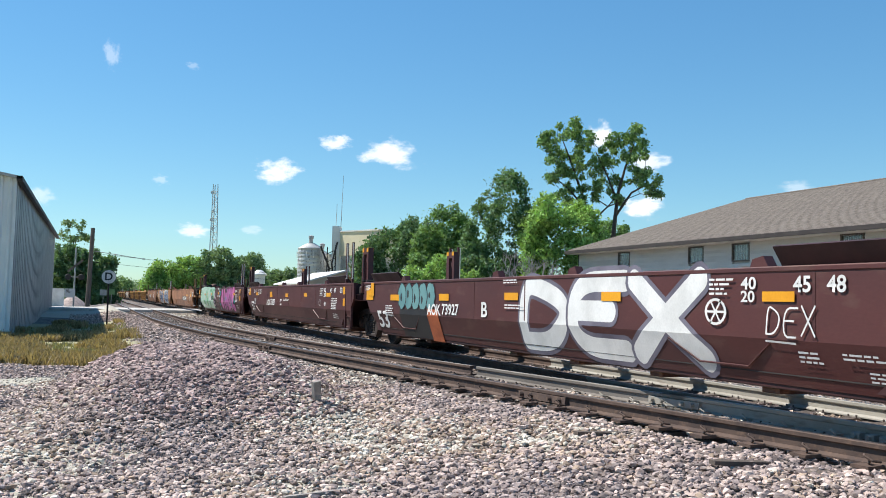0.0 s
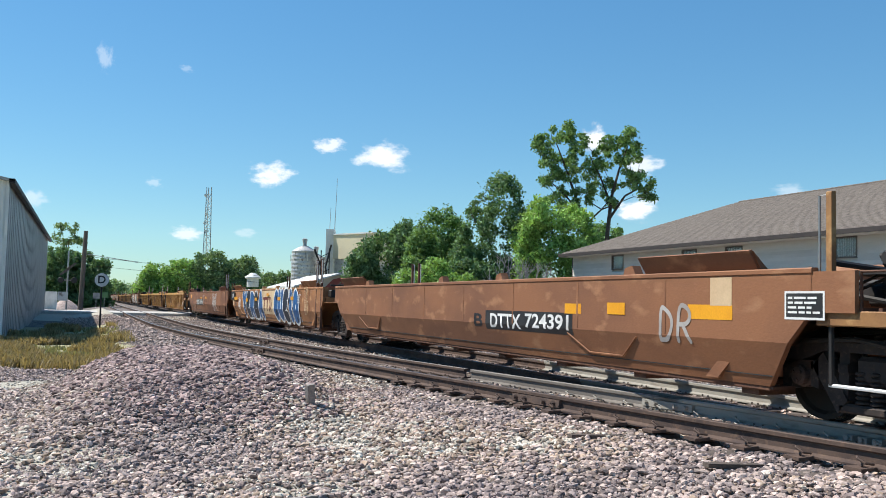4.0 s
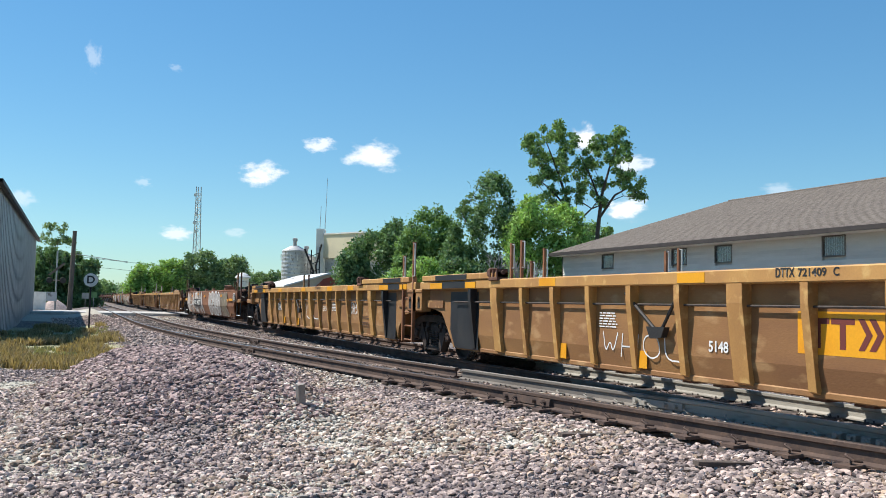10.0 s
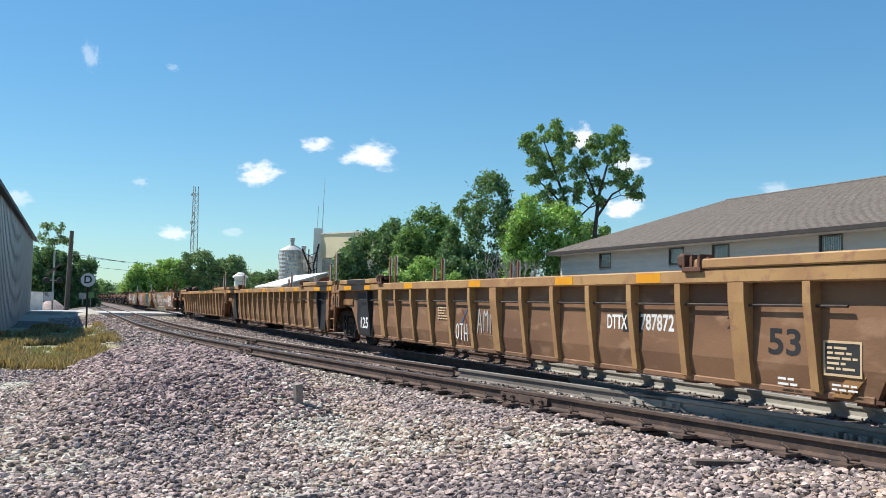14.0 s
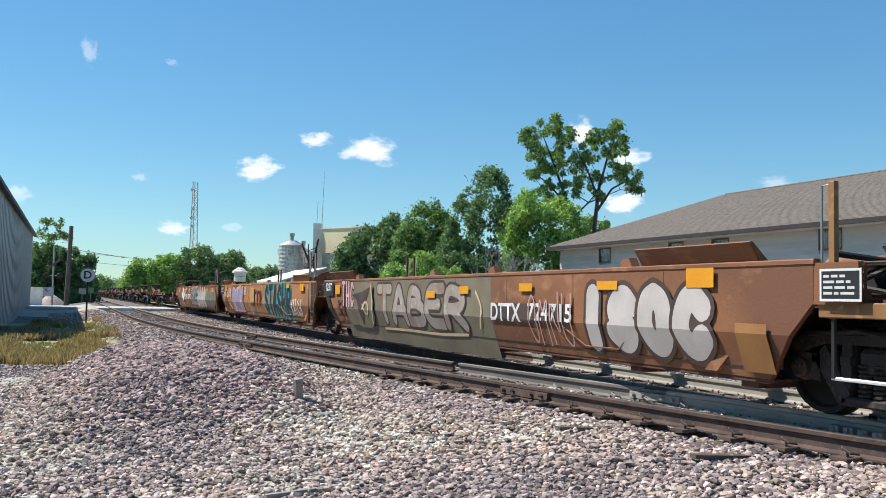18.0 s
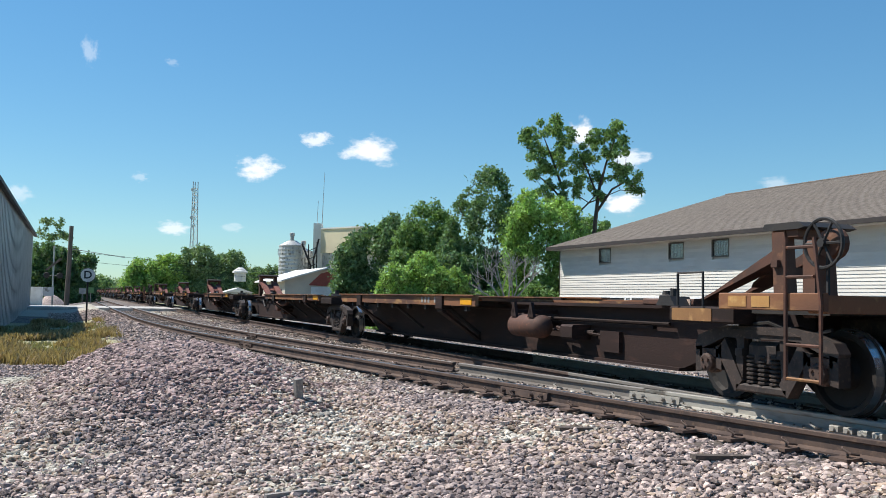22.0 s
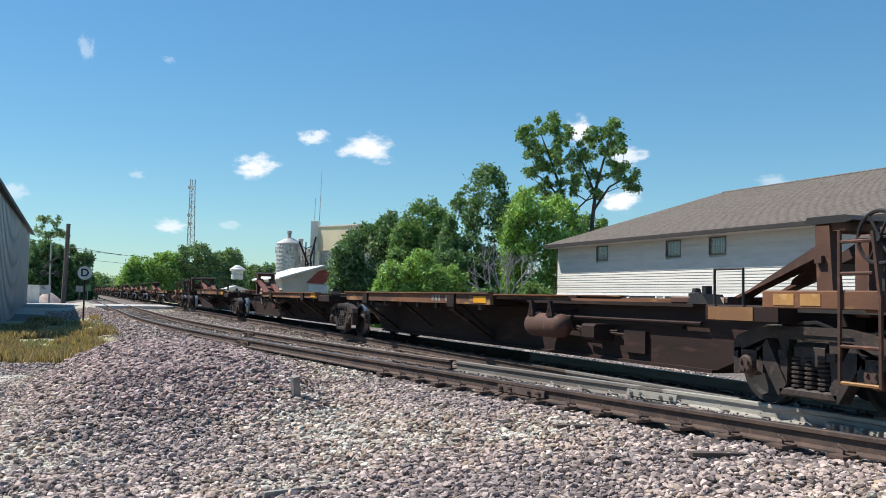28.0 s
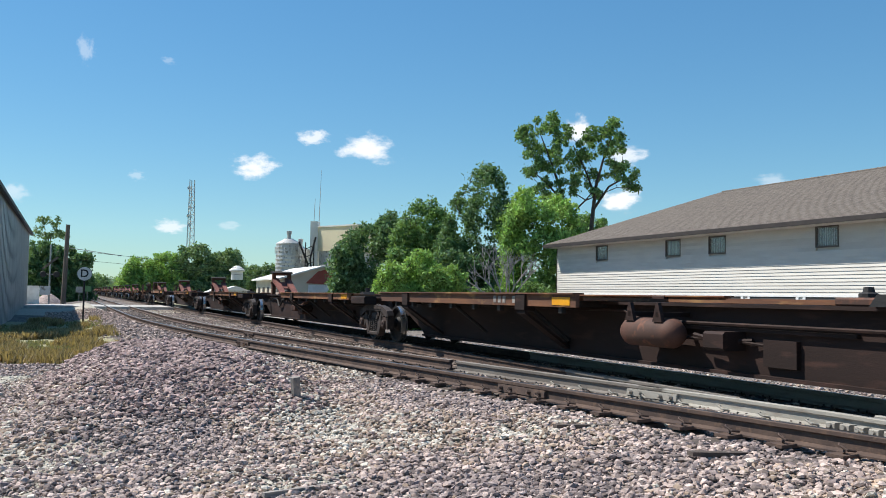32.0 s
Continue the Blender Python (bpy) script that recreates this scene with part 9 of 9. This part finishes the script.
text("p", "724715", 1.49, 2.82, 0.79, 1.06, "white_paint")
word("p", "ISHUE", -1.67, 1.38, 0.52, 1.46, "night_paint", "white_paint", 3)
word("p", "JAGS", -4.89, -1.46, 0.36, 1.46, "silver_paint", "maroon", 5)
flower("p", 4.33, 5.52, 0.35, 1.47, "white_paint")
text("p", "53", 6.23, 6.89, 0.52, 0.91, "rust_letter")
word("p", "MYCARE", 3.40, 4.37, 1.11, 1.41, "white_paint", "none", 1)
word("p", "TEN", 1.54, 2.15, 1.12, 1.50, "white_paint", "none", 1)
word("p", "EDGPL", 2.65, 3.84, 0.45, 0.75, "grey_wash", "none", 1)
refl("p", 6.46, 7.01, 1.17, 1.41)
refl("p", 2.86, 3.39, 1.28, 1.45)
refl("p", 0.20, 0.66, 1.31, 1.43)
refl("p", -3.28, -2.83, 1.33, 1.46)
blobs("p", 3, -8.38, -5.16, 0.29, 1.38, "olive_wash", "rust")
word("p", "KIRK", -7.96, -5.25, 0.43, 1.29, "teal_wash", "none", 1)
refl("p", -7.73, -7.19, 1.18, 1.38)
refl("p", -5.72, -5.28, 1.23, 1.36)


def motions():
    """The train runs past at a steady speed; its wheels roll while they are near."""
    for car, y in ORDER:
        walk(car, [(0, pose(TRACK, y, RAIL)), (32, pose(TRACK, y - SPEED * 32, RAIL))])
        for ws in [o for o in car.children_recursive if o.name.split(".")[0] == "wheelset"]:
            at = ws.matrix_basis.translation.copy()
            r = at.z
            t0, t1 = ((y + at.y - d) / SPEED for d in (30.0, -3.0))
            t0, t1 = max(0.0, t0), min(32.0, t1)
            if t1 - t0 < 0.1:
                continue
            n = math.ceil((t1 - t0) / 0.042)
            turn = math.degrees(SPEED / r)
            rows = [(t0 + (t1 - t0) * i / n, pose(at.x, at.y, at.z, turn * (t1 - t0) * i / n, 0, 0)) for i in range(n + 1)]
            rows = ([(0.0, rows[0][1])] if t0 > 0.02 else []) + rows + ([(32.0, rows[-1][1])] if t1 < 31.98 else [])
            walk(ws, rows)


motions()
